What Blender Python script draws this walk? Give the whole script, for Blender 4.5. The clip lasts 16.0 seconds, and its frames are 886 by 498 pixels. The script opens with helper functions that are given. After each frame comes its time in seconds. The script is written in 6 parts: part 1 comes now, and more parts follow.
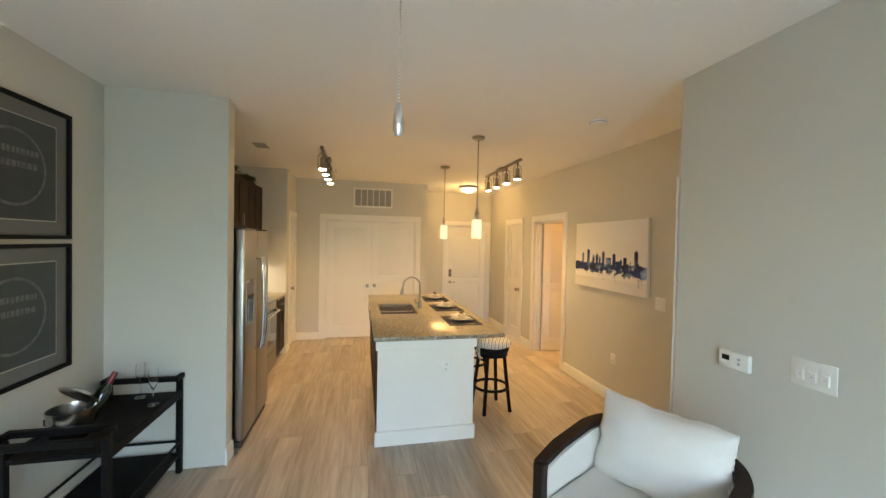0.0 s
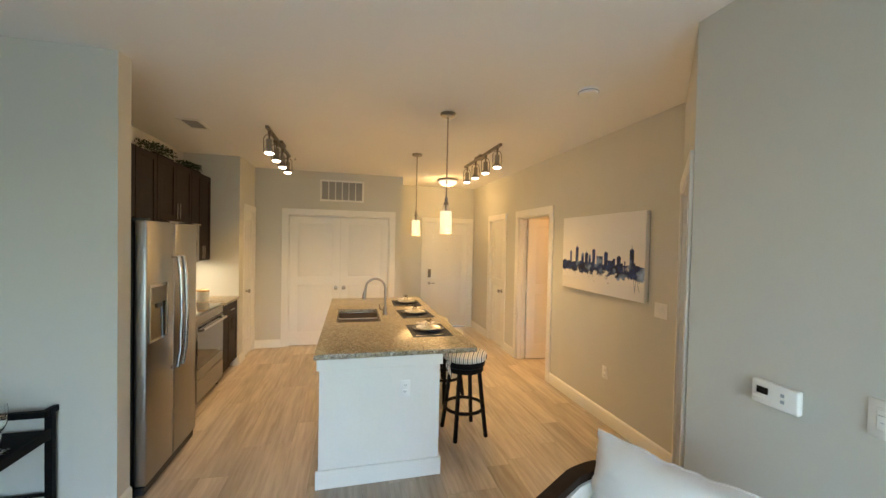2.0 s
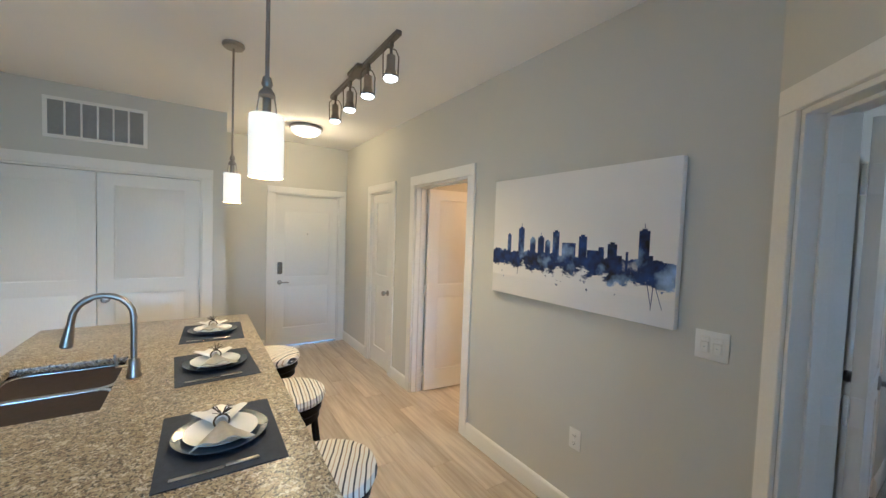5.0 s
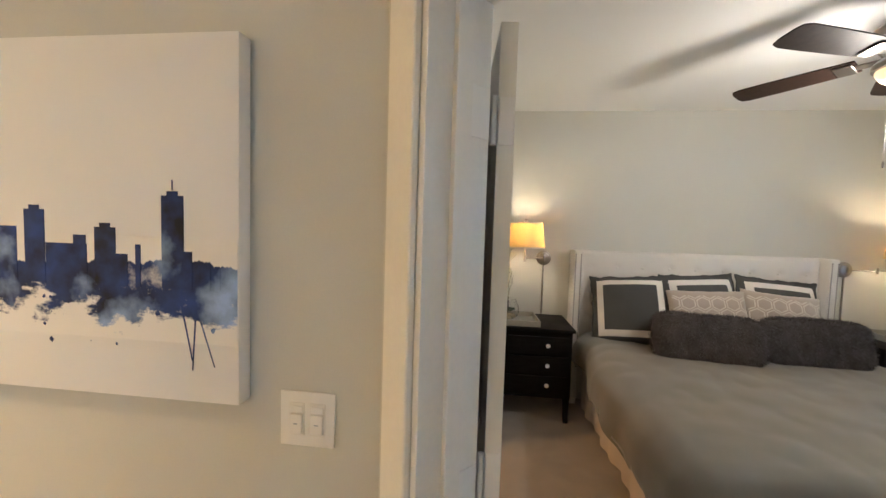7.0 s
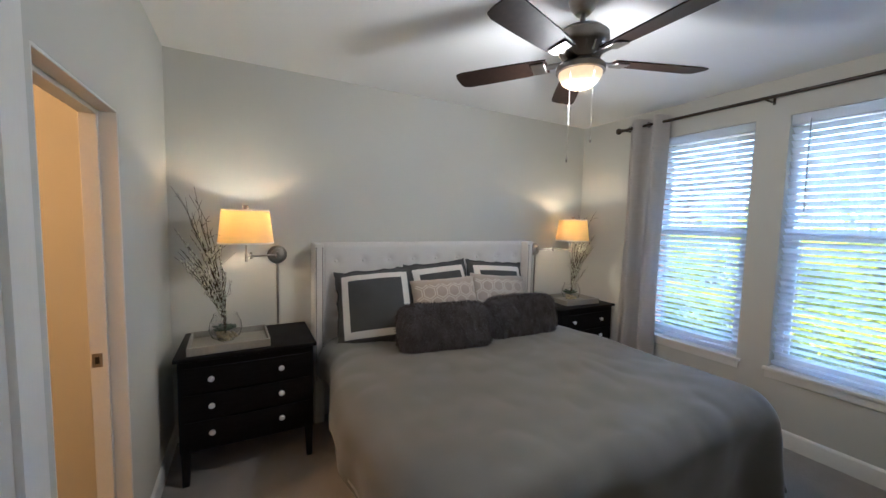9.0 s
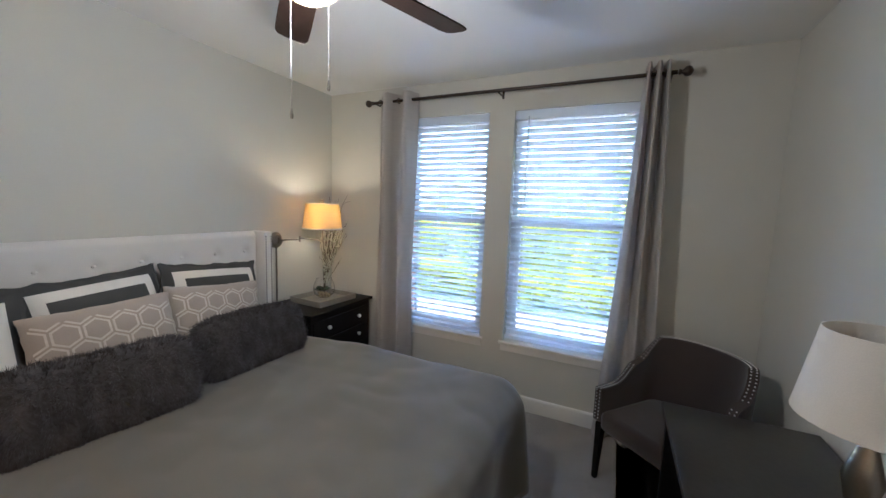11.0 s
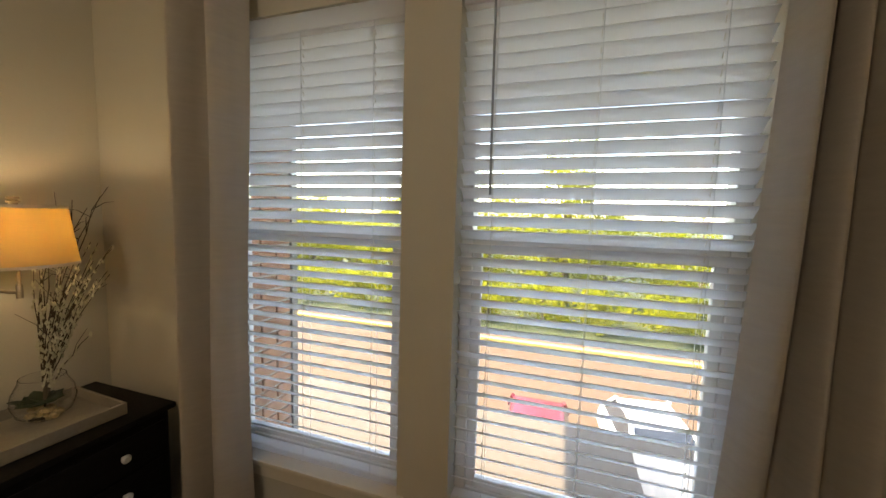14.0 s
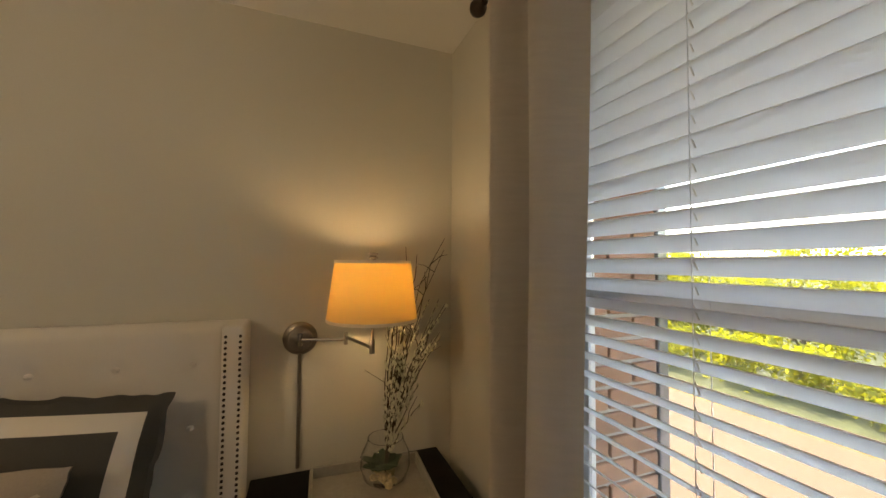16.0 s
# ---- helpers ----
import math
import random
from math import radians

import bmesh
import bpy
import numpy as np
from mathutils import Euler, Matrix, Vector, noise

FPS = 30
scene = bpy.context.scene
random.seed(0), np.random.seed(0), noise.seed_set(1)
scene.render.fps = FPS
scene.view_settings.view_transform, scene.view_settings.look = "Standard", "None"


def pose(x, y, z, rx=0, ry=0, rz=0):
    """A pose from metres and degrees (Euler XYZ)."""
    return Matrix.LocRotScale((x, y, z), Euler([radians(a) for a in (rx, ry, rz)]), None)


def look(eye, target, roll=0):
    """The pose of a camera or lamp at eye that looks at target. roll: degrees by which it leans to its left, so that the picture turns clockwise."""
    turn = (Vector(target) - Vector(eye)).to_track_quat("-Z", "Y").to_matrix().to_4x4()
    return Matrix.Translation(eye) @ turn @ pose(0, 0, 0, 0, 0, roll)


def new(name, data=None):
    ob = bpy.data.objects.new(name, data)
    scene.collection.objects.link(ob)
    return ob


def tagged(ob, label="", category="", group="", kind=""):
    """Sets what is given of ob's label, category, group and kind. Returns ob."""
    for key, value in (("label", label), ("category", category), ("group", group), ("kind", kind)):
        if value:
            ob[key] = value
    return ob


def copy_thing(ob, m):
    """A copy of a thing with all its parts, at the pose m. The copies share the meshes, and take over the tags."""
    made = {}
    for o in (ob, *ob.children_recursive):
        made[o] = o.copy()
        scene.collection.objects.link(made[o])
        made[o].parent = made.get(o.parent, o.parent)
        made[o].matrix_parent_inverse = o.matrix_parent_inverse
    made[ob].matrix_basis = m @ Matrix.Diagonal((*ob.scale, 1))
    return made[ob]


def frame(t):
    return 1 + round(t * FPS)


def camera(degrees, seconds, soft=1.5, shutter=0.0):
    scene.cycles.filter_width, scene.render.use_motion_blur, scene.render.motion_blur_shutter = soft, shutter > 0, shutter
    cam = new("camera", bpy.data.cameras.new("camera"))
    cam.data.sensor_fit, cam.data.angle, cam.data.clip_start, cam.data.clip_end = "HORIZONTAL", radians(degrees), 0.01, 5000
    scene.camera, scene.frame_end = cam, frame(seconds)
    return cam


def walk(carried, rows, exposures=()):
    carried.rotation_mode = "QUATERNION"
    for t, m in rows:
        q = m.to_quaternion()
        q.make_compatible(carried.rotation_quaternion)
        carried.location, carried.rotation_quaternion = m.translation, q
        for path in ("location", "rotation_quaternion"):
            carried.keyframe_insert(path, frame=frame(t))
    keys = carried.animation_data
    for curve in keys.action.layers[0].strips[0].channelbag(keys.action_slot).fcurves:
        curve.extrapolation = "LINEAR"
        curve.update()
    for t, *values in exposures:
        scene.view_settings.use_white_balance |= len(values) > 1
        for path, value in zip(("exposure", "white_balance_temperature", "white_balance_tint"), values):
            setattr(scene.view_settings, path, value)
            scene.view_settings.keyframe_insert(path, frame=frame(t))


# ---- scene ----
cam = camera(100.5, 16.0)
PATH = [
    (0, (0.213, 0.402, 1.705), (0.645, 2.355, 1.666), 1.2),
    (0.5, (0.204, 0.393, 1.7), (0.67, 2.337, 1.673), 1.1),
    (1, (0.24, 0.436, 1.706), (0.721, 2.377, 1.67), 1.1),
    (1.5, (0.407, 0.613, 1.675), (0.892, 2.553, 1.64), 1.2),
    (2, (0.552, 0.896, 1.675), (1.035, 2.836, 1.636), 1.2),
    (2.5, (0.616, 1.244, 1.664), (1.099, 3.185, 1.626), 1.1),
    (3, (0.707, 1.603, 1.667), (1.193, 3.542, 1.614), 1.1),
    (3.2, (0.723, 1.723, 1.662), (1.216, 3.661, 1.613), 1.2),
    (5.3, (1.28, 2.721, 1.595), (2.568, 4.247, 1.491), 1.9),
    (5.5, (1.381, 2.773, 1.61), (2.806, 4.172, 1.497), 1.8),
    (6, (1.645, 2.85, 1.603), (3.407, 3.789, 1.486), 1.9),
    (6.5, (1.916, 2.856, 1.623), (3.838, 3.396, 1.503), 1.6),
    (7, (2.165, 2.897, 1.592), (4.15, 3.117, 1.479), 1.8),
    (7.5, (2.299, 2.857, 1.614), (4.289, 2.702, 1.487), 1.6),
    (8, (2.445, 2.794, 1.597), (4.366, 2.252, 1.472), 1.4),
    (8.5, (2.57, 2.653, 1.631), (4.409, 1.882, 1.489), 1.4),
    (9, (2.7, 2.534, 1.622), (4.457, 1.59, 1.47), 1.3),
    (9.5, (2.824, 2.42, 1.611), (4.426, 1.234, 1.451), 1.1),
    (10, (2.950, 2.313, 1.628), (4.249, 0.805, 1.435), 1.6),
    (12.5, (3.309, 1.135, 1.722), (3.985, -0.733, 1.49), 1.5),
    (13, (3.378, 0.789, 1.69), (4.039, -1.086, 1.465), 1.5),
    (13.5, (3.473, 0.464, 1.694), (4.133, -1.411, 1.476), 1.7),
    (14, (3.574, 0.266, 1.668), (4.19, -1.628, 1.492), 1.6),
    (14.5, (3.637, 0.02, 1.688), (4.582, -1.737, 1.556), 1.3),
    (15, (3.789, -0.123, 1.689), (5.1, -1.633, 1.637), 1.3),
    (15.5, (3.942, -0.169, 1.663), (5.533, -1.38, 1.695), 0.5),
    (16, (4.101, -0.288, 1.658), (5.968, -1.002, 1.737), 0.4),
]
EXPOSURES = [(0, 4.4, 6800, 10), (1.5, 4.35, 6700, 10), (3, 4.42, 5500, 9), (5.5, 4.25, 4250, 6), (6.2, 4.62, 4550, 6), (7, 4.9, 5500, 10), (8, 4.58, 4800, 10), (10, 4.52, 4850, 10), (12.5, 4.42, 5300, 10), (13, 4.1, 6600, 10), (13.5, 3.8, 7500, 11), (14, 3.5, 7700, 11), (14.5, 3.08, 7800, 11), (15.2, 3.35, 7600, 11), (16, 3.58, 8300, 13)]
walk(cam, [(t, look(eye, target, roll)) for t, eye, target, roll in PATH], EXPOSURES)

# ---- world, sun, large lights ----
world = bpy.data.worlds.new("world")
scene.world = world
world.use_nodes = True
wn = world.node_tree
sky = wn.nodes.new("ShaderNodeTexSky")
sky.sky_type, sky.sun_disc = "NISHITA", False
SUN_AZ, SUN_EL = radians(88), radians(48)
sky.sun_elevation, sky.sun_rotation = SUN_EL, SUN_AZ
wn.links.new(sky.outputs[0], wn.nodes["Background"].inputs[0])
wn.nodes["Background"].inputs[1].default_value = 0.15


def lamp(name, kind, m, power, colour, size=0.05, **more):
    data = bpy.data.lights.new(name, kind)
    data.energy, data.color = power, colour
    if kind == "AREA":
        data.shape, data.size, data.size_y = "RECTANGLE", size, more.get("size_y", size)
    elif kind == "SUN":
        data.angle = size
    else:
        data.shadow_soft_size = size
    if kind == "SPOT":
        data.spot_size, data.spot_blend = radians(more.get("cone", 80)), more.get("blend", 0.6)
    ob = new(name, data)
    ob.matrix_basis = m
    return ob


sun_way = Vector((math.sin(SUN_AZ) * math.cos(SUN_EL), math.cos(SUN_AZ) * math.cos(SUN_EL), math.sin(SUN_EL)))
lamp("sun", "SUN", look(sun_way * 50, (0, 0, 0)), 2.4, (1.0, 0.93, 0.82), radians(0.5))
WARM = (1.0, 0.62, 0.235)
lamp("living_daylight", "AREA", look((0.3, -2.45, 1.3), (0.3, 0, 1.25)), 1.8, (0.42, 0.74, 1.0), 2.6, size_y=2.0)

# ---- materials ----


def material(name, colour, rough=0.5, metal=0.0, vary=0.08, scale=6.0, fine=60.0, bump=0.0, dark=None, coat=0.0, per_object=0.0, stretch=None, sheen=0.0, ior=None):
    mat = bpy.data.materials.new(name)
    mat.use_nodes = True
    nt = mat.node_tree
    p = nt.nodes["Principled BSDF"]
    p.inputs["Roughness"].default_value, p.inputs["Metallic"].default_value = rough, metal
    p.inputs["Coat Weight"].default_value, p.inputs["Sheen Weight"].default_value = coat, sheen
    if ior:
        p.inputs["IOR"].default_value = ior
    tc = nt.nodes.new("ShaderNodeTexCoord")
    src = tc.outputs["Object"]
    if stretch:
        mp = nt.nodes.new("ShaderNodeMapping")
        mp.inputs["Scale"].default_value = stretch
        nt.links.new(src, mp.inputs[0])
        if per_object:
            own, far = nt.nodes.new("ShaderNodeObjectInfo"), nt.nodes.new("ShaderNodeMath")
            far.operation, far.inputs[1].default_value = "MULTIPLY", 60.0
            nt.links.new(own.outputs["Random"], far.inputs[0]), nt.links.new(far.outputs[0], mp.inputs["Location"])
        src = mp.outputs[0]
    n1, n2 = nt.nodes.new("ShaderNodeTexNoise"), nt.nodes.new("ShaderNodeTexNoise")
    for n, s in ((n1, scale), (n2, fine)):
        n.inputs["Scale"].default_value, n.inputs["Detail"].default_value = s, 4.0
        nt.links.new(src, n.inputs["Vector"])
    add = nt.nodes.new("ShaderNodeMath")
    add.operation = "ADD"
    nt.links.new(n1.outputs[0], add.inputs[0]), nt.links.new(n2.outputs[0], add.inputs[1])
    ramp = nt.nodes.new("ShaderNodeMapRange")
    ramp.inputs["From Min"].default_value, ramp.inputs["From Max"].default_value = 0.7, 1.3
    nt.links.new(add.outputs[0], ramp.inputs["Value"])
    mix = nt.nodes.new("ShaderNodeMix")
    mix.data_type = "RGBA"
    lo = dark or [c * (1 - vary) for c in colour]
    hi = colour if dark else [min(1, c * (1 + vary * 0.6)) for c in colour]
    mix.inputs["A"].default_value, mix.inputs["B"].default_value = (*lo, 1), (*hi, 1)
    nt.links.new(ramp.outputs[0], mix.inputs["Factor"])
    out = mix.outputs["Result"]
    if per_object:
        info, hsv, rng = nt.nodes.new("ShaderNodeObjectInfo"), nt.nodes.new("ShaderNodeHueSaturation"), nt.nodes.new("ShaderNodeMapRange")
        rng.inputs["To Min"].default_value, rng.inputs["To Max"].default_value = 1 - per_object, 1 + per_object
        nt.links.new(info.outputs["Random"], rng.inputs["Value"]), nt.links.new(rng.outputs[0], hsv.inputs["Value"])
        nt.links.new(out, hsv.inputs["Color"])
        out = hsv.outputs[0]
    nt.links.new(out, p.inputs["Base Color"])
    if bump:
        b = nt.nodes.new("ShaderNodeBump")
        b.inputs["Strength"].default_value, b.inputs["Distance"].default_value = bump, 0.01
        nt.links.new(n2.outputs[0], b.inputs["Height"]), nt.links.new(b.outputs[0], p.inputs["Normal"])
    return mat


def principled(mat):
    return mat.node_tree.nodes["Principled BSDF"]


def glowing(name, colour, strength):
    mat = material(name, colour, 0.4)
    principled(mat).inputs["Emission Color"].default_value = (*colour, 1)
    principled(mat).inputs["Emission Strength"].default_value = strength
    return mat


def clear_glass(name, tint=(1, 1, 1), rough=0.0):
    mat = material(name, tint, rough, vary=0.01)
    p = principled(mat)
    p.inputs["Transmission Weight"].default_value, p.inputs["IOR"].default_value = 1.0, 1.45
    return mat


WALL = material("wall_paint", (0.592, 0.574, 0.516), 0.75, vary=0.03, scale=1.5, fine=220, bump=0.05)
CEIL = material("ceiling_paint", (0.84, 0.825, 0.80), 0.85, vary=0.02, scale=1.2, fine=160, bump=0.08)
TRIM = material("trim_paint", (0.78, 0.755, 0.70), 0.38, vary=0.03, scale=3, fine=90, bump=0.02)
DOOR = material("door_paint", (0.78, 0.755, 0.70), 0.42, vary=0.03, scale=2, fine=120, bump=0.03, stretch=(1, 1, 0.15))
PLANK = material("oak_plank", (0.58, 0.495, 0.395), 0.40, scale=0.9, fine=5, dark=(0.34, 0.272, 0.205), bump=0.04, per_object=0.15, stretch=(7, 0.55, 7))
SUBFLOOR = material("subfloor", (0.10, 0.08, 0.06), 0.9)
CARPET = material("carpet", (0.37, 0.335, 0.295), 1.0, vary=0.22, scale=5, fine=420, bump=1.0, sheen=0.3)
STEEL = material("stainless_steel", (0.34, 0.335, 0.325), 0.30, 1.0, vary=0.05, scale=2, fine=180, stretch=(1, 14, 0.6), bump=0.015)
SATIN = material("satin_steel", (0.62, 0.60, 0.57), 0.22, 1.0, vary=0.05)
NICKEL = material("brushed_nickel", (0.36, 0.33, 0.295), 0.3, 1.0, vary=0.08, scale=20, fine=150)
BRONZE = material("oil_rubbed_bronze", (0.055, 0.04, 0.03), 0.4, 0.6, vary=0.2)
GUNMETAL = material("dark_nickel", (0.20, 0.18, 0.155), 0.35, 0.9, vary=0.1)
BLACKWOOD = material("black_stained_wood", (0.010, 0.009, 0.009), 0.5, vary=0.35, scale=8, fine=60, stretch=(1, 1, 8), bump=0.03)
ESPRESSO = material("espresso_wood", (0.024, 0.013, 0.009), 0.5, vary=0.4, scale=6, fine=40, stretch=(6, 6, 0.7), bump=0.05)
BLACKGLASS = material("black_glass", (0.008, 0.008, 0.009), 0.06, vary=0.05, coat=0.5)
BLACKPLASTIC = material("black_plastic", (0.015, 0.015, 0.016), 0.45)
PLASTIC = material("white_plastic", (0.80, 0.78, 0.74), 0.35, vary=0.02)
GREYBUTTON = material("grey_plastic", (0.35, 0.38, 0.42), 0.4)
CANVAS = material("white_canvas", (0.83, 0.80, 0.76), 0.85, vary=0.03, scale=3, fine=500, bump=0.15)
LINEN = material("cream_linen", (0.74, 0.70, 0.65), 0.9, vary=0.05, scale=5, fine=300, bump=0.12, sheen=0.2)
LEATHERETTE = material("ivory_upholstery", (0.70, 0.665, 0.62), 0.8, vary=0.05, scale=4, fine=350, bump=0.12, sheen=0.2)
DUVET = material("grey_duvet", (0.122, 0.117, 0.101), 0.62, vary=0.12, scale=3, fine=260, bump=0.06, sheen=0.35)
SKIRT = material("cream_bed_skirt", (0.62, 0.55, 0.47), 0.9, vary=0.07, scale=5, fine=200, bump=0.05)
FUR = material("grey_faux_fur", (0.080, 0.072, 0.074), 0.85, scale=11, fine=70, dark=(0.022, 0.019, 0.020), sheen=0.15)
TAUPE = material("taupe_velvet", (0.36, 0.31, 0.265), 0.8, vary=0.08, scale=6, fine=200, sheen=0.4)
PIPING = material("pale_embroidery", (0.58, 0.53, 0.47), 0.85)
CHARCOAL = material("charcoal_cotton", (0.062, 0.063, 0.062), 0.85, vary=0.1, scale=5, fine=260, bump=0.06)
COTTON = material("white_cotton", (0.78, 0.76, 0.72), 0.85, vary=0.04, scale=5, fine=260, bump=0.06)
CURTAIN = material("greige_curtain", (0.60, 0.565, 0.525), 0.75, vary=0.12, scale=5, fine=90, bump=0.12, stretch=(2, 2, 16), sheen=0.3)
BROWNCLOTH = material("brown_upholstery", (0.050, 0.040, 0.037), 0.9, vary=0.15, scale=5, fine=300, bump=0.1, sheen=0.3)
NAIL = material("polished_nailhead", (0.88, 0.86, 0.82), 0.5, 0.4, vary=0.05)
DESKTOP = material("smoky_dark_desktop", (0.030, 0.028, 0.027), 0.35, vary=0.3, scale=7, fine=50, coat=0.2)
SLAT = material("white_blind_slat", (0.82, 0.825, 0.84), 0.4, vary=0.04, scale=3, fine=50, stretch=(0.4, 8, 8), bump=0.02)
def lets_light_through(mat, colour, share):
    nt = mat.node_tree
    t, mx = nt.nodes.new("ShaderNodeBsdfTranslucent"), nt.nodes.new("ShaderNodeMixShader")
    t.inputs[0].default_value, mx.inputs[0].default_value = (*colour, 1), share
    nt.links.new(principled(mat).outputs[0], mx.inputs[1]), nt.links.new(t.outputs[0], mx.inputs[2])
    nt.links.new(mx.outputs[0], nt.nodes["Material Output"].inputs[0])


lets_light_through(SLAT, (0.85, 0.86, 0.88), 0.66)
lets_light_through(CURTAIN, (0.66, 0.61, 0.56), 0.42)
VINYL = material("white_vinyl", (0.72, 0.74, 0.76), 0.4, vary=0.03)
SILVERTRAY = material("silver_tray", (0.35, 0.325, 0.275), 0.45, 0.15, vary=0.12, scale=8, fine=70, bump=0.04)
LEAF = material("dark_green_leaf", (0.02, 0.05, 0.014), 0.5, vary=0.3, scale=20)
STONE = material("river_pebble", (0.50, 0.41, 0.24), 0.5, vary=0.4, scale=14, fine=40, per_object=0.3)
TWIG = material("brown_twig", (0.07, 0.05, 0.03), 0.8, vary=0.3, scale=30)
CATKIN = material("silver_catkin", (0.60, 0.60, 0.48), 0.8, vary=0.2)
GLASS = clear_glass("clear_glass")
PANE = clear_glass("window_pane")
DARKPRINT = material("chalk_print", (0.022, 0.028, 0.027), 0.6, vary=0.3, scale=5, fine=14, coat=0.6)
CHALK = material("faded_chalk", (0.12, 0.125, 0.12), 0.8, vary=0.4, scale=30)
MATBOARD = material("grey_mat_board", (0.13, 0.125, 0.115), 0.8, vary=0.05, coat=0.6)
SILVERLEAF = material("silver_fillet", (0.45, 0.42, 0.37), 0.4, 0.6)
NAVYMAT = material("navy_placemat", (0.028, 0.036, 0.060), 0.8, vary=0.25, scale=40, fine=260, bump=0.25)
NAVYPLATE = material("navy_stoneware", (0.035, 0.05, 0.085), 0.25, vary=0.15, coat=0.3)
CHINA = material("white_china", (0.78, 0.78, 0.77), 0.15, vary=0.02, coat=0.4)
WINE = material("red_capsule", (0.16, 0.012, 0.018), 0.35, vary=0.1)
BOTTLE = material("dark_bottle", (0.012, 0.018, 0.010), 0.08, vary=0.1, coat=0.6)
# grey that puts the shade inside the white vents into the colour
VENT_SHADE = material("vent_shadow", (0.34, 0.33, 0.31), 0.7)
LIT_SHADE = glowing("pendant_glass", (1.0, 0.74, 0.44), 0.05)
LIT_DOME = glowing("dome_glass", (1.0, 0.74, 0.44), 0.10)
LIT_BULB = glowing("lamp_lens", (1.0, 0.84, 0.60), 1.0)
FAN_BOWL = glowing("fan_bowl_glass", (1.0, 0.62, 0.30), 0.045)


def granite():
    mat = material("granite", (0.42, 0.355, 0.225), 0.30, scale=18, fine=70, dark=(0.24, 0.19, 0.115), coat=0.04)
    nt = mat.node_tree
    tc = next(n for n in nt.nodes if n.type == "TEX_COORD")
    mix = next(n for n in nt.nodes if n.type == "MIX")
    last = mix.outputs["Result"]
    for scale, lo, hi, colour in ((95, 0.50, 0.60, (0.035, 0.03, 0.027)), (60, 0.55, 0.64, (0.55, 0.50, 0.40)), (140, 0.56, 0.62, (0.13, 0.085, 0.05))):
        n, r, m = nt.nodes.new("ShaderNodeTexNoise"), nt.nodes.new("ShaderNodeMapRange"), nt.nodes.new("ShaderNodeMix")
        n.inputs["Scale"].default_value, n.inputs["Detail"].default_value, n.inputs["Distortion"].default_value = scale, 2.0, 1.2
        r.inputs["From Min"].default_value, r.inputs["From Max"].default_value = lo, hi
        m.data_type = "RGBA"
        m.inputs["B"].default_value = (*colour, 1)
        mp = nt.nodes.new("ShaderNodeMapping")
        mp.inputs["Location"].default_value = (scale, 3.1 * scale, 1.7)
        nt.links.new(tc.outputs["Object"], mp.inputs[0]), nt.links.new(mp.outputs[0], n.inputs["Vector"])
        nt.links.new(n.outputs[0], r.inputs["Value"]), nt.links.new(r.outputs[0], m.inputs["Factor"])
        nt.links.new(last, m.inputs["A"])
        last = m.outputs["Result"]
    nt.links.new(last, principled(mat).inputs["Base Color"])
    return mat


def shade_cloth():
    mat = bpy.data.materials.new("lampshade_cloth")
    mat.use_nodes = True
    nt = mat.node_tree
    nt.nodes.remove(nt.nodes["Principled BSDF"])
    d, t, mx, n = (nt.nodes.new("ShaderNode" + k) for k in ("BsdfDiffuse", "BsdfTranslucent", "MixShader", "TexNoise"))
    d.inputs[0].default_value, t.inputs[0].default_value = (0.70, 0.58, 0.38, 1), (0.80, 0.60, 0.28, 1)
    n.inputs["Scale"].default_value = 180
    b = nt.nodes.new("ShaderNodeBump")
    b.inputs["Strength"].default_value = 0.1
    nt.links.new(n.outputs[0], b.inputs["Height"]), nt.links.new(b.outputs[0], d.inputs["Normal"])
    mx.inputs[0].default_value = 0.45
    nt.links.new(d.outputs[0], mx.inputs[1]), nt.links.new(t.outputs[0], mx.inputs[2])
    nt.links.new(mx.outputs[0], nt.nodes["Material Output"].inputs[0])
    return mat


def striped_cloth():
    mat = material("striped_seat_cloth", (0.72, 0.68, 0.60), 0.85, vary=0.05, fine=200)
    nt = mat.node_tree
    tc = next(n for n in nt.nodes if n.type == "TEX_COORD")
    base = next(n for n in nt.nodes if n.type == "MIX").outputs["Result"]
    for scale, lo, hi, colour, turn in ((9.0, 0.90, 0.95, (0.035, 0.035, 0.045), 0.6), (9.0, 0.30, 0.0, (0.42, 0.31, 0.22), 0.6)):
        mp, w, r, m = (nt.nodes.new("ShaderNode" + k) for k in ("Mapping", "TexWave", "MapRange", "Mix"))
        mp.inputs["Rotation"].default_value = (0, 0, turn)
        w.inputs["Scale"].default_value, w.inputs["Distortion"].default_value = scale, 1.2
        w.inputs["Detail Scale"].default_value = 0.8
        r.inputs["From Min"].default_value, r.inputs["From Max"].default_value = lo, hi
        if lo > hi:
            r.inputs["From Min"].default_value, r.inputs["From Max"].default_value = 0.06, 0.02
        m.data_type = "RGBA"
        m.inputs["B"].default_value = (*colour, 1)
        nt.links.new(tc.outputs["Object"], mp.inputs[0]), nt.links.new(mp.outputs[0], w.inputs["Vector"])
        nt.links.new(w.outputs["Fac"], r.inputs["Value"]), nt.links.new(r.outputs[0], m.inputs["Factor"])
        nt.links.new(base, m.inputs["A"])
        base = m.outputs["Result"]
    nt.links.new(base, principled(mat).inputs["Base Color"])
    return mat


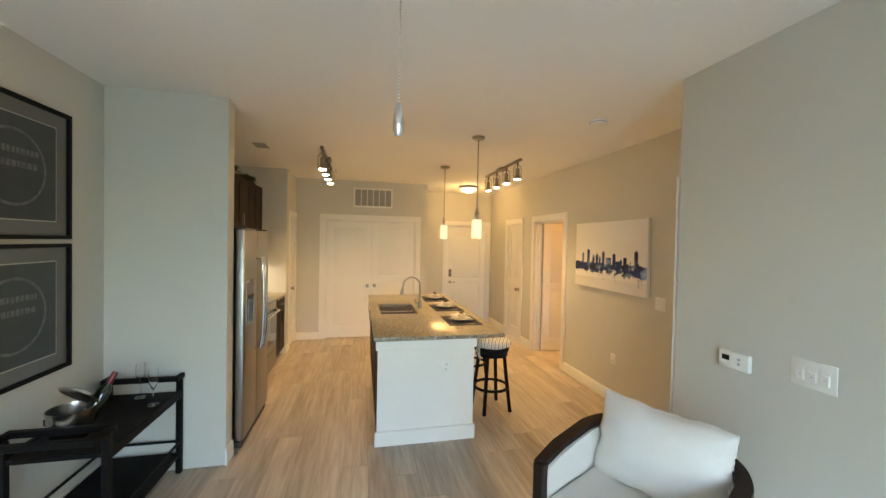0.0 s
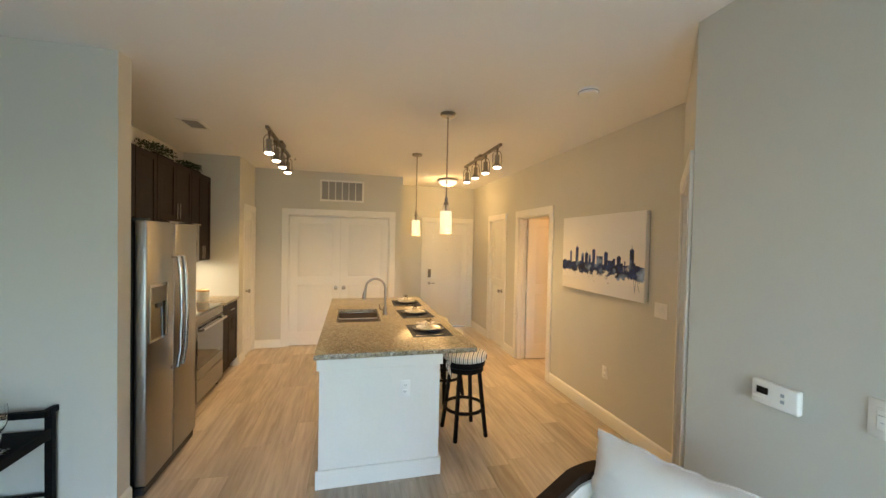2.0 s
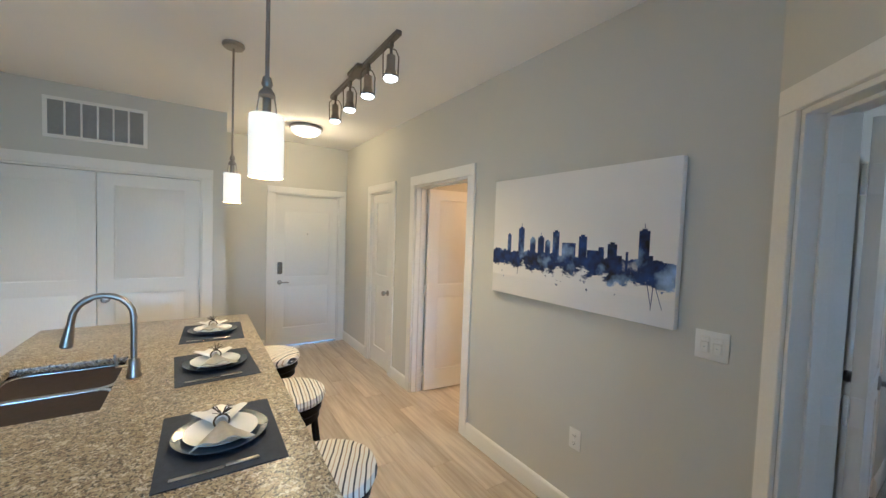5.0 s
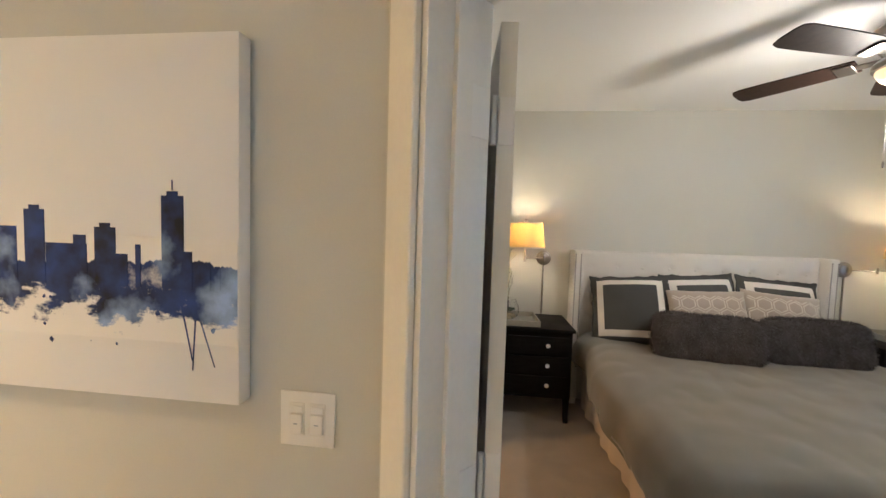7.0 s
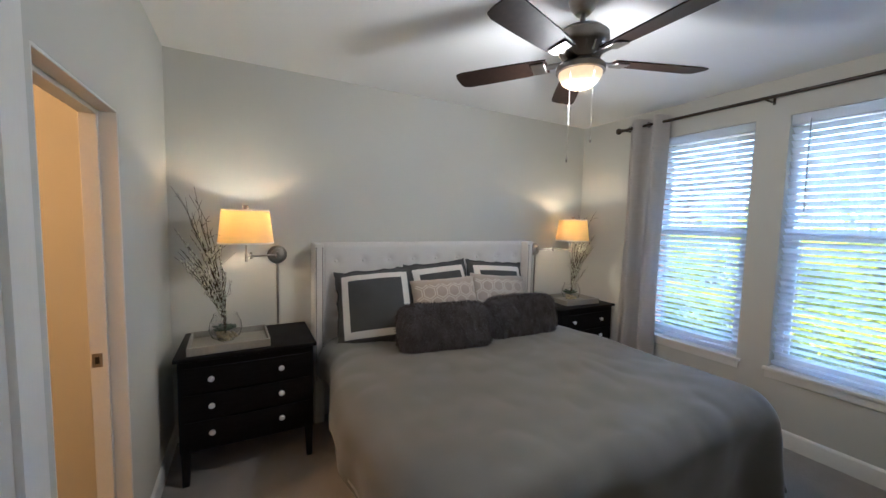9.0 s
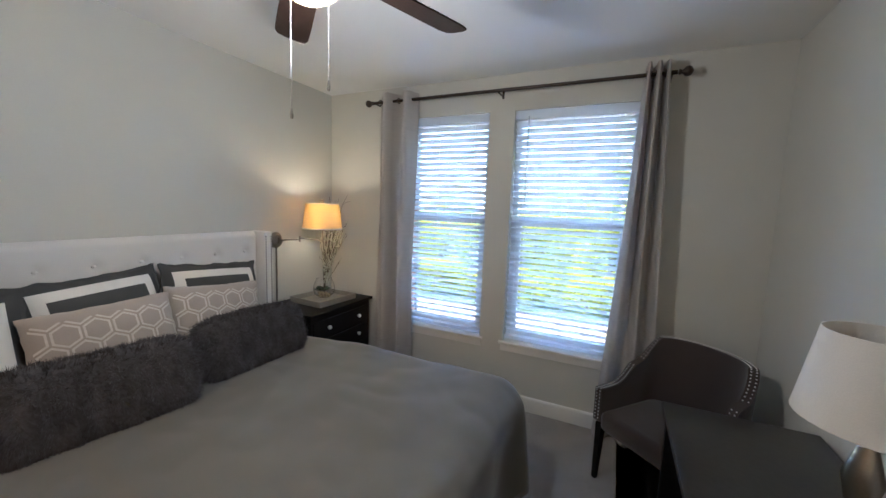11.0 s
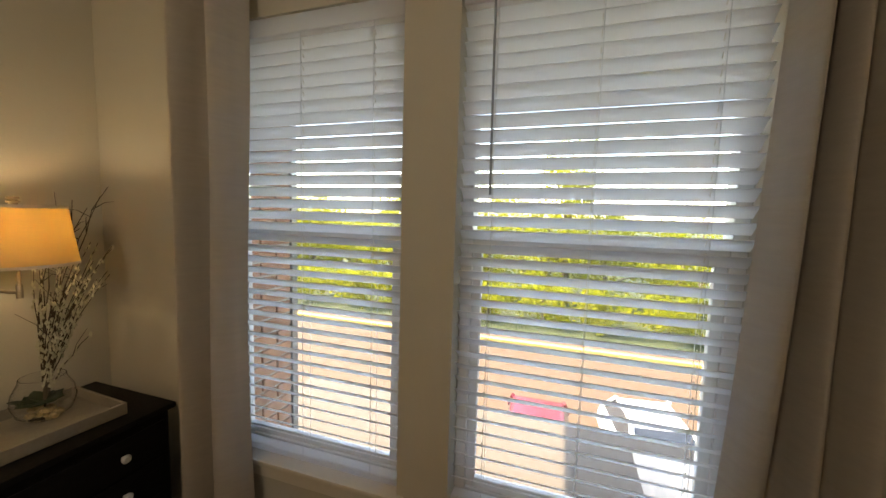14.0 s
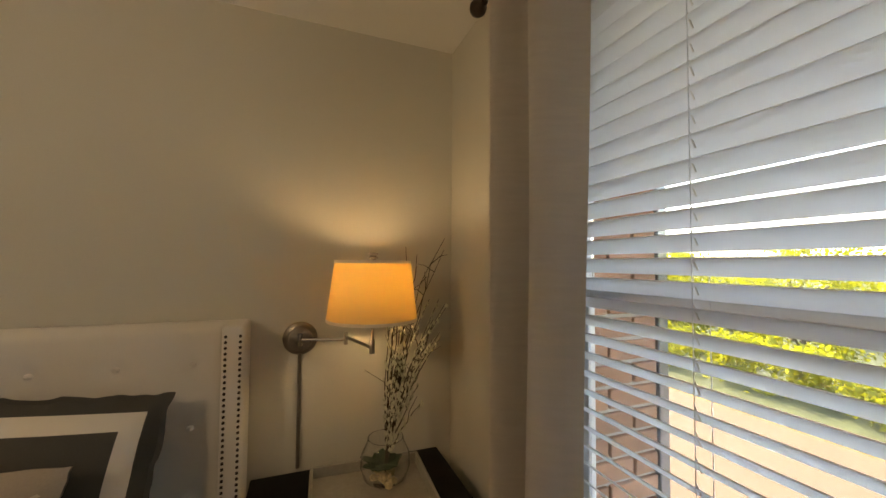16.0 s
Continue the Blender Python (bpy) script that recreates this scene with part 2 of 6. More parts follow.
def water_colour():
    mat = material("blue_ink_wash", (0.025, 0.06, 0.24), 0.8, scale=6, fine=22, dark=(0.006, 0.008, 0.022))
    nt = mat.node_tree
    tc = next(n for n in nt.nodes if n.type == "TEX_COORD")
    n, r, m = nt.nodes.new("ShaderNodeTexNoise"), nt.nodes.new("ShaderNodeMapRange"), nt.nodes.new("ShaderNodeMix")
    n.inputs["Scale"].default_value, n.inputs["Detail"].default_value = 7.0, 6.0
    r.inputs["From Min"].default_value, r.inputs["From Max"].default_value = 0.53, 0.70
    m.data_type = "RGBA"
    m.inputs["B"].default_value = (0.34, 0.47, 0.76, 1)
    nt.links.new(tc.outputs["Object"], n.inputs["Vector"]), nt.links.new(n.outputs[0], r.inputs["Value"]), nt.links.new(r.outputs[0], m.inputs["Factor"])
    nt.links.new(next(k for k in nt.nodes if k.type == "MIX" and k != m).outputs["Result"], m.inputs["A"])
    nt.links.new(m.outputs["Result"], principled(mat).inputs["Base Color"])
    return mat


for m in (BLACKWOOD, ESPRESSO, BROWNCLOTH):
    principled(m).inputs["Specular IOR Level"].default_value = 0.18
principled(BLACKWOOD).inputs["Specular IOR Level"].default_value = 0.07


def wash_sheet():
    """Ink wash on canvas: solid along the skyline's foot, broken and faded below."""
    mat = water_colour()
    mat.name = "ink_wash_sheet"
    nt = mat.node_tree
    p = principled(mat)
    ink = p.inputs["Base Color"].links[0].from_socket
    tc = next(n for n in nt.nodes if n.type == "TEX_COORD")
    sep = nt.nodes.new("ShaderNodeSeparateXYZ")
    nt.links.new(tc.outputs["Object"], sep.inputs[0])

    def op(kind, a, b):
        n = nt.nodes.new("ShaderNodeMath")
        n.operation = kind
        for i, x in enumerate((a, b)):
            if isinstance(x, float):
                n.inputs[i].default_value = x
            else:
                nt.links.new(x, n.inputs[i])
        return n.outputs[0]

    def blot(scale, detail, lift=(0, 0, 0), stretch=(1, 1, 1)):
        mp, n = nt.nodes.new("ShaderNodeMapping"), nt.nodes.new("ShaderNodeTexNoise")
        mp.inputs["Location"].default_value, mp.inputs["Scale"].default_value = lift, stretch
        n.inputs["Scale"].default_value, n.inputs["Detail"].default_value, n.inputs["Roughness"].default_value = scale, detail, 0.62
        nt.links.new(tc.outputs["Object"], mp.inputs[0]), nt.links.new(mp.outputs[0], n.inputs["Vector"])
        return n.outputs[0]

    def ramp(value, lo, hi):
        r = nt.nodes.new("ShaderNodeMapRange")
        r.inputs["From Min"].default_value, r.inputs["From Max"].default_value = lo, hi
        nt.links.new(value, r.inputs["Value"])
        return r.outputs[0]
    edge = op("ADD", op("MULTIPLY", blot(9.0, 9.0), 0.26), op("MULTIPLY", blot(34.0, 6.0, (3, 1, 2), (0.5, 1, 1.6)), 0.10))
    foot = ramp(op("ADD", op("SUBTRACT", sep.outputs[2], 0.366), edge), -0.004, 0.014)
    roof = ramp(op("SUBTRACT", op("ADD", op("MULTIPLY", blot(16.0, 3.0, (5, 2, 1), (1, 1, 0.0)), 0.09), 0.246), sep.outputs[2]), 0.0, 0.003)
    cloud = ramp(blot(5.5, 6.0, (1.7, 0, 4.4)), 0.70, 0.60)
    m = nt.nodes.new("ShaderNodeMix")
    m.data_type = "RGBA"
    m.inputs["A"].default_value = (0.83, 0.80, 0.76, 1)
    nt.links.new(op("MULTIPLY", op("MULTIPLY", foot, roof), cloud), m.inputs["Factor"]), nt.links.new(ink, m.inputs["B"])
    nt.links.new(m.outputs["Result"], p.inputs["Base Color"])
    return mat


GRANITE, SHADE, STRIPES, INK, WASH = granite(), shade_cloth(), striped_cloth(), water_colour(), wash_sheet()

# ---- builders ----


def part(name, bm, mat, parent=None, label="", m=None, angle=38):
    """Links a bmesh as one mesh object, smooth but for its sharp edges."""
    bm.normal_update()
    for f in bm.faces:
        f.smooth = True
    for e in bm.edges:
        e.smooth = len(e.link_faces) == 2 and e.calc_face_angle(0) < radians(angle)
    me = bpy.data.meshes.new(name)
    bm.to_mesh(me)
    bm.free()
    me.materials.append(mat)
    ob = new(name, me)
    ob.parent = parent
    if m is not None:
        ob.matrix_basis = m
    return tagged(ob, label)


def again(ob, m, parent=None):
    """A sibling that shares the mesh of a part."""
    o = new(ob.name.split(".")[0], ob.data)
    o.parent = parent or ob.parent
    o.matrix_basis = m
    return o


def thing(name, label, category, m=None, group="", kind=""):
    ob = new(name)
    ob.empty_display_size = 0.1
    if m is not None:
        ob.matrix_basis = m
    return tagged(ob, label, category, group, kind)


def add_box(bm, x0, y0, z0, x1, y1, z1):
    x0, x1, y0, y1, z0, z1 = min(x0, x1), max(x0, x1), min(y0, y1), max(y0, y1), min(z0, z1), max(z0, z1)
    v = [bm.verts.new(p) for p in ((x0, y0, z0), (x1, y0, z0), (x1, y1, z0), (x0, y1, z0), (x0, y0, z1), (x1, y0, z1), (x1, y1, z1), (x0, y1, z1))]
    for q in ((3, 2, 1, 0), (4, 5, 6, 7), (0, 1, 5, 4), (1, 2, 6, 5), (2, 3, 7, 6), (3, 0, 4, 7)):
        bm.faces.new([v[i] for i in q])


def boxes(*bs, bevel=0.0, seg=1):
    bm = bmesh.new()
    for b in bs:
        add_box(bm, *b)
    if bevel:
        bmesh.ops.bevel(bm, geom=bm.edges[:], offset=bevel, segments=seg, affect="EDGES", profile=0.5)
    return bm


def lathe(profile, n=24, bm=None, centre=(0, 0, 0)):
    """Turns (radius, height) pairs round the z axis."""
    bm = bm or bmesh.new()
    cx, cy, cz = centre
    rings = []
    for r, z in profile:
        if r < 1e-5:
            rings.append([bm.verts.new((cx, cy, cz + z))])
        else:
            rings.append([bm.verts.new((cx + r * math.cos(2 * math.pi * i / n), cy + r * math.sin(2 * math.pi * i / n), cz + z)) for i in range(n)])
    for a, b in zip(rings, rings[1:]):
        for i in range(n):
            j = (i + 1) % n
            q = [a[i % len(a)], a[j % len(a)], b[j % len(b)], b[i % len(b)]]
            q = list(dict.fromkeys(q))
            if len(q) > 2:
                bm.faces.new(q)
    bmesh.ops.recalc_face_normals(bm, faces=bm.faces[:])
    return bm


def tube(points, r, n=8, bm=None, taper=1.0, closed=False):
    bm = bm or bmesh.new()
    pts = [Vector(p) for p in points]
    rings, side = [], None
    for i, p in enumerate(pts):
        if closed:
            d = pts[(i + 1) % len(pts)] - pts[i - 1]
        else:
            d = pts[min(i + 1, len(pts) - 1)] - pts[max(i - 1, 0)]
        d.normalize()
        if side is None:
            side = d.orthogonal().normalized()
        side = (side - d * side.dot(d)).normalized()
        up = d.cross(side)
        rr = r * (1 + (taper - 1) * i / max(1, len(pts) - 1))
        rings.append([bm.verts.new(p + rr * (math.cos(2 * math.pi * k / n) * side + math.sin(2 * math.pi * k / n) * up)) for k in range(n)])
    pairs = list(zip(rings, rings[1:])) + ([(rings[-1], rings[0])] if closed else [])
    for a, b in pairs:
        for k in range(n):
            bm.faces.new((a[k], a[(k + 1) % n], b[(k + 1) % n], b[k]))
    if not closed:
        bm.faces.new(rings[0][::-1]), bm.faces.new(rings[-1])
    return bm


def surface(fn, nu, nv, bm=None, closed_u=False):
    """A grid of fn(u, v) for u and v from 0 to 1."""
    bm = bm or bmesh.new()
    g = [[bm.verts.new(fn(i / nu, j / nv)) for j in range(nv + 1)] for i in range(nu + (0 if closed_u else 1))]
    for i in range(nu):
        for j in range(nv):
            k = (i + 1) % len(g)
            bm.faces.new((g[i][j], g[k][j], g[k][j + 1], g[i][j + 1]))
    return bm


def thicken(ob, t, offset=0.0):
    md = ob.modifiers.new("thickness", "SOLIDIFY")
    md.thickness, md.offset = t, offset
    return ob


def ball(bm, c, r, n=8, flat=1.0):
    lathe([(0, -r * flat)] + [(r * math.cos(a), r * flat * math.sin(a)) for a in [math.pi * (k / (n // 2) - 0.5) for k in range(1, n // 2)]] + [(0, r * flat)], n, bm, c)
    return bm


# ---- the structure ----
H = 2.73
W_LIVING, W_KITCHEN, FACE_E, FACE_THERM = -1.535, -1.515, 2.90, 2.12
NORTH_BED, EAST_BED, SOUTH_BED, WEST_BED = 3.0, 5.81, -0.985, 2.25


def wall(name, axis, at, thick, a0, a1, holes=(), z1=H, label="greige painted drywall wall"):
    """A wall across axis ("x" or "y") whose near face lies at `at`; holes are (from, to, bottom, top)."""
    spans, cuts = [], sorted(holes)
    a = a0
    for h0, h1, b, t in cuts:
        if h0 > a:
            spans.append((a, h0, 0, z1))
        if b > 0:
            spans.append((h0, h1, 0, b))
        if t < z1:
            spans.append((h0, h1, t, z1))
        a = h1
    if a < a1:
        spans.append((a, a1, 0, z1))
    bs = [(at, s0, b, at + thick, s1, t) if axis == "x" else (s0, at, b, s1, at + thick, t) for s0, s1, b, t in spans]
    return tagged(part(name, boxes(*bs), WALL), label, "wall", kind="structure")


wall("wall_living_west", "x", W_LIVING, -0.12, -2.6, 3.41)
wall("wall_pillar", "y", 3.41, 0.13, W_LIVING - 0.12, -0.755)
wall("wall_kitchen_west", "x", W_KITCHEN, -0.12, 3.54, 6.20)
wall("wall_pantry_front", "y", 6.20, 0.10, W_KITCHEN - 0.12, -0.865)
wall("wall_pantry_side", "x", -0.865, -0.10, 6.30, 6.97, [(6.45, 6.90, 0, 2.06)])
wall("wall_closet", "y", 6.97, 0.12, -1.2, 1.36, [(-0.392, 1.157, 0, 2.05)])
wall("wall_hall_west", "x", 1.36, -0.12, 7.09, 7.85)
wall("wall_entry", "y", 7.85, 0.14, 1.24, 3.02, [(1.94, 2.80, 0, 2.05)])
wall("wall_east", "x", FACE_E, 0.12, 3.10, 7.85, [(4.95, 5.80, 0, 2.05), (6.32, 6.91, 0, 2.05)])
wall("wall_thermostat", "x", FACE_THERM, 0.13, -2.6, 2.31)
wall("wall_living_south", "y", -2.6, -0.15, W_LIVING - 0.12, 2.25, [(-1.1, 1.7, 0.05, 2.35)])
wall("wall_bedroom_north", "y", NORTH_BED, 0.12, 3.02, EAST_BED, [(4.03, 4.75, 0, 2.05)])
wall("wall_bedroom_east", "x", EAST_BED, 0.14, SOUTH_BED - 0.16, NORTH_BED + 0.12)
WIN_A, WIN_B, SILL_Z, HEAD_Z = (4.146, 5.05), (3.04, 3.938), 0.56, 2.45
wall("wall_bedroom_south", "y", SOUTH_BED, -0.16, 2.25, EAST_BED, [(*WIN_B, SILL_Z, HEAD_Z), (*WIN_A, SILL_Z, HEAD_Z)])
# the angled wall with the bedroom door
UX, UY = math.cos(radians(45.4)), math.sin(radians(45.4))
DIAG = pose(2.90, 3.10, 0, 0, 0, 45.4 + 180)
tagged(part("wall_angled", boxes((0, 0, 2.05, 1.11, 0.16, H), (0, 0, 0, 0.115, 0.16, 2.05), (1.005, 0, 0, 1.11, 0.16, 2.05)), WALL, m=DIAG), "greige painted angled drywall wall over a doorway", "wall", kind="structure")
# rooms behind the openings
wall("wall_bath_north", "y", 5.93, 0.1, 3.02, 5.4)
wall("wall_bath_east", "x", 5.3, 0.1, 3.12, 5.93)
wall("wall_pantry_back", "x", -1.45, -0.1, 6.3, 7.6)
wall("wall_closet_back", "y", 7.6, 0.1, -1.2, 1.24)
wall("wall_hall_closet", "x", 3.6, 0.1, 6.03, 7.85)

# ceilings and floors
tagged(part("ceiling", boxes((-1.7, -2.8, H, 5.95, 8.05, H + 0.12)), CEIL), "flat matt white ceiling", "ceiling", kind="structure")
tagged(part("floor_slab", boxes((-1.7, -2.8, -0.16, 5.95, 8.05, -0.012)), SUBFLOOR), "dark subfloor under the boards", "floor", kind="structure")


def carpet():
    bm = bmesh.new()
    outline = [(2.25, SOUTH_BED), (EAST_BED, SOUTH_BED), (EAST_BED, NORTH_BED), (2.96, NORTH_BED), (2.20, 2.24), (2.25, 2.2)]
    top = [bm.verts.new((x, y, 0.0)) for x, y in outline]
    low = [bm.verts.new((x, y, -0.012)) for x, y in outline]
    bm.faces.new(top), bm.faces.new(low[::-1])
    for i in range(len(top)):
        j = (i + 1) % len(top)
        bm.faces.new((low[i], low[j], top[j], top[i]))
    bmesh.ops.triangulate(bm, faces=bm.faces[:])
    return bm


tagged(part("floor_carpet", carpet(), CARPET), "beige cut-pile bedroom carpet", "carpet", kind="structure")


def baseboard(x0, y0, x1, y1, nx, ny):
    """A run along a wall foot; (nx, ny) points into the room."""
    t, h = 0.014, 0.125
    bm = bmesh.new()
    prof = [(0, 0), (t, 0), (t, h - 0.02), (t * 0.5, h - 0.004), (0, h)]
    rings = [[bm.verts.new((x + nx * d, y + ny * d, z)) for d, z in prof] for x, y in ((x0, y0), (x1, y1))]
    for i in range(len(prof)):
        j = (i + 1) % len(prof)
        bm.faces.new((rings[0][i], rings[0][j], rings[1][j], rings[1][i]))
    bm.faces.new(rings[0]), bm.faces.new(rings[1][::-1])
    bmesh.ops.recalc_face_normals(bm, faces=bm.faces[:])
    return tagged(part("baseboard", bm, TRIM), "white painted wooden baseboard", "baseboard", kind="structure")


for run in ((-1.535, -2.6, -1.535, 3.41, 1, 0), (-0.755, 3.396, -0.755, 3.54, 1, 0),
            (-0.93, 6.20, -0.851, 6.20, 0, -1), (-0.865, 6.20, -0.865, 6.365, 1, 0), (-0.865, 6.97, -0.475, 6.97, 0, -1), (1.245, 6.97, 1.374, 6.97, 0, -1),
            (1.36, 6.97, 1.36, 7.85, 1, 0), (1.36, 7.85, 1.85, 7.85, 0, -1), (2.885, 7.85, 2.90, 7.85, 0, -1), (2.90, 7.0, 2.90, 7.85, -1, 0), (2.90, 5.89, 2.90, 6.23, -1, 0),
            (2.90, 3.10, 2.90, 4.86, -1, 0), (2.12, -2.6, 2.12, 2.31, -1, 0),
            (4.752, 3.0, 5.81, 3.0, 0, -1), (3.02, 3.0, 4.028, 3.0, 0, -1), (5.81, SOUTH_BED, 5.81, 3.0, -1, 0), (2.25, SOUTH_BED, 5.81, SOUTH_BED, 0, 1), (2.25, SOUTH_BED, 2.25, 2.2, 1, 0)):
    baseboard(*run)

# ---- doors ----


def leaf_mesh(w, h, t=0.036, panels=((0.10, 0.47), (0.53, 0.95))):
    """A moulded door leaf standing on z = 0, from x = 0 to w, its front at y = 0."""
    bm = bmesh.new()
    s, d = min(0.115, w * 0.2), 0.012
    add_box(bm, 0, d, 0, w, t - d, h)
    edges = [0.0] + [v * h for p in panels for v in p] + [h]
    for y0, y1 in ((0, d), (t - d, t)):
        add_box(bm, 0, y0, 0, s, y1, h), add_box(bm, w - s, y0, 0, w, y1, h)
        for a, b in zip(edges[::2], edges[1::2]):
            add_box(bm, s, y0, a, w - s, y1, b)
    for a, b in ((p[0] * h, p[1] * h) for p in panels):
        i, o = 0.010, 0.034
        for yb, yt in ((d, 0.0015), (t - d, t - 0.0015)):
            outer = [bm.verts.new((x, yb, z)) for x, z in ((s + i, a + i), (w - s - i, a + i), (w - s - i, b - i), (s + i, b - i))]
            inner = [bm.verts.new((x, yt, z)) for x, z in ((s + o, a + o), (w - s - o, a + o), (w - s - o, b - o), (s + o, b - o))]
            for k in range(4):
                bm.faces.new((outer[k], outer[(k + 1) % 4], inner[(k + 1) % 4], inner[k]))
            bm.faces.new(inner)
    bmesh.ops.recalc_face_normals(bm, faces=bm.faces[:])
    return bm


def knob(parent, x, y, z, way, label="round brushed nickel door knob"):
    """way: +1 or -1 along local y."""
    bm = lathe([(0.0, 0), (0.032, 0), (0.032, 0.006), (0.012, 0.012), (0.011, 0.035), (0.024, 0.042), (0.029, 0.055), (0.024, 0.068), (0.0, 0.072)], 20)
    return part("door_knob", bm, NICKEL, parent, label, pose(x, y, z, -90 * way, 0, 0))


def hinge(parent, x, y, z):
    bm = lathe([(0.0, -0.05), (0.007, -0.05), (0.007, -0.018), (0.006, -0.0175), (0.006, -0.0165), (0.007, -0.016), (0.007, 0.016), (0.006, 0.0165), (0.006, 0.0175), (0.007, 0.018), (0.007, 0.05), (0, 0.053)], 10)
    return part("hinge", bm, PLASTIC, parent, "", pose(x, y, z))


def casing(parent, w, h, y, way, cw=0.09, t=0.016):
    """Flat casing round an opening from x = 0 to w; it stands out from y along way."""
    y1 = y + way * t
    for b in ((-cw, y, 0, 0, y1, h), (w, y, 0, w + cw, y1, h), (-cw, y, h, w + cw, y + way * (t + 0.003), h + cw)):
        part("casing", boxes(b, bevel=0.003), TRIM, parent)


def jambs(parent, w, h, depth, stop=None):
    for b in ((-0.004, 0.001, 0, 0.016, depth - 0.001, h), (w - 0.016, 0.001, 0, w + 0.004, depth - 0.001, h), (0.016, 0.001, h - 0.018, w - 0.016, depth - 0.001, h + 0.004)):
        part("jamb", boxes(b, bevel=0.0015), TRIM, parent)
    if stop:
        for b in ((0.016, stop, 0, 0.028, stop + 0.035, h - 0.018), (w - 0.028, stop, 0, w - 0.016, stop + 0.035, h - 0.018), (0.028, stop, h - 0.03, w - 0.028, stop + 0.035, h - 0.018)):
            part("door_stop", boxes(b, bevel=0.0015), TRIM, parent)


# pantry door, hung in a wall that faces east
d = thing("door_1", "closed white panelled pantry door with a nickel knob", "door", pose(-0.865, 6.45, 0, 0, 0, 90), kind="structure")
casing(d, 0.45, 2.06, 0, -1, 0.075), jambs(d, 0.45, 2.06, 0.10)
part("leaf", leaf_mesh(0.412, 2.025), DOOR, d, m=pose(0.019, 0.012, 0.012))
knob(d, 0.075, 0.012, 0.93, -1)

# double closet doors
d = thing("door_2", "pair of closed white two-panel closet doors", "closet door", pose(-0.392, 6.97, 0), kind="structure")
casing(d, 1.549, 2.05, 0, -1), jambs(d, 1.549, 2.05, 0.12)
part("leaf", leaf_mesh(0.752, 2.015), DOOR, d, m=pose(0.0195, 0.02, 0.012))
part("leaf", leaf_mesh(0.752, 2.015), DOOR, d, m=pose(0.7775, 0.02, 0.012))
for x in (0.715, 0.836):
    knob(d, x, 0.02, 0.91, -1)
for x, z in ((0.018, 1.82), (0.018, 0.22), (0.018, 1.02), (1.531, 1.82), (1.531, 0.22), (1.531, 1.02)):
    hinge(d, x, 0.012, z)

# entry door with keypad lock
d = thing("door_3", "white entry door with a lever and a dark keypad lock", "entry door", pose(1.94, 7.85, 0), kind="structure")
casing(d, 0.86, 2.05, 0, -1, 0.085), jambs(d, 0.86, 2.05, 0.14)
part("leaf", leaf_mesh(0.822, 2.02, 0.044, ((0.12, 0.40), (0.46, 0.90))), DOOR, d, m=pose(0.019, 0.03, 0.01))
bm = boxes((0.055, 0.012, 0.98, 0.115, 0.03, 1.14), bevel=0.006, seg=2)
part("keypad_lock", bm, GUNMETAL, d, "dark electronic keypad lock")
bm = lathe([(0.0, 0.0), (0.03, 0.0), (0.03, 0.008), (0.012, 0.012), (0.011, 0.045), (0, 0.046)], 18)
part("rose", bm, NICKEL, d, m=pose(0.085, 0.03, 0.87, 90))
part("lever", tube([(0.085, -0.012, 0.87), (0.11, -0.016, 0.87), (0.16, -0.016, 0.872), (0.19, -0.012, 0.868)], 0.009, 8), NICKEL, d, "nickel door lever")
part("peephole", lathe([(0, 0), (0.008, 0), (0.008, 0.006), (0.0, 0.006)], 12), NICKEL, d, m=pose(0.43, 0.03, 1.52, 90))
for z in (0.2, 1.02, 1.84):
    hinge(d, 0.845, 0.022, z)

# hall closet door and the open door beside it, in the wall that faces west
d = thing("door_4", "closed narrow white panelled closet door", "closet door", pose(FACE_E, 6.91, 0, 0, 0, -90), kind="structure")
casing(d, 0.59, 2.05, 0, -1), jambs(d, 0.59, 2.05, 0.12)
part("leaf", leaf_mesh(0.552, 2.015), DOOR, d, m=pose(0.019, 0.014, 0.012))
knob(d, 0.50, 0.014, 0.90, -1)
for z in (0.2, 1.02, 1.84):
    hinge(d, 0.018, 0.006, z)
d = thing("door_5", "open white panelled door standing inside the doorway", "door", pose(FACE_E, 5.80, 0, 0, 0, -90), kind="structure")
casing(d, 0.85, 2.05, 0, -1), jambs(d, 0.85, 2.05, 0.12, 0.05)
part("leaf", leaf_mesh(0.81, 2.015), DOOR, d, m=pose(0.058, 0.125, 0.012, 0, 0, 84))
for z in (0.2, 1.02, 1.84):
    hinge(d, 0.024, 0.118, z)

# bedroom door in the angled wall, open against the north wall
d = thing("door_6", "open white bedroom door with a polished knob", "bedroom door", DIAG, kind="structure")
for b in ((0.03, -0.016, 0, 0.115, 0, 2.05), (1.005, -0.016, 0, 1.09, 0, 2.05), (0.03, -0.019, 2.05, 1.09, 0, 2.14)):
    part("casing", boxes(b, bevel=0.003), TRIM, d)
for b in ((0.05, 0.16, 0, 0.115, 0.176, 2.05), (1.005, 0.16, 0, 1.075, 0.176, 2.05), (0.05, 0.16, 2.05, 1.075, 0.179, 2.13)):
    part("casing", boxes(b, bevel=0.003), TRIM, d)
for b in ((0.111, 0.001, 0, 0.131, 0.159, 2.05), (0.989, 0.001, 0, 1.009, 0.159, 2.05), (0.131, 0.001, 2.032, 0.989, 0.159, 2.054)):
    part("jamb", boxes(b, bevel=0.0015), TRIM, d)
for b in ((0.131, 0.06, 0, 0.144, 0.10, 2.032), (0.976, 0.06, 0, 0.989, 0.10, 2.032), (0.144, 0.06, 2.019, 0.976, 0.10, 2.032)):
    part("door_stop", boxes(b, bevel=0.0015), TRIM, d)
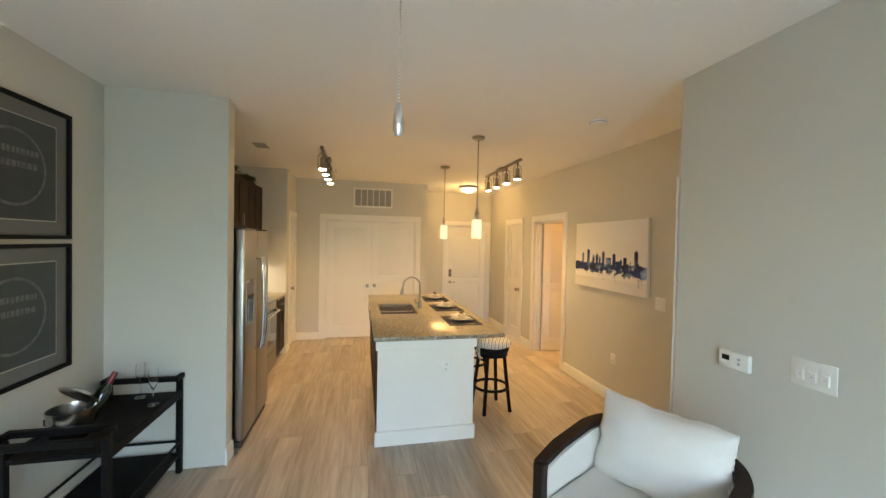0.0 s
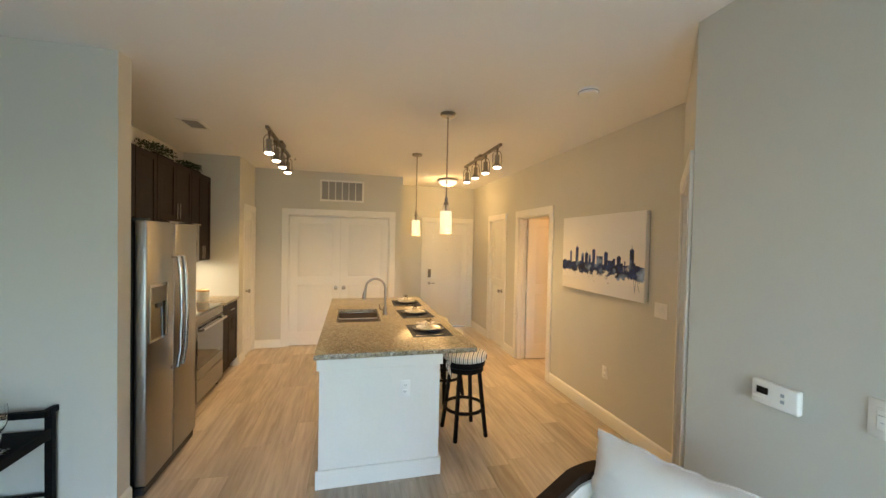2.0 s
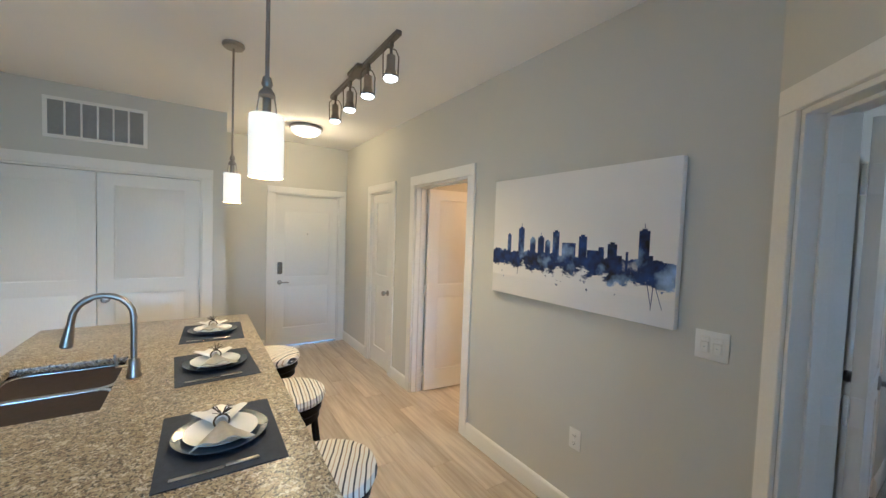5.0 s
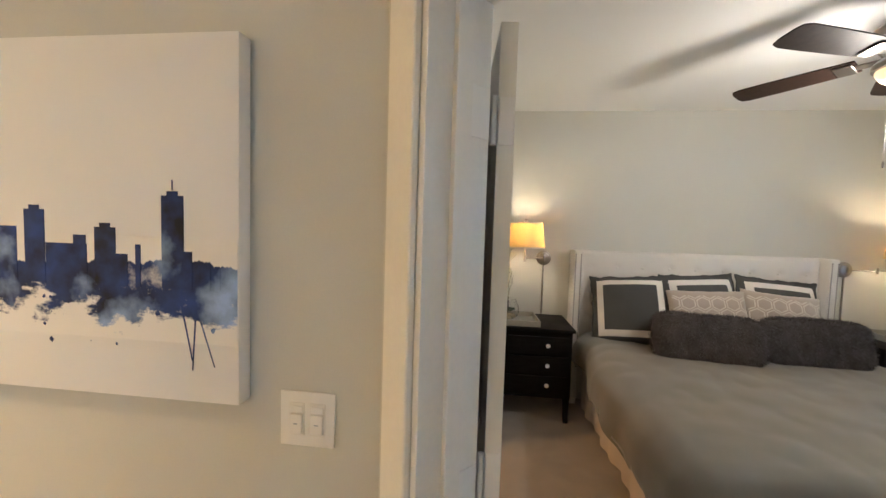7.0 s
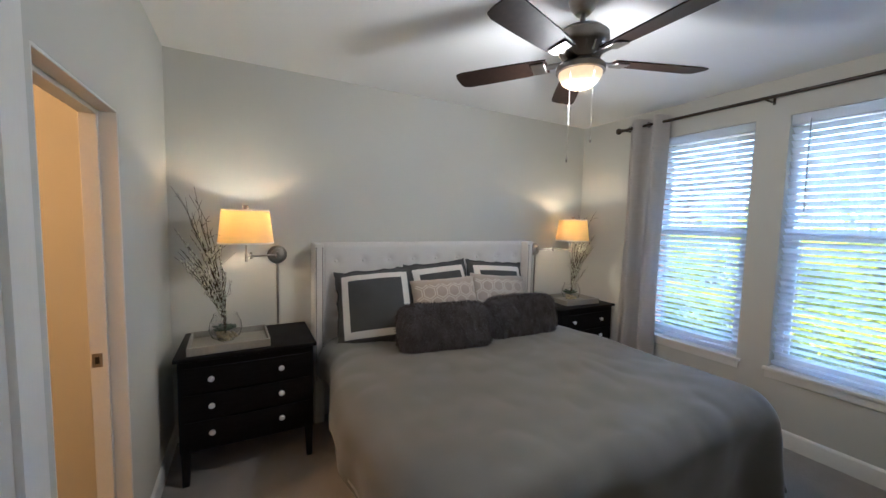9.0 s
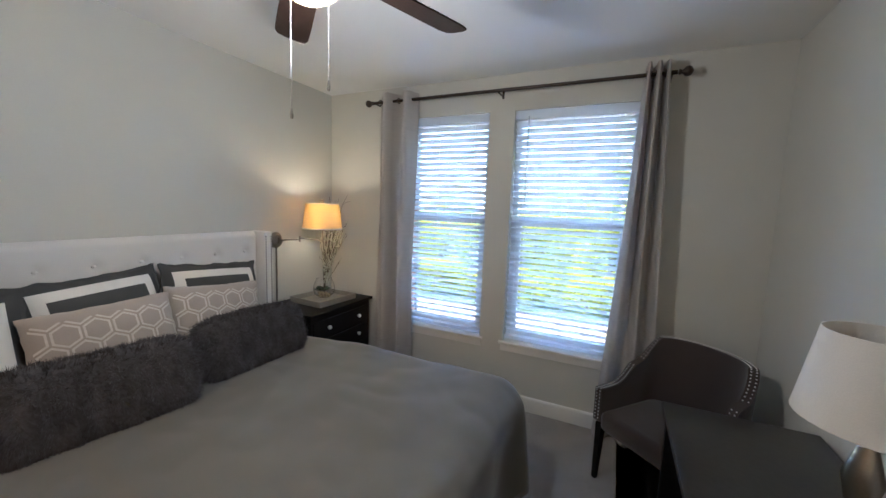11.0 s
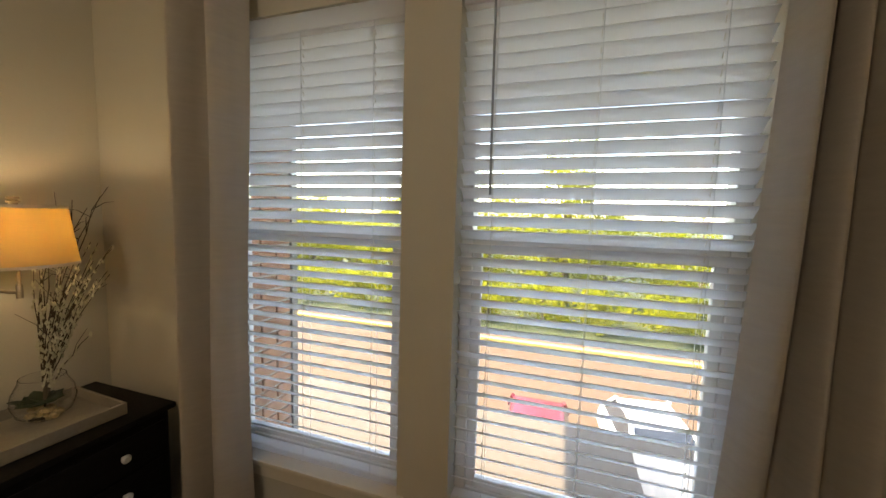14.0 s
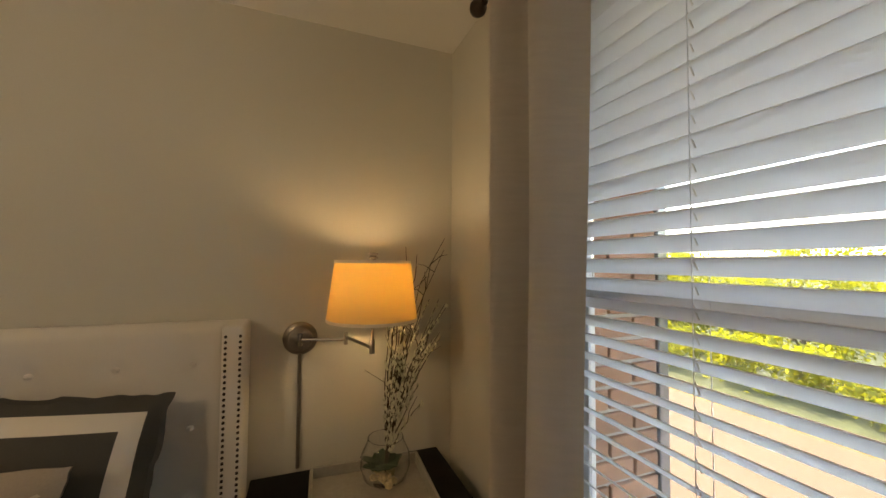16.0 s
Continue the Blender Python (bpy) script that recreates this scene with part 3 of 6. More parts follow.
leaf = part("leaf", leaf_mesh(0.76, 2.01, 0.036), DOOR, d, m=pose(0.139, 0.226, 0.012, 0, 0, 139))
knob(leaf, 0.695, 0.0, 0.99, -1, "polished nickel door knob"), knob(leaf, 0.695, 0.036, 0.99, 1, "dark side of the door knob")
for z in (0.25, 1.05, 1.82):
    hinge(d, 0.112, 0.190, z)
    part("hinge_leaf", boxes((0.1295, 0.105, z - 0.05, 0.1325, 0.158, z + 0.05), bevel=0.001), PLASTIC, d)
    part("hinge_leaf", boxes((-0.0025, 0.002, z - 0.062, 0.0, 0.034, z + 0.038), bevel=0.001), PLASTIC, leaf)

# bathroom doorway in the bedroom's north wall
d = thing("door_7", "white lined bathroom doorway with a strike plate", "doorway", pose(4.03, 3.0, 0), kind="structure")
for b in ((-0.004, 0.001, 0, 0.010, 0.060, 2.05), (0.710, 0.001, 0, 0.724, 0.060, 2.05), (0.010, 0.001, 2.040, 0.710, 0.060, 2.054)):
    part("jamb", boxes(b, bevel=0.002), TRIM, d)
for b in ((-0.004, 0.0605, 0, 0.026, 0.119, 2.05), (0.694, 0.0605, 0, 0.724, 0.119, 2.05), (0.026, 0.0605, 2.024, 0.694, 0.119, 2.054)):
    part("door_stop", boxes(b, bevel=0.002), TRIM, d)
part("strike_plate", boxes((0.6915, 0.078, 0.97, 0.6945, 0.112, 1.03), bevel=0.001), NICKEL, d, "small nickel strike plate")
part("strike_hole", boxes((0.6905, 0.088, 0.985, 0.6916, 0.102, 1.015)), BLACKPLASTIC, d)

d = thing("door_8", "closed white linen closet door inside the bathroom", "closet door", pose(5.3, 4.75, 0, 0, 0, -90), kind="structure")
part("leaf", leaf_mesh(0.6, 2.015), DOOR, d, m=pose(0.0, -0.04, 0.012))
casing(d, 0.6, 2.03, -0.004, -1)
part("robe_hook", tube([(0.08, -0.045, 1.75), (0.08, -0.08, 1.74), (0.08, -0.085, 1.77)], 0.005), NICKEL, d)

# ---- bedroom windows with blinds ----


def window(name, x0, x1, wand):
    w, d0 = x1 - x0, SOUTH_BED
    root = thing(name, "white vinyl single-hung window with open slatted blinds", "window", pose(x0, d0, 0), kind="structure")
    h0, h1 = SILL_Z + 0.002, HEAD_Z - 0.002
    fr = [(0.002, -0.158, h0, 0.045, -0.085, h1), (w - 0.045, -0.158, h0, w - 0.002, -0.085, h1), (0.045, -0.158, h0, w - 0.045, -0.085, h0 + 0.045), (0.045, -0.158, h1 - 0.045, w - 0.045, -0.085, h1)]
    part("window_frame", boxes(*fr, bevel=0.003), VINYL, root)
    part("meeting_rail", boxes((0.045, -0.135, 1.545, w - 0.045, -0.088, 1.60), bevel=0.003), VINYL, root)
    sash = [(0.045, -0.125, h0 + 0.045, 0.08, -0.095, 1.545), (w - 0.08, -0.125, h0 + 0.045, w - 0.045, -0.095, 1.545), (0.08, -0.125, h0 + 0.045, w - 0.08, -0.095, h0 + 0.085)]
    part("lower_sash", boxes(*sash, bevel=0.003), VINYL, root)
    for z0, z1, y in ((h0 + 0.085, 1.545, -0.112), (1.60, h1 - 0.045, -0.135)):
        p = part("pane", boxes((0.06, y, z0, w - 0.06, y + 0.004, z1)), PANE, root)
        p.visible_shadow = False
    part("window_sill", boxes((-0.03, -0.08, SILL_Z - 0.018, w + 0.03, 0.028, SILL_Z + 0.006), bevel=0.004, seg=2), TRIM, root)
    part("apron", boxes((-0.015, 0.002, SILL_Z - 0.075, w + 0.015, 0.014, SILL_Z - 0.02), bevel=0.003), TRIM, root)
    # blind
    blind = part("head_rail", boxes((0.006, -0.068, HEAD_Z - 0.075, w - 0.006, -0.006, HEAD_Z - 0.003), bevel=0.004), SLAT, root, "white blind head rail with a valance")
    bm = bmesh.new()
    sw, n = 0.0275, 4
    prof = [(-sw + 2 * sw * k / n, 0.0022 * (1 - (2 * k / n - 1) ** 2)) for k in range(n + 1)]
    rows = [[bm.verts.new((x, y, z + dz)) for x in (0.010, w - 0.010)] for y, z in prof for dz in (0, 0.0028)]
    for k in range(n):
        a, b, c, e = rows[2 * k], rows[2 * k + 2], rows[2 * k + 1], rows[2 * k + 3]
        bm.faces.new((a[0], b[0], b[1], a[1])), bm.faces.new((c[0], c[1], e[1], e[0]))
    bm.faces.new((rows[0][0], rows[0][1], rows[1][1], rows[1][0]))
    bm.faces.new((rows[-2][1], rows[-2][0], rows[-1][0], rows[-1][1]))
    bmesh.ops.recalc_face_normals(bm, faces=bm.faces[:])
    tilt, pitch, zb = 39, 0.0490, SILL_Z + 0.065
    count = int((HEAD_Z - 0.09 - zb) / pitch)
    first = part("slat", bm, SLAT, root, m=pose(0, -0.036, zb + pitch, tilt, 0, 0))
    for i in range(2, count + 1):
        again(first, pose(random.uniform(-0.001, 0.001), -0.036, zb + i * pitch, tilt + random.uniform(-1.2, 1.2), random.uniform(-0.06, 0.06), 0))
    part("bottom_rail", boxes((0.010, -0.062, SILL_Z + 0.028, w - 0.010, -0.010, SILL_Z + 0.058), bevel=0.004), SLAT, root)
    for f in (0.14, 0.5, 0.86):
        bm = bmesh.new()
        for y in (-0.011, -0.061):
            tube([(w * f, y, SILL_Z + 0.03), (w * f, y, HEAD_Z - 0.07)], 0.0011, 4, bm)
        part("ladder_cord", bm, VINYL, root)
        bm = bmesh.new()
        for i in range(1, count + 1):
            tube([(w * f + 0.004, -0.034, zb + i * pitch - 0.006), (w * f + 0.0055, -0.020, zb + i * pitch + 0.024)], 0.0018, 4, bm)
        tagged(part("lift_cord", bm, COTTON, root), kind="stuff")
    if wand:
        part("tilt_wand", tube([(w - 0.115, 0.002, HEAD_Z - 0.05), (w - 0.117, 0.004, 2.1), (w - 0.12, 0.003, 1.745)], 0.0045, 6), GREYBUTTON, root, "grey tilt wand hanging from the blind")


window("window_1", *WIN_A, False)
window("window_2", *WIN_B, True)

# ---- kitchen island ----
isl = thing("kitchen_island", "white panelled kitchen island base with dark cabinets on one side", "kitchen island", pose(0.34, 3.44, 0))
part("end_panel", boxes((0.018, 0.018, 0.0, 0.845, 0.05, 0.875)), TRIM, isl, "white painted island end panel")
part("back_panel", boxes((0.815, 0.05, 0, 0.845, 2.36, 0.875)), TRIM, isl)
part("far_panel", boxes((0.018, 2.33, 0, 0.815, 2.36, 0.875)), TRIM, isl)
part("baseboard_trim", boxes((0.0, 0.002, 0.0, 0.861, 0.018, 0.125), (0.845, 0.018, 0, 0.861, 2.36, 0.125), bevel=0.003), TRIM, isl)
part("cap_moulding", boxes((0.0, 0.0, 0.80, 0.863, 0.018, 0.875), (0.845, 0.018, 0.80, 0.863, 2.36, 0.875), bevel=0.003), TRIM, isl)
part("carcass", boxes((0.05, 0.055, 0.10, 0.812, 2.325, 0.874)), ESPRESSO, isl)
for i in range(4):
    y0 = 0.06 + i * 0.568
    dr = part("cabinet_door", boxes((0.022, y0 + 0.004, 0.11, 0.044, y0 + 0.562, 0.865), (0.016, y0 + 0.004, 0.11, 0.022, y0 + 0.07, 0.865), (0.016, y0 + 0.496, 0.11, 0.022, y0 + 0.562, 0.865), (0.016, y0 + 0.07, 0.11, 0.022, y0 + 0.496, 0.18), (0.016, y0 + 0.07, 0.795, 0.022, y0 + 0.496, 0.865), bevel=0.0015), ESPRESSO, isl)
    part("handle", tube([(0.016, y0 + 0.52, 0.70), (-0.012, y0 + 0.52, 0.70), (-0.012, y0 + 0.52, 0.82), (0.016, y0 + 0.52, 0.82)], 0.005, 6), SATIN, dr, "brushed steel bar handle")


def outlet(m, label="white duplex wall outlet"):
    o = thing("wall_outlet", label, "outlet", m, "wall outlets")
    part("cover_plate", boxes((-0.036, -0.006, -0.058, 0.036, 0, 0.058), bevel=0.003, seg=2), PLASTIC, o)
    for z in (-0.021, 0.021):
        f = part("socket", boxes((-0.017, -0.009, z - 0.014, 0.017, -0.004, z + 0.014), bevel=0.003), PLASTIC, o)
        part("slot", boxes((-0.008, -0.0095, z - 0.004, -0.0055, -0.0088, z + 0.006), (0.0055, -0.0095, z - 0.004, 0.008, -0.0088, z + 0.006), (-0.002, -0.0095, z - 0.011, 0.002, -0.0088, z - 0.007)), BLACKPLASTIC, f)


outlet(pose(0.935, 3.458, 0.64), "white duplex outlet on the island end panel")
outlet(pose(FACE_E, 3.88, 0.475, 0, 0, -90)), outlet(pose(1.52, 7.85, 0.42))


def switch_plate(m, n, label):
    w = 0.046 * n + 0.03
    s = thing("light_switch", label, "light switch", m)
    part("cover_plate", boxes((-w / 2, -0.006, -0.06, w / 2, 0, 0.06), bevel=0.003, seg=2), PLASTIC, s)
    for i in range(n):
        x = (i - (n - 1) / 2) * 0.046
        part("frame", boxes((x - 0.0175, -0.0075, -0.036, x + 0.0175, -0.005, 0.036), bevel=0.001), TRIM, s)
        r = part("rocker", boxes((x - 0.0145, -0.013, -0.03, x + 0.0145, -0.006, 0.013), (x - 0.0145, -0.0095, 0.014, x + 0.0145, -0.006, 0.03), bevel=0.002), PLASTIC, s)
        part("mark", boxes((x - 0.004, -0.0135, -0.009, x + 0.004, -0.0128, -0.0065)), GREYBUTTON, r)


switch_plate(pose(FACE_E, 3.258, 1.175, 0, 0, -90), 2, "white double dimmer switch plate on the wall")
switch_plate(pose(FACE_THERM, 1.592, 1.165, 0, 0, -90), 3, "white triple rocker switch plate on the wall")
th = thing("thermostat", "white wall thermostat with a small dark display", "thermostat", pose(FACE_THERM, 1.922, 1.123, 0, 0, -90))
part("body", boxes((-0.079, -0.028, -0.045, 0.079, 0, 0.045), bevel=0.008, seg=3), PLASTIC, th)
part("display", boxes((-0.058, -0.0295, -0.004, -0.018, -0.0275, 0.022)), BLACKGLASS, th, "small dark display")
for x, z in ((0.03, 0.013), (0.03, -0.01)):
    part("button", boxes((x - 0.006, -0.031, z - 0.006, x + 0.006, -0.027, z + 0.006), bevel=0.001), GREYBUTTON, th)
for x in (-0.055, -0.02):
    part("button", boxes((x - 0.013, -0.032, -0.028, x + 0.013, -0.027, -0.018), bevel=0.002), PLASTIC, th)

# granite worktop with the sink let in
SX0, SX1, SY0, SY1 = 0.425, 0.84, 4.40, 5.06
wt = thing("island_worktop", "speckled brown granite island worktop", "worktop", pose(0, 0, 0))
bm = bmesh.new()
xs, ys = (0.322, SX0, SX1, 1.456), (3.425, SY0, SY1, 5.86)
for z in (0.878, 0.912):
    g = [[bm.verts.new((x, y, z)) for y in ys] for x in xs]
    for i in range(3):
        for j in range(3):
            if (i, j) != (1, 1):
                q = [g[i][j], g[i + 1][j], g[i + 1][j + 1], g[i][j + 1]]
                bm.faces.new(q if z > 0.9 else q[::-1])
    if z < 0.9:
        low = g
for a, b in (((0, 0), (3, 0)), ((3, 0), (3, 3)), ((3, 3), (0, 3)), ((0, 3), (0, 0))):
    n = 3
    for k in range(n):
        p = [a[c] + (b[c] - a[c]) * k // n for c in (0, 1)]
        q = [a[c] + (b[c] - a[c]) * (k + 1) // n for c in (0, 1)]
        bm.faces.new((low[p[0]][p[1]], low[q[0]][q[1]], g[q[0]][q[1]], g[p[0]][p[1]]))
for p, q in (((1, 1), (2, 1)), ((2, 1), (2, 2)), ((2, 2), (1, 2)), ((1, 2), (1, 1))):
    bm.faces.new((low[q[0]][q[1]], low[p[0]][p[1]], g[p[0]][p[1]], g[q[0]][q[1]]))
bmesh.ops.recalc_face_normals(bm, faces=bm.faces[:])
bmesh.ops.bevel(bm, geom=[e for e in bm.edges if e.calc_face_angle(0) > 1.0], offset=0.004, segments=2, affect="EDGES", profile=0.5)
part("slab", bm, GRANITE, wt)


def bowl(x0, y0, x1, y1, depth, r=0.06):
    """An open rounded bowl with a rim, its top at z = 0."""
    def ring(inset, z):
        pts = []
        for cx, cy, a0 in ((x1 - r, y1 - r, 0), (x0 + r, y1 - r, 90), (x0 + r, y0 + r, 180), (x1 - r, y0 + r, 270)):
            for k in range(6):
                a = radians(a0 + 18 * k)
                pts.append((cx + (r - inset) * math.cos(a), cy + (r - inset) * math.sin(a), z))
        return pts
    bm = bmesh.new()
    rings = [[bm.verts.new(p) for p in ring(i, z)] for i, z in ((-0.022, -0.002), (0.0, 0.0), (0.003, -0.01), (0.012, -depth + 0.03), (0.03, -depth + 0.005), (0.045, -depth))]
    for a, b in zip(rings, rings[1:]):
        for k in range(len(a)):
            bm.faces.new((a[k], a[(k + 1) % len(a)], b[(k + 1) % len(a)], b[k]))
    bm.faces.new(rings[-1])
    return bm


sink = thing("kitchen_sink", "double-bowl stainless steel undermount sink", "sink", pose(0, 0, 0.8775))
part("near_bowl", bowl(SX0 + 0.012, SY0 + 0.015, SX1 - 0.012, 4.715, 0.19), SATIN, sink)
part("far_bowl", bowl(SX0 + 0.012, 4.745, SX1 - 0.012, SY1 - 0.015, 0.19), SATIN, sink)
for y in (4.56, 4.90):
    part("drain", lathe([(0, 0.004), (0.03, 0.004), (0.042, 0.007), (0.044, 0.002)], 20), SATIN, sink, m=pose(0.632, y, -0.19))
fau = thing("kitchen_faucet", "brushed nickel pull-down gooseneck faucet on the worktop", "faucet", pose(0.90, 4.72, 0.912))
part("base", lathe([(0, 0), (0.028, 0), (0.028, 0.01), (0.023, 0.02), (0.022, 0.075), (0.016, 0.085), (0.0, 0.085)], 20), NICKEL, fau)
part("spout", tube([(0, 0, 0.08), (0, 0, 0.27)] + [(-0.10 + 0.10 * math.cos(a), 0, 0.27 + 0.10 * math.sin(a)) for a in [math.pi * k / 10 for k in range(1, 10)]] + [(-0.205, 0, 0.24)], 0.0125, 12), NICKEL, fau)
part("spray_head", lathe([(0, 0.0), (0.014, 0.0), (0.020, -0.05), (0.022, -0.085), (0.018, -0.09), (0, -0.09)], 16), NICKEL, fau, m=pose(-0.204, 0, 0.25, 0, 8, 0))
part("side_handle", tube([(-0.02, -0.01, 0.055), (-0.055, -0.02, 0.06), (-0.062, -0.022, 0.115)], 0.008, 8, taper=0.7), NICKEL, fau)

# ---- bar stools ----
st = thing("bar_stool", "round black wooden bar stool with a striped tied cushion", "bar stool", pose(1.54, 3.98, 0, 0, 0, 8), "stools along the island")
part("seat", lathe([(0, 0.60), (0.165, 0.60), (0.175, 0.61), (0.178, 0.635), (0.17, 0.648), (0, 0.65)], 32), BLACKWOOD, st)
for k in range(4):
    a = radians(45 + 90 * k)
    c, s = math.cos(a), math.sin(a)
    part("leg", tube([(0.128 * c, 0.128 * s, 0.605), (0.165 * c, 0.165 * s, 0.30), (0.205 * c, 0.205 * s, 0.0)], 0.019, 4), BLACKWOOD, st)
for z, r in ((0.235, 0.172), (0.47, 0.145)):
    if z < 0.3:
        part("footrest_ring", tube([(r * math.cos(2 * math.pi * k / 32), r * math.sin(2 * math.pi * k / 32), z) for k in range(32)], 0.0145, 6, closed=True), BLACKWOOD, st)
part("apron_ring", lathe([(0.158, 0.56), (0.164, 0.56), (0.164, 0.602), (0.158, 0.602), (0.158, 0.56)], 32), BLACKWOOD, st)
cu = part("cushion", lathe([(0, 0.652), (0.165, 0.652), (0.188, 0.662), (0.196, 0.682), (0.188, 0.705), (0.15, 0.722), (0.08, 0.728), (0, 0.727)], 36), STRIPES, st, "cream cushion with black and brown stripes")
for k in (0, 1):
    bmt = bmesh.new()
    for q in range(3):
        a = 0.5 + k * 2.9 + q * 0.09
        tube([(0.19 * math.cos(a), 0.19 * math.sin(a), 0.665), (0.205 * math.cos(a), 0.205 * math.sin(a), 0.63), (0.19 * math.cos(a + 0.05), 0.19 * math.sin(a + 0.05), 0.575 - 0.02 * q)], 0.006, 5, bmt)
    part("tie", bmt, STRIPES, cu)
copy_thing(st, pose(1.55, 4.73, 0, 0, 0, 31))
copy_thing(st, pose(1.56, 5.42, 0, 0, 0, -17))

# ---- place settings ----


def setting(x, y, turn):
    m = pose(x, y, 0.9125, 0, 0, turn)
    tagged(part("placemat", boxes((-0.165, -0.22, 0.0, 0.165, 0.22, 0.003), bevel=0.001), NAVYMAT, m=m), "dark navy woven placemat on the granite worktop", "placemat", "place settings")
    pl = thing("plate_stack", "navy dinner plate with a white-rimmed salad plate", "plates", m @ pose(0, 0, 0.0035), "place settings")
    part("dinner_plate", lathe([(0, 0.003), (0.075, 0.003), (0.10, 0.009), (0.135, 0.018), (0.136, 0.020), (0.10, 0.013), (0.07, 0.007), (0, 0.007)], 36), NAVYPLATE, pl)
    part("salad_plate", lathe([(0, 0.010), (0.06, 0.010), (0.075, 0.015), (0.105, 0.024), (0.106, 0.026), (0.075, 0.019), (0.06, 0.014), (0, 0.014)], 36), CHINA, pl, "white salad plate")
    nap = thing("napkin", "white linen napkin gathered in a metal burst ring", "napkin", m @ pose(0.0, 0.0, 0.026), "place settings")
    r = random.Random(int(y * 100))

    def fold(side):
        def fn(u, v):
            s = 0.02 + u * 0.10
            wdt = 0.02 + 0.065 * u
            yy = (v - 0.5) * 2 * wdt
            return Vector((yy, side * s, 0.012 + 0.022 * (1 - (2 * v - 1) ** 2) * (1 - 0.5 * u) + 0.006 * math.sin(v * 14 + side) * u))
        return fn
    # second fold borrows the tray grey, so its shade is in the colour
    for side in (1, -1):
        thicken(part("fold", surface(fold(side), 10, 14), COTTON if side > 0 else SILVERTRAY, nap, "" if side > 0 else "white fold coloured grey for its shade"), 0.004)
    bmr = bmesh.new()
    tube([(0.022 * math.cos(a), 0.0, 0.026 + 0.022 * math.sin(a)) for a in [2 * math.pi * k / 16 for k in range(16)]], 0.003, 6, bmr, closed=True)
    for k in range(16):
        a, b = r.uniform(0, 6.28), r.uniform(0.2, 1.2)
        tube([(0, 0, 0.048), (0.04 * math.cos(a) * math.cos(b), 0.04 * math.sin(a) * math.cos(b), 0.048 + 0.035 * math.sin(b))], 0.0012, 4, bmr)
    part("napkin_ring", bmr, BRONZE, nap, "metal burst napkin ring")
    kn = thing("table_knife", "polished steel table knife on the placemat", "cutlery", m @ pose(0.0, -0.185, 0.0035), "place settings")
    part("blade", boxes((-0.13, -0.006, 0.0, 0.0, 0.008, 0.002), bevel=0.0008), SATIN, kn)
    part("handle", boxes((0.0, -0.007, 0.0, 0.09, 0.007, 0.007), bevel=0.003), SATIN, kn)


setting(1.205, 3.985, 0), setting(1.21, 4.715, 3), setting(1.215, 5.38, -2)

# ---- refrigerator ----
fr = thing("refrigerator", "stainless steel side-by-side refrigerator with a water dispenser", "refrigerator", pose(0, 0, 0))
part("cabinet", boxes((-1.50, 3.575, 0.03, -0.765, 4.335, 1.755), bevel=0.006), BLACKPLASTIC, fr, "dark grey refrigerator body")
fz = part("freezer_door", boxes((-0.755, 3.572, 0.085, -0.685, 3.94, 1.77), bevel=0.012, seg=3), STEEL, fr)
fd = part("fridge_door", boxes((-0.755, 3.95, 0.085, -0.685, 4.338, 1.77), bevel=0.012, seg=3), STEEL, fr)
part("kick_grille", boxes((-0.775, 3.58, 0.025, -0.70, 4.33, 0.075), bevel=0.003), BLACKPLASTIC, fr)
for y in (3.62, 4.29):
    part("foot", lathe([(0, 0), (0.02, 0), (0.02, 0.03), (0, 0.03)], 12), BLACKPLASTIC, fr, m=pose(-0.78, y, 0))
    part("hinge_cap", boxes((-0.79, y - 0.03, 1.757, -0.70, y + 0.03, 1.785), bevel=0.004), BLACKPLASTIC, fr)
for door, y in ((fz, 3.905), (fd, 3.985)):
    bm = tube([(-0.685, y, 1.53), (-0.645, y, 1.53), (-0.628, y, 1.40), (-0.62, y, 1.13), (-0.628, y, 0.86), (-0.645, y, 0.74), (-0.685, y, 0.74)], 0.0135, 10)
    part("handle", bm, SATIN, door, "bowed steel door handle")
part("dispenser_frame", boxes((-0.684, 3.60, 0.985, -0.678, 3.83, 1.0), (-0.684, 3.60, 1.34, -0.678, 3.83, 1.36), (-0.684, 3.60, 1.0, -0.678, 3.613, 1.34), (-0.684, 3.817, 1.0, -0.678, 3.83, 1.34), bevel=0.002), SATIN, fz)
part("dispenser_panel", boxes((-0.6845, 3.613, 1.235, -0.680, 3.817, 1.34), bevel=0.001), GUNMETAL, fz)
part("dispenser_recess", boxes((-0.6845, 3.613, 1.0, -0.681, 3.817, 1.235)), BLACKGLASS, fz, "dark dispenser recess")
part("dispenser_spout", boxes((-0.681, 3.68, 1.20, -0.672, 3.75, 1.233), bevel=0.003), BLACKPLASTIC, fz)
part("badge", boxes((-0.6855, 4.27, 1.66, -0.684, 4.29, 1.70)), GREYBUTTON, fd)

# ---- range, microwave, cabinets ----
rg = thing("electric_range", "slide-in stainless range with a black glass oven door", "range", pose(0, 0, 0))
part("body", boxes((-1.50, 4.862, 0.06, -0.905, 5.610, 0.905), bevel=0.002), BLACKPLASTIC, rg)
ct = part("cooktop", boxes((-1.50, 4.858, 0.905, -0.875, 5.614, 0.922), bevel=0.003), BLACKGLASS, rg, "black glass cooktop")
for x, y, r in ((-1.03, 5.05, 0.095), (-1.03, 5.42, 0.075), (-1.32, 5.05, 0.075), (-1.32, 5.42, 0.095)):
    part("burner_ring", lathe([(r - 0.003, 0), (r, 0), (r, 0.0006), (r - 0.003, 0.0006), (r - 0.003, 0)], 36), GREYBUTTON, ct, m=pose(x, y, 0.9222))
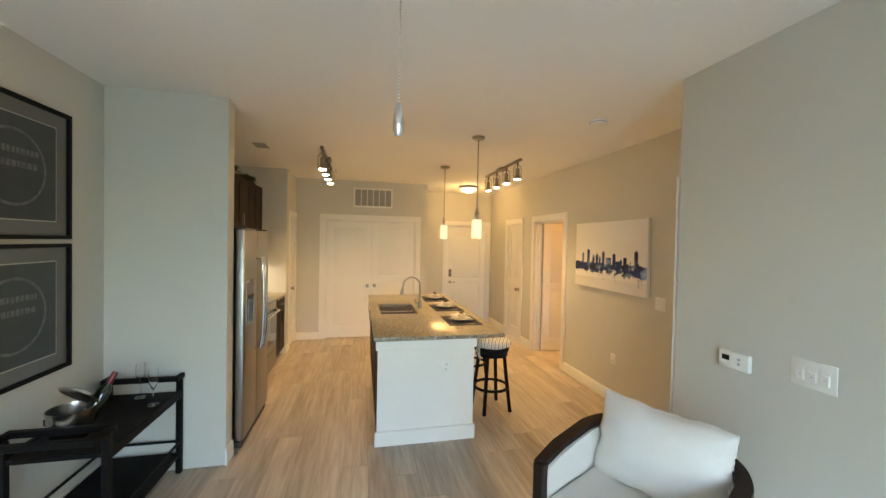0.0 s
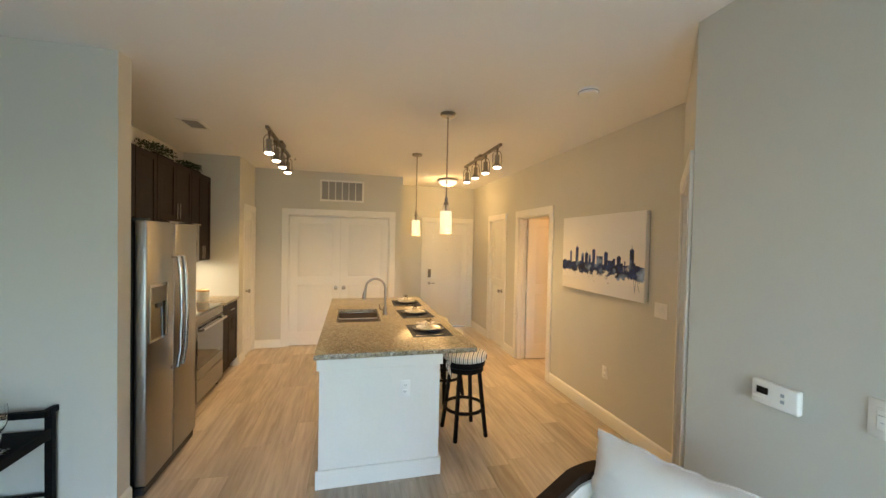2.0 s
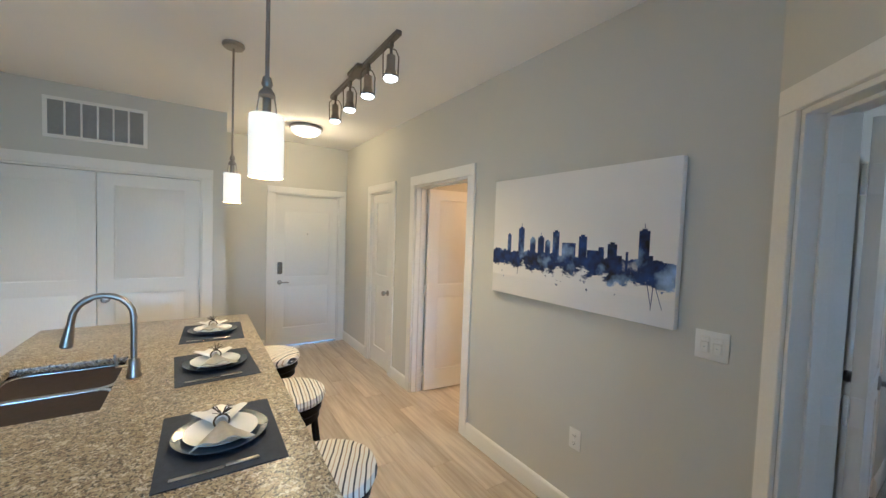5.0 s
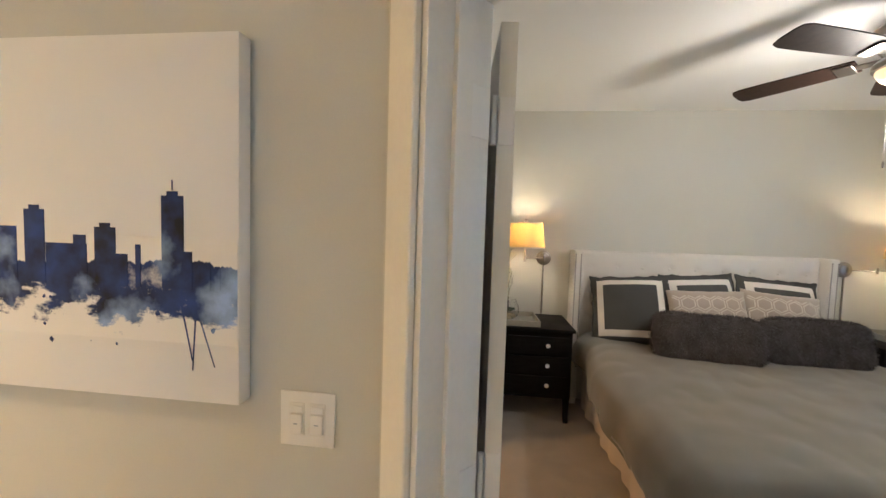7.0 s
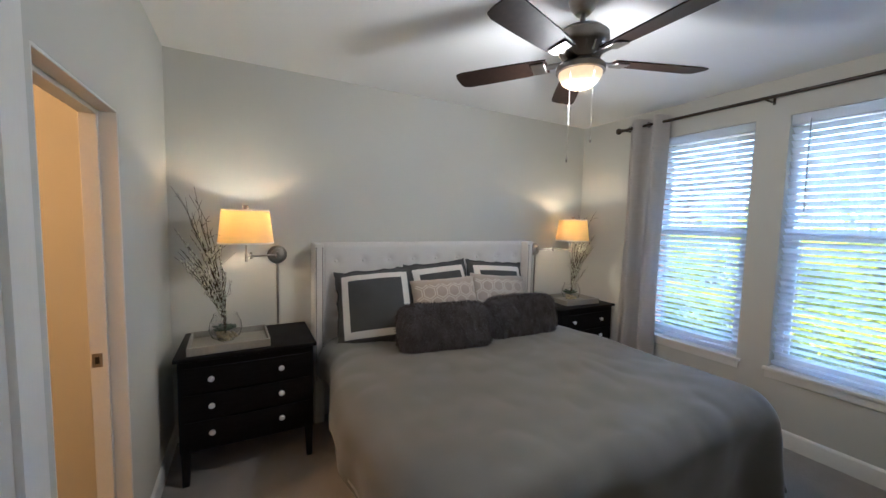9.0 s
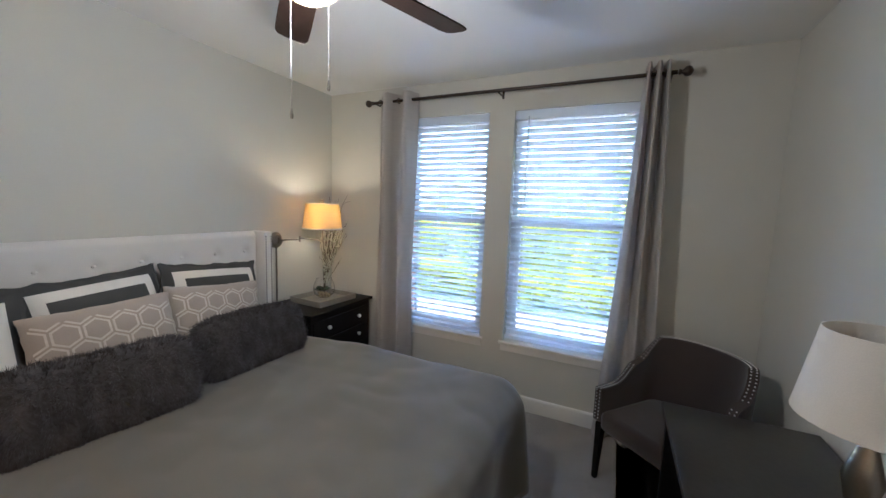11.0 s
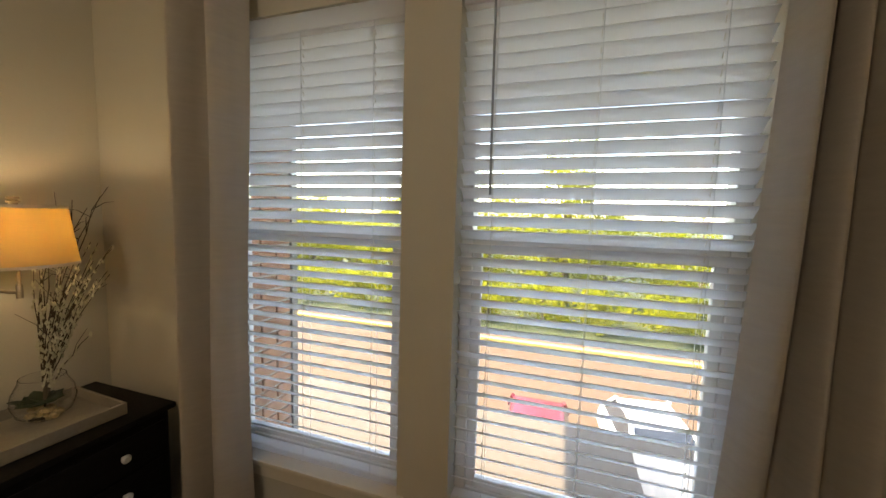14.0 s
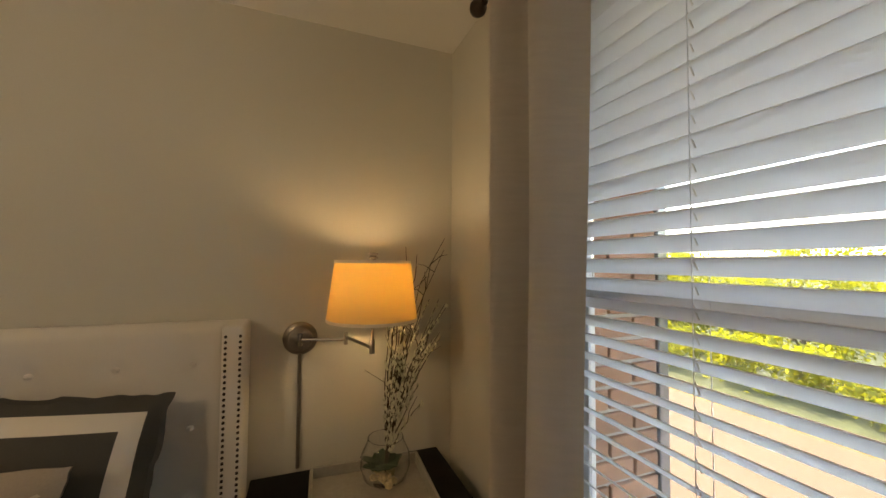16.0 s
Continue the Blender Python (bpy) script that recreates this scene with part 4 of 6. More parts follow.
part("control_fascia", boxes((-0.905, 4.864, 0.815, -0.872, 5.608, 0.903), bevel=0.004), STEEL, rg)
od = part("oven_door", boxes((-0.903, 4.868, 0.29, -0.868, 5.604, 0.808), bevel=0.004), STEEL, rg)
part("oven_glass", boxes((-0.868, 4.875, 0.385, -0.8655, 5.598, 0.80)), BLACKGLASS, od, "black glass oven window")
part("handle", tube([(-0.868, 4.90, 0.765), (-0.828, 4.90, 0.77), (-0.825, 5.235, 0.772), (-0.828, 5.57, 0.77), (-0.868, 5.57, 0.765)], 0.014, 10), SATIN, od, "steel bar oven handle")
part("drawer", boxes((-0.903, 4.868, 0.065, -0.866, 5.604, 0.28), bevel=0.004), STEEL, rg)
part("badge", lathe([(0, 0), (0.012, 0), (0.012, 0.001), (0, 0.001)], 16), GREYBUTTON, od, m=pose(-0.8675, 5.236, 0.337, 0, 90, 0))
for y in (4.9, 5.57):
    part("foot", boxes((-0.95, y - 0.02, 0.0, -0.91, y + 0.02, 0.06)), BLACKPLASTIC, rg)
mw = thing("microwave_oven", "over-range stainless microwave with a dark window", "microwave", pose(0, 0, 0))
part("body", boxes((-1.51, 4.862, 1.385, -1.145, 5.610, 1.80), bevel=0.003), GUNMETAL, mw)
md = part("door", boxes((-1.143, 4.862, 1.39, -1.115, 5.43, 1.798), bevel=0.004), STEEL, mw)
part("window", boxes((-1.115, 4.93, 1.45, -1.1125, 5.36, 1.74), bevel=0.001), BLACKGLASS, md, "dark microwave window")
part("handle", tube([(-1.115, 5.40, 1.735), (-1.075, 5.40, 1.72), (-1.068, 5.40, 1.59), (-1.075, 5.40, 1.46), (-1.115, 5.40, 1.445)], 0.011, 8), SATIN, md)
part("control_panel", boxes((-1.143, 5.435, 1.39, -1.117, 5.608, 1.798), bevel=0.003), STEEL, mw)
part("vent_lip", boxes((-1.15, 4.865, 1.80, -1.10, 5.607, 1.818), bevel=0.002), SATIN, mw)


def shaker(parent, x, y0, y1, z0, z1, handle=None, hz=None):
    """A framed door facing east with its face at x."""
    f, g = 0.058, 0.0015
    d = part("cabinet_door", boxes((x - 0.02, y0 + g, z0, x - 0.007, y1 - g, z1), (x - 0.007, y0 + g, z0, x, y0 + f, z1), (x - 0.007, y1 - f, z0, x, y1 - g, z1), (x - 0.007, y0 + f, z0, x, y1 - f, z0 + f), (x - 0.007, y0 + f, z1 - f, x, y1 - f, z1), bevel=0.0015), ESPRESSO, parent)
    if handle:
        y = y1 - 0.03 if handle > 0 else y0 + 0.03
        part("handle", tube([(x, y, hz), (x + 0.026, y, hz), (x + 0.026, y, hz + 0.15), (x, y, hz + 0.15)], 0.005, 6), SATIN, d, "brushed steel bar handle")


def upper(y0, y1, z0, z1, x, split, handles):
    c = thing("wall_cabinet", "espresso stained wooden wall cabinet with framed doors", "wall cabinet", pose(0, 0, 0), "kitchen wall cabinets")
    part("carcass", boxes((W_KITCHEN + 0.004, y0 + 0.001, z0, x - 0.021, y1 - 0.001, z1), bevel=0.001), ESPRESSO, c)
    n = len(split) - 1
    for i in range(n):
        shaker(c, x, split[i], split[i + 1], z0 + 0.003, z1 - 0.003, handles[i], z0 + 0.03)


upper(3.56, 4.50, 1.83, 2.43, -1.2, (3.56, 4.03, 4.50), (1, -1))
upper(4.505, 4.855, 1.385, 2.43, -1.2, (4.505, 4.855), (1,))
upper(4.86, 5.615, 1.825, 2.43, -1.2, (4.86, 5.237, 5.615), (1, -1))
upper(5.62, 6.19, 1.385, 2.43, -1.2, (5.62, 5.905, 6.19), (1, -1))
for y0, y1, doors in ((4.345, 4.852, (4.345, 4.852)), (5.62, 6.19, (5.62, 5.905, 6.19))):
    c = thing("base_cabinet", "espresso stained wooden base cabinet with a drawer and doors", "base cabinet", pose(0, 0, 0), "kitchen base cabinets")
    part("carcass", boxes((W_KITCHEN + 0.004, y0 + 0.001, 0.10, -0.901, y1 - 0.001, 0.874), (W_KITCHEN + 0.004, y0 + 0.001, 0.0, -0.96, y1 - 0.001, 0.10)), ESPRESSO, c)
    dw = part("drawer", boxes((-0.90, y0 + 0.003, 0.715, -0.880, y1 - 0.003, 0.868), bevel=0.002), ESPRESSO, c)
    ym = (y0 + y1) / 2
    part("handle", tube([(-0.88, ym - 0.075, 0.79), (-0.854, ym - 0.075, 0.79), (-0.854, ym + 0.075, 0.79), (-0.88, ym + 0.075, 0.79)], 0.005, 6), SATIN, dw)
    for i in range(len(doors) - 1):
        shaker(c, -0.880, doors[i], doors[i + 1], 0.11, 0.708, 1 if i == 0 else -1, 0.54)
for y0, y1 in ((4.345, 4.853), (5.617, 6.196)):
    tagged(part("kitchen_worktop", boxes((W_KITCHEN + 0.002, y0, 0.878, -0.855, y1, 0.912), bevel=0.004, seg=2), GRANITE), "speckled brown granite kitchen worktop", "worktop")
lamp("under_cabinet_light", "AREA", look((-1.3, 5.85, 1.37), (-1.3, 5.85, 0)), 0.24, (1.0, 0.85, 0.6), 0.35, size_y=0.1)


def canister(x, y, r, h):
    c = thing("canister", "pale patterned ceramic canister with a wooden lid", "canister", pose(x, y, 0.9125), "canisters on the worktop")
    part("body", lathe([(0, 0), (r, 0), (r * 1.02, 0.01), (r * 1.02, h - 0.01), (r, h), (0, h)], 24), CHINA, c)
    part("lid", lathe([(0, h), (r * 0.98, h), (r * 1.03, h + 0.006), (r * 1.03, h + 0.018), (r, h + 0.022), (0, h + 0.022)], 24), material("pale_wood_lid", (0.55, 0.36, 0.18), 0.5), c, "pale wooden lid")
    for k in range(4):
        z = h * (0.2 + 0.2 * k)
        part("wave_band", tube([(r * 1.023 * math.cos(a), r * 1.023 * math.sin(a), z + 0.008 * math.sin(a * 9)) for a in [2 * math.pi * q / 72 for q in range(72)]], 0.0022, 4, closed=True), GREYBUTTON, c)


canister(-1.27, 5.72, 0.058, 0.10), canister(-1.14, 5.80, 0.06, 0.115), canister(-1.24, 5.97, 0.052, 0.09)


def shrub(name, label, x, y, z, lx, ly, h, n, seed):
    r = random.Random(seed)
    s = thing(name, label, "plant", pose(x, y, z), "plants on the wall cabinets")
    part("planter", boxes((-lx * 0.42, -ly * 0.42, 0, lx * 0.42, ly * 0.42, 0.035), bevel=0.004), BLACKWOOD, s)
    bm = bmesh.new()
    for _ in range(n):
        p = Vector((r.uniform(-lx / 2, lx / 2), r.uniform(-ly / 2, ly / 2), 0.03 + r.random() ** 0.6 * (h - 0.03)))
        a, b, l = r.uniform(0, 6.28), r.uniform(-0.3, 1.2), r.uniform(0.012, 0.024)
        dv = Vector((math.cos(a) * math.cos(b), math.sin(a) * math.cos(b), math.sin(b)))
        sd = dv.cross(Vector((0.3, 0.2, 1))).normalized() * l * 0.4
        v = [bm.verts.new(q) for q in (p, p + dv * l * 0.5 + sd, p + dv * l, p + dv * l * 0.5 - sd)]
        bm.faces.new(v)
    part("foliage", bm, LEAF, s, "clipped dark green foliage")


shrub("boxwood_trough", "clipped boxwood trough on top of the wall cabinet", -1.32, 4.28, 2.4305, 0.16, 0.34, 0.15, 900, 1)
shrub("boxwood_trough", "clipped boxwood trough on top of the wall cabinet", -1.32, 5.12, 2.4305, 0.16, 0.46, 0.13, 1100, 2)
shrub("boxwood_trough", "clipped boxwood trough on top of the wall cabinet", -1.32, 5.85, 2.4305, 0.16, 0.42, 0.10, 1000, 3)

# ---- lamps and ceiling fixtures of the living side ----


def pendant(x, y):
    p = thing("pendant_lamp", "lit white glass cylinder pendant on a nickel stem", "pendant lamp", pose(x, y, H), "pendants over the island")
    part("canopy", lathe([(0, 0), (0.062, 0), (0.064, -0.012), (0.055, -0.025), (0.01, -0.03), (0, -0.03)], 28), NICKEL, p)
    part("stem", tube([(0, 0, -0.028), (0, 0, -0.70)], 0.006, 8), NICKEL, p)
    part("socket", lathe([(0, -0.69), (0.012, -0.69), (0.016, -0.71), (0.011, -0.72), (0.022, -0.735), (0.024, -0.745), (0.012, -0.75), (0.012, -0.80), (0.02, -0.803), (0, -0.803)], 16), NICKEL, p)
    part("yoke", tube([(-0.02, 0, -0.74), (-0.026, 0, -0.78), (-0.026, 0, -0.81)], 0.002, 5, tube([(0.02, 0, -0.74), (0.026, 0, -0.78), (0.026, 0, -0.81)], 0.002, 5)), NICKEL, p)
    part("shade", lathe([(0.0, -0.802), (0.047, -0.802), (0.0485, -0.81), (0.0485, -0.985), (0.0455, -0.985), (0.0455, -0.812)], 28), LIT_SHADE, p, "lit frosted glass cylinder")
    lamp("pendant_bulb", "POINT", pose(x, y, H - 1.05), 0.55, WARM, 0.03)


pendant(1.307, 3.85), pendant(1.31, 5.33)


def track(x, y0, y1, side):
    t = thing("track_light", "dark metal track light with four lit caged spots", "track light", pose(x, y0, H), "kitchen track lights")
    L = y1 - y0
    part("track", boxes((-0.017, 0, -0.028, 0.017, L, 0), bevel=0.003), GUNMETAL, t)
    part("feed_box", boxes((-0.05, L * 0.42, -0.03, 0.05, L * 0.58, 0), bevel=0.004), GUNMETAL, t)
    for k in range(4):
        y = L * (0.08 + 0.28 * k)
        hd = part("spot_head", lathe([(0, -0.105), (0.024, -0.105), (0.026, -0.11), (0.026, -0.185), (0.03, -0.19), (0.044, -0.235), (0.041, -0.236), (0.0, -0.20)], 20), NICKEL, t, m=pose(0, y, 0))
        part("lens", lathe([(0.040, -0.234), (0.041, -0.240), (0.034, -0.247), (0.018, -0.252), (0, -0.253)], 20), LIT_BULB, hd, "bright lamp lens")
        part("cage", tube([(-0.047, 0, -0.235), (-0.05, 0, -0.10), (-0.03, 0, -0.065), (0.03, 0, -0.065), (0.05, 0, -0.10), (0.047, 0, -0.235)], 0.004, 6), GUNMETAL, hd)
        part("rim", lathe([(0.046, -0.226), (0.05, -0.226), (0.05, -0.234), (0.046, -0.234), (0.046, -0.226)], 24), GUNMETAL, hd)
        part("swivel", lathe([(0, -0.028), (0.014, -0.028), (0.014, -0.055), (0.008, -0.058), (0.008, -0.10), (0, -0.105)], 12), GUNMETAL, hd)
        lamp("spot_bulb", "SPOT", look((x, y0 + y, H - 0.258), (x + side * 0.12, y0 + y, 0)), 1.9, WARM, 0.035, cone=125, blend=0.8)


track(-0.23, 4.66, 5.93, 1), track(2.07, 4.55, 5.82, -1)
dl = thing("flush_ceiling_light", "lit domed flush ceiling light with a nickel rim", "ceiling light", pose(2.12, 6.95, H))
part("rim", lathe([(0, 0), (0.165, 0), (0.178, -0.015), (0.176, -0.032), (0.16, -0.035), (0.155, -0.02), (0, -0.02)], 36), NICKEL, dl)
part("dome", lathe([(0.159, -0.033), (0.15, -0.06), (0.115, -0.092), (0.06, -0.108), (0, -0.112)], 36), LIT_DOME, dl, "lit frosted glass dome")
lamp("hall_bulb", "POINT", pose(2.12, 6.95, H - 0.16), 1.1, WARM, 0.09)
sd = thing("smoke_detector", "round white smoke detector on the ceiling", "smoke detector", pose(2.105, 3.12, H))
part("body", lathe([(0, 0), (0.066, 0), (0.068, -0.012), (0.06, -0.03), (0.04, -0.036), (0, -0.038)], 32), PLASTIC, sd)
part("vent_ring", lathe([(0.061, -0.016), (0.0685, -0.016), (0.0685, -0.021), (0.061, -0.021), (0.061, -0.016)], 32), GREYBUTTON, sd)
for x, y in ((-0.17, 6.0), (0.70, 1.75)):
    sp = thing("fire_sprinkler", "small white pendent fire sprinkler on the ceiling", "sprinkler", pose(x, y, H), "ceiling sprinklers")
    part("escutcheon", lathe([(0, 0), (0.032, 0), (0.03, -0.008), (0.01, -0.012), (0, -0.012)], 20), PLASTIC, sp)
    part("head", lathe([(0, -0.012), (0.007, -0.012), (0.006, -0.035), (0.014, -0.037), (0.014, -0.039), (0, -0.04)], 12), NICKEL, sp)


def grille(name, label, m, w, h, n, depth=0.012):
    g = thing(name, label, "vent", m)
    # thin plate, its grey standing for the shaded duct
    part("backing", boxes((0.02, -0.004, 0.02, w - 0.02, 0, h - 0.02)), VENT_SHADE, g, "flat backing with the duct shade put in as grey")
    part("frame", boxes((0, -depth, 0, w, 0, 0.028), (0, -depth, h - 0.028, w, 0, h), (0, -depth, 0.028, 0.028, 0, h - 0.028), (w - 0.028, -depth, 0.028, w, 0, h - 0.028), bevel=0.002), TRIM, g)
    for k in range(1, n):
        x = 0.028 + (w - 0.056) * k / n
        part("divider", boxes((x - 0.006, -depth, 0.028, x + 0.006, -0.004, h - 0.028)), TRIM, g)
    # louvres of the white vent, their shade painted in with the same grey
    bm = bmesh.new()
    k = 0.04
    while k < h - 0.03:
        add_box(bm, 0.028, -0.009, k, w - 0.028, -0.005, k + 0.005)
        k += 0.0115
    part("louvres", bm, VENT_SHADE, g)


grille("return_vent", "large white louvred return air vent on the wall", pose(0.065, 6.97, 2.275), 0.67, 0.335, 6)
grille("supply_vent", "white louvred supply vent in the ceiling", pose(-0.98, 4.66, H, 90, 0, 0) @ pose(0, 0, -0.31), 0.19, 0.31, 1)

# ---- skyline picture ----
pic = thing("canvas_picture", "white canvas with a blue ink city skyline", "canvas picture", pose(2.898, 4.585, 1.21, 0, 0, -90))
PW, PH = 1.195, 0.757
part("canvas", boxes((0, -0.038, 0, PW, 0, PH), bevel=0.003, seg=2), CANVAS, pic)
rs = random.Random(5)
bm = bmesh.new()
base = lambda x: 0.268
sky_blocks = [(0.159, 0.033, 0.125), (0.267, 0.05, 0.169), (0.365, 0.044, 0.10), (0.365, 0.03, 0.108), (0.43, 0.047, 0.116), (0.482, 0.037, 0.093), (0.542, 0.046, 0.15), (0.631, 0.09, 0.09), (0.721, 0.05, 0.128), (0.798, 0.10, 0.057), (0.831, 0.03, 0.076), (0.892, 0.05, 0.094), (0.929, 0.031, 0.039), (0.969, 0.012, 0.06), (1.049, 0.05, 0.163), (1.076, 0.033, 0.049), (1.121, 0.026, 0.024), (1.149, 0.012, 0.021), (1.178, 0.02, 0.014)]
for k, (x, w, h) in enumerate(sky_blocks):
    f = -0.0392 - 0.00006 * k
    b = base(x)
    bb = boxes((x - w / 2, f, b - 0.03, x + w / 2, f + 0.0009, b + h))
    if w < 0.06 and h > 0.09:
        add_box(bb, x - w / 4, f, b + h, x + w / 4, f + 0.0009, b + h + 0.009)
    if h in (0.169, 0.163, 0.116):
        add_box(bb, x - 0.0012, f, b + h + 0.011, x + 0.0012, f + 0.0009, b + h + 0.032)
    part("painted_tower", bb, INK, pic)
for k in range(34):
    x, s = rs.uniform(0.08, PW - 0.03), rs.uniform(0.002, 0.009) * rs.random() ** 0.6
    z = base(x) - rs.uniform(0.06, 0.16)
    v = [bm.verts.new((x + s * rs.uniform(0.6, 1.2) * math.cos(a), -0.039, z + s * rs.uniform(0.6, 1.3) * math.sin(a))) for a in [math.pi * 2 * q / 9 for q in range(9)]]
    bm.faces.new(v)
for x, dx, l in ((0.24, 0.0, 0.09), (0.40, 0.02, 0.05), (1.06, 0.03, 0.14), (1.09, 0.05, 0.15), (1.10, -0.01, 0.16)):
    z = base(x) - 0.04
    v = [bm.verts.new(p) for p in ((x, -0.039, z), (x + 0.005, -0.039, z), (x + dx + 0.003, -0.039, z - l), (x + dx, -0.039, z - l))]
    bm.faces.new(v)
bmesh.ops.recalc_face_normals(bm, faces=bm.faces[:])
tagged(part("ink_drips", bm, INK, pic, "navy ink drips and specks"), kind="stuff")
part("ink_wash", boxes((0.003, -0.0388, 0.125, PW - 0.003, -0.0381, 0.345)), WASH, pic, "blue watercolour wash fading into the canvas")

# ---- bed ----
bed = thing("bed", "upholstered bed with an ivory tufted wing headboard and grey duvet", "bed", pose(0, 0, 0))
HY0, HY1, HX = -0.10, 2.075, 5.80


def tufted(u, v):
    y = HY0 + 0.075 + u * (HY1 - HY0 - 0.15)
    z = 0.30 + v * 1.13
    x = 5.70
    for zb in (1.28, 1.05, 0.82):
        for k in range(9):
            yb = HY0 + 0.18 + k * (HY1 - HY0 - 0.36) / 8
            d2 = (y - yb) ** 2 + (z - zb) ** 2
            x += 0.016 * math.exp(-d2 / 0.0011)
    e = min(u, 1 - u) * (HY1 - HY0)
    return Vector((x + 0.02 * math.exp(-e / 0.012) + 0.03 * max(0, (v - 0.97) / 0.03) ** 2, y, z))


bm = surface(tufted, 150, 80)
hb = part("headboard", bm, LEATHERETTE, bed, "ivory upholstered button-tufted headboard")
part("headboard_back", boxes((5.735, HY0 + 0.06, 0.0, HX, HY1 - 0.06, 1.428), bevel=0.012, seg=3), LEATHERETTE, bed)
for zb in (1.28, 1.05):
    for k in range(9):
        bmb = bmesh.new()
        ball(bmb, (5.712, HY0 + 0.18 + k * (HY1 - HY0 - 0.36) / 8, zb), 0.013, 8, 0.8)
        part("button", bmb, LEATHERETTE, hb)

for y0, y1, ys in ((HY0, HY0 + 0.075, (HY0 + 0.014, HY0 + 0.061)), (HY1 - 0.075, HY1, (HY1 - 0.061, HY1 - 0.014))):
    wg = part("wing", boxes((5.62, y0, 0.0, HX, y1, 1.43), bevel=0.014, seg=3), LEATHERETTE, bed, "ivory headboard wing with nailhead rows")
    bmn = bmesh.new()
    for y in ys:
        for k in range(52):
            ball(bmn, (5.619, y, 0.36 + k * 0.0202), 0.0062, 6, 1.0)
    tagged(part("nailhead_row", bmn, BRONZE, wg, "dark bronze nailheads"), kind="stuff")
part("mattress", boxes((3.66, 0.03, 0.30, 5.69, 1.94, 0.60), bevel=0.05, seg=3), COTTON, bed)
part("box_spring", boxes((3.67, 0.04, 0.10, 5.69, 1.93, 0.30), bevel=0.02), COTTON, bed)
for x in (3.8, 5.5):
    for y in (0.15, 1.82):
        part("leg", boxes((x - 0.03, y - 0.03, 0, x + 0.03, y + 0.03, 0.11)), BLACKWOOD, bed)
BX, BY, BW, TOP, R = 3.70, 0.985, 0.90, 0.675, 0.13


def drape(u, v):
    """Duvet: flat on top, rolling over the sides and the foot with folds."""
    a = -1.88 + u * 2.60
    b = (v * 2 - 1) * 1.58
    half = BW + 0.095 * min(1.0, max(0.0, (a + 1.55) / 0.5))
    da, db = max(0.0, a), max(0.0, abs(b) - half)
    sgn = 1 if b >= 0 else -1
    d = math.hypot(da, db)
    lim = 0.62 if da > db else (0.31 if sgn > 0 else 0.58)
    d = min(d, lim + 0.02 * math.sin(7 * a + 3 * b))
    q = Vector((min(a, 0.0), min(abs(b), half) * sgn))
    w = Vector((da, db * sgn)).normalized() if d > 1e-6 else Vector((0, 0))
    th = min(d / R, math.pi / 2)
    out, drop = R * math.sin(th), R * (1 - math.cos(th)) + max(0, d - R * math.pi / 2)
    along = (b if da > db else a) + 0.5 * math.atan2(db * sgn, da + 1e-6)
    sway = along + 0.35 * noise.noise(Vector((along * 1.7, 3.3, drop)))
    fold = 0.038 * math.sin(sway * 6.5 + 1.3) * min(1, drop / 0.4) + 0.016 * math.sin(sway * 15 + 0.4) * min(1, drop / 0.45) + 0.02 * noise.noise(Vector((along * 5, drop * 3, 8))) * min(1, drop / 0.2)
    q += w * (out + fold + 0.08 * drop)
    puff = 0.011 * noise.noise(Vector((a * 2.3, b * 2.3, 0))) + 0.005 * noise.noise(Vector((a * 6, b * 6, 5)))
    ridge = 0.011 * abs(noise.noise(Vector((a * 3 + b * 1.5, b * 5 - a * 2, 9)))) if d < 0.2 else 0
    return Vector((BX - q.x, BY + q.y, TOP + puff + ridge - drop))


dv = part("duvet", surface(drape, 130, 150), DUVET, bed, "wrinkled dark grey satin-cotton duvet", angle=80)
thicken(dv, 0.02, -1)


def skirt(y, x0, x1, sgn):
    def fn(u, v):
        x = x0 + u * (x1 - x0)
        return Vector((x, y + sgn * (0.012 * math.sin(u * 60) + 0.012 * (1 - v) * math.sin(u * 23)), 0.008 + v * 0.40))
    return surface(fn, 140, 4)


thicken(part("bed_skirt", skirt(1.955, 3.72, 5.62, 1), SKIRT, bed, "cream pleated bed skirt"), 0.004)
thicken(part("bed_skirt", skirt(0.02, 3.72, 5.62, -1), SKIRT, bed, "cream pleated bed skirt"), 0.004)

# ---- pillows ----


def pillow_height(u, v, t, p=2.6):
    a, b = abs(u), abs(v)
    return t * max(0.0, (1 - a ** p)) ** 0.55 * max(0.0, (1 - b ** p)) ** 0.55


def crimp(q, seed, wave):
    """How far a pillow's seam wanders out or in along its edge."""
    return wave * (noise.noise(Vector((q * 3.5, seed, 0.3))) + 0.5 * noise.noise(Vector((q * 9, seed, 4.1))))


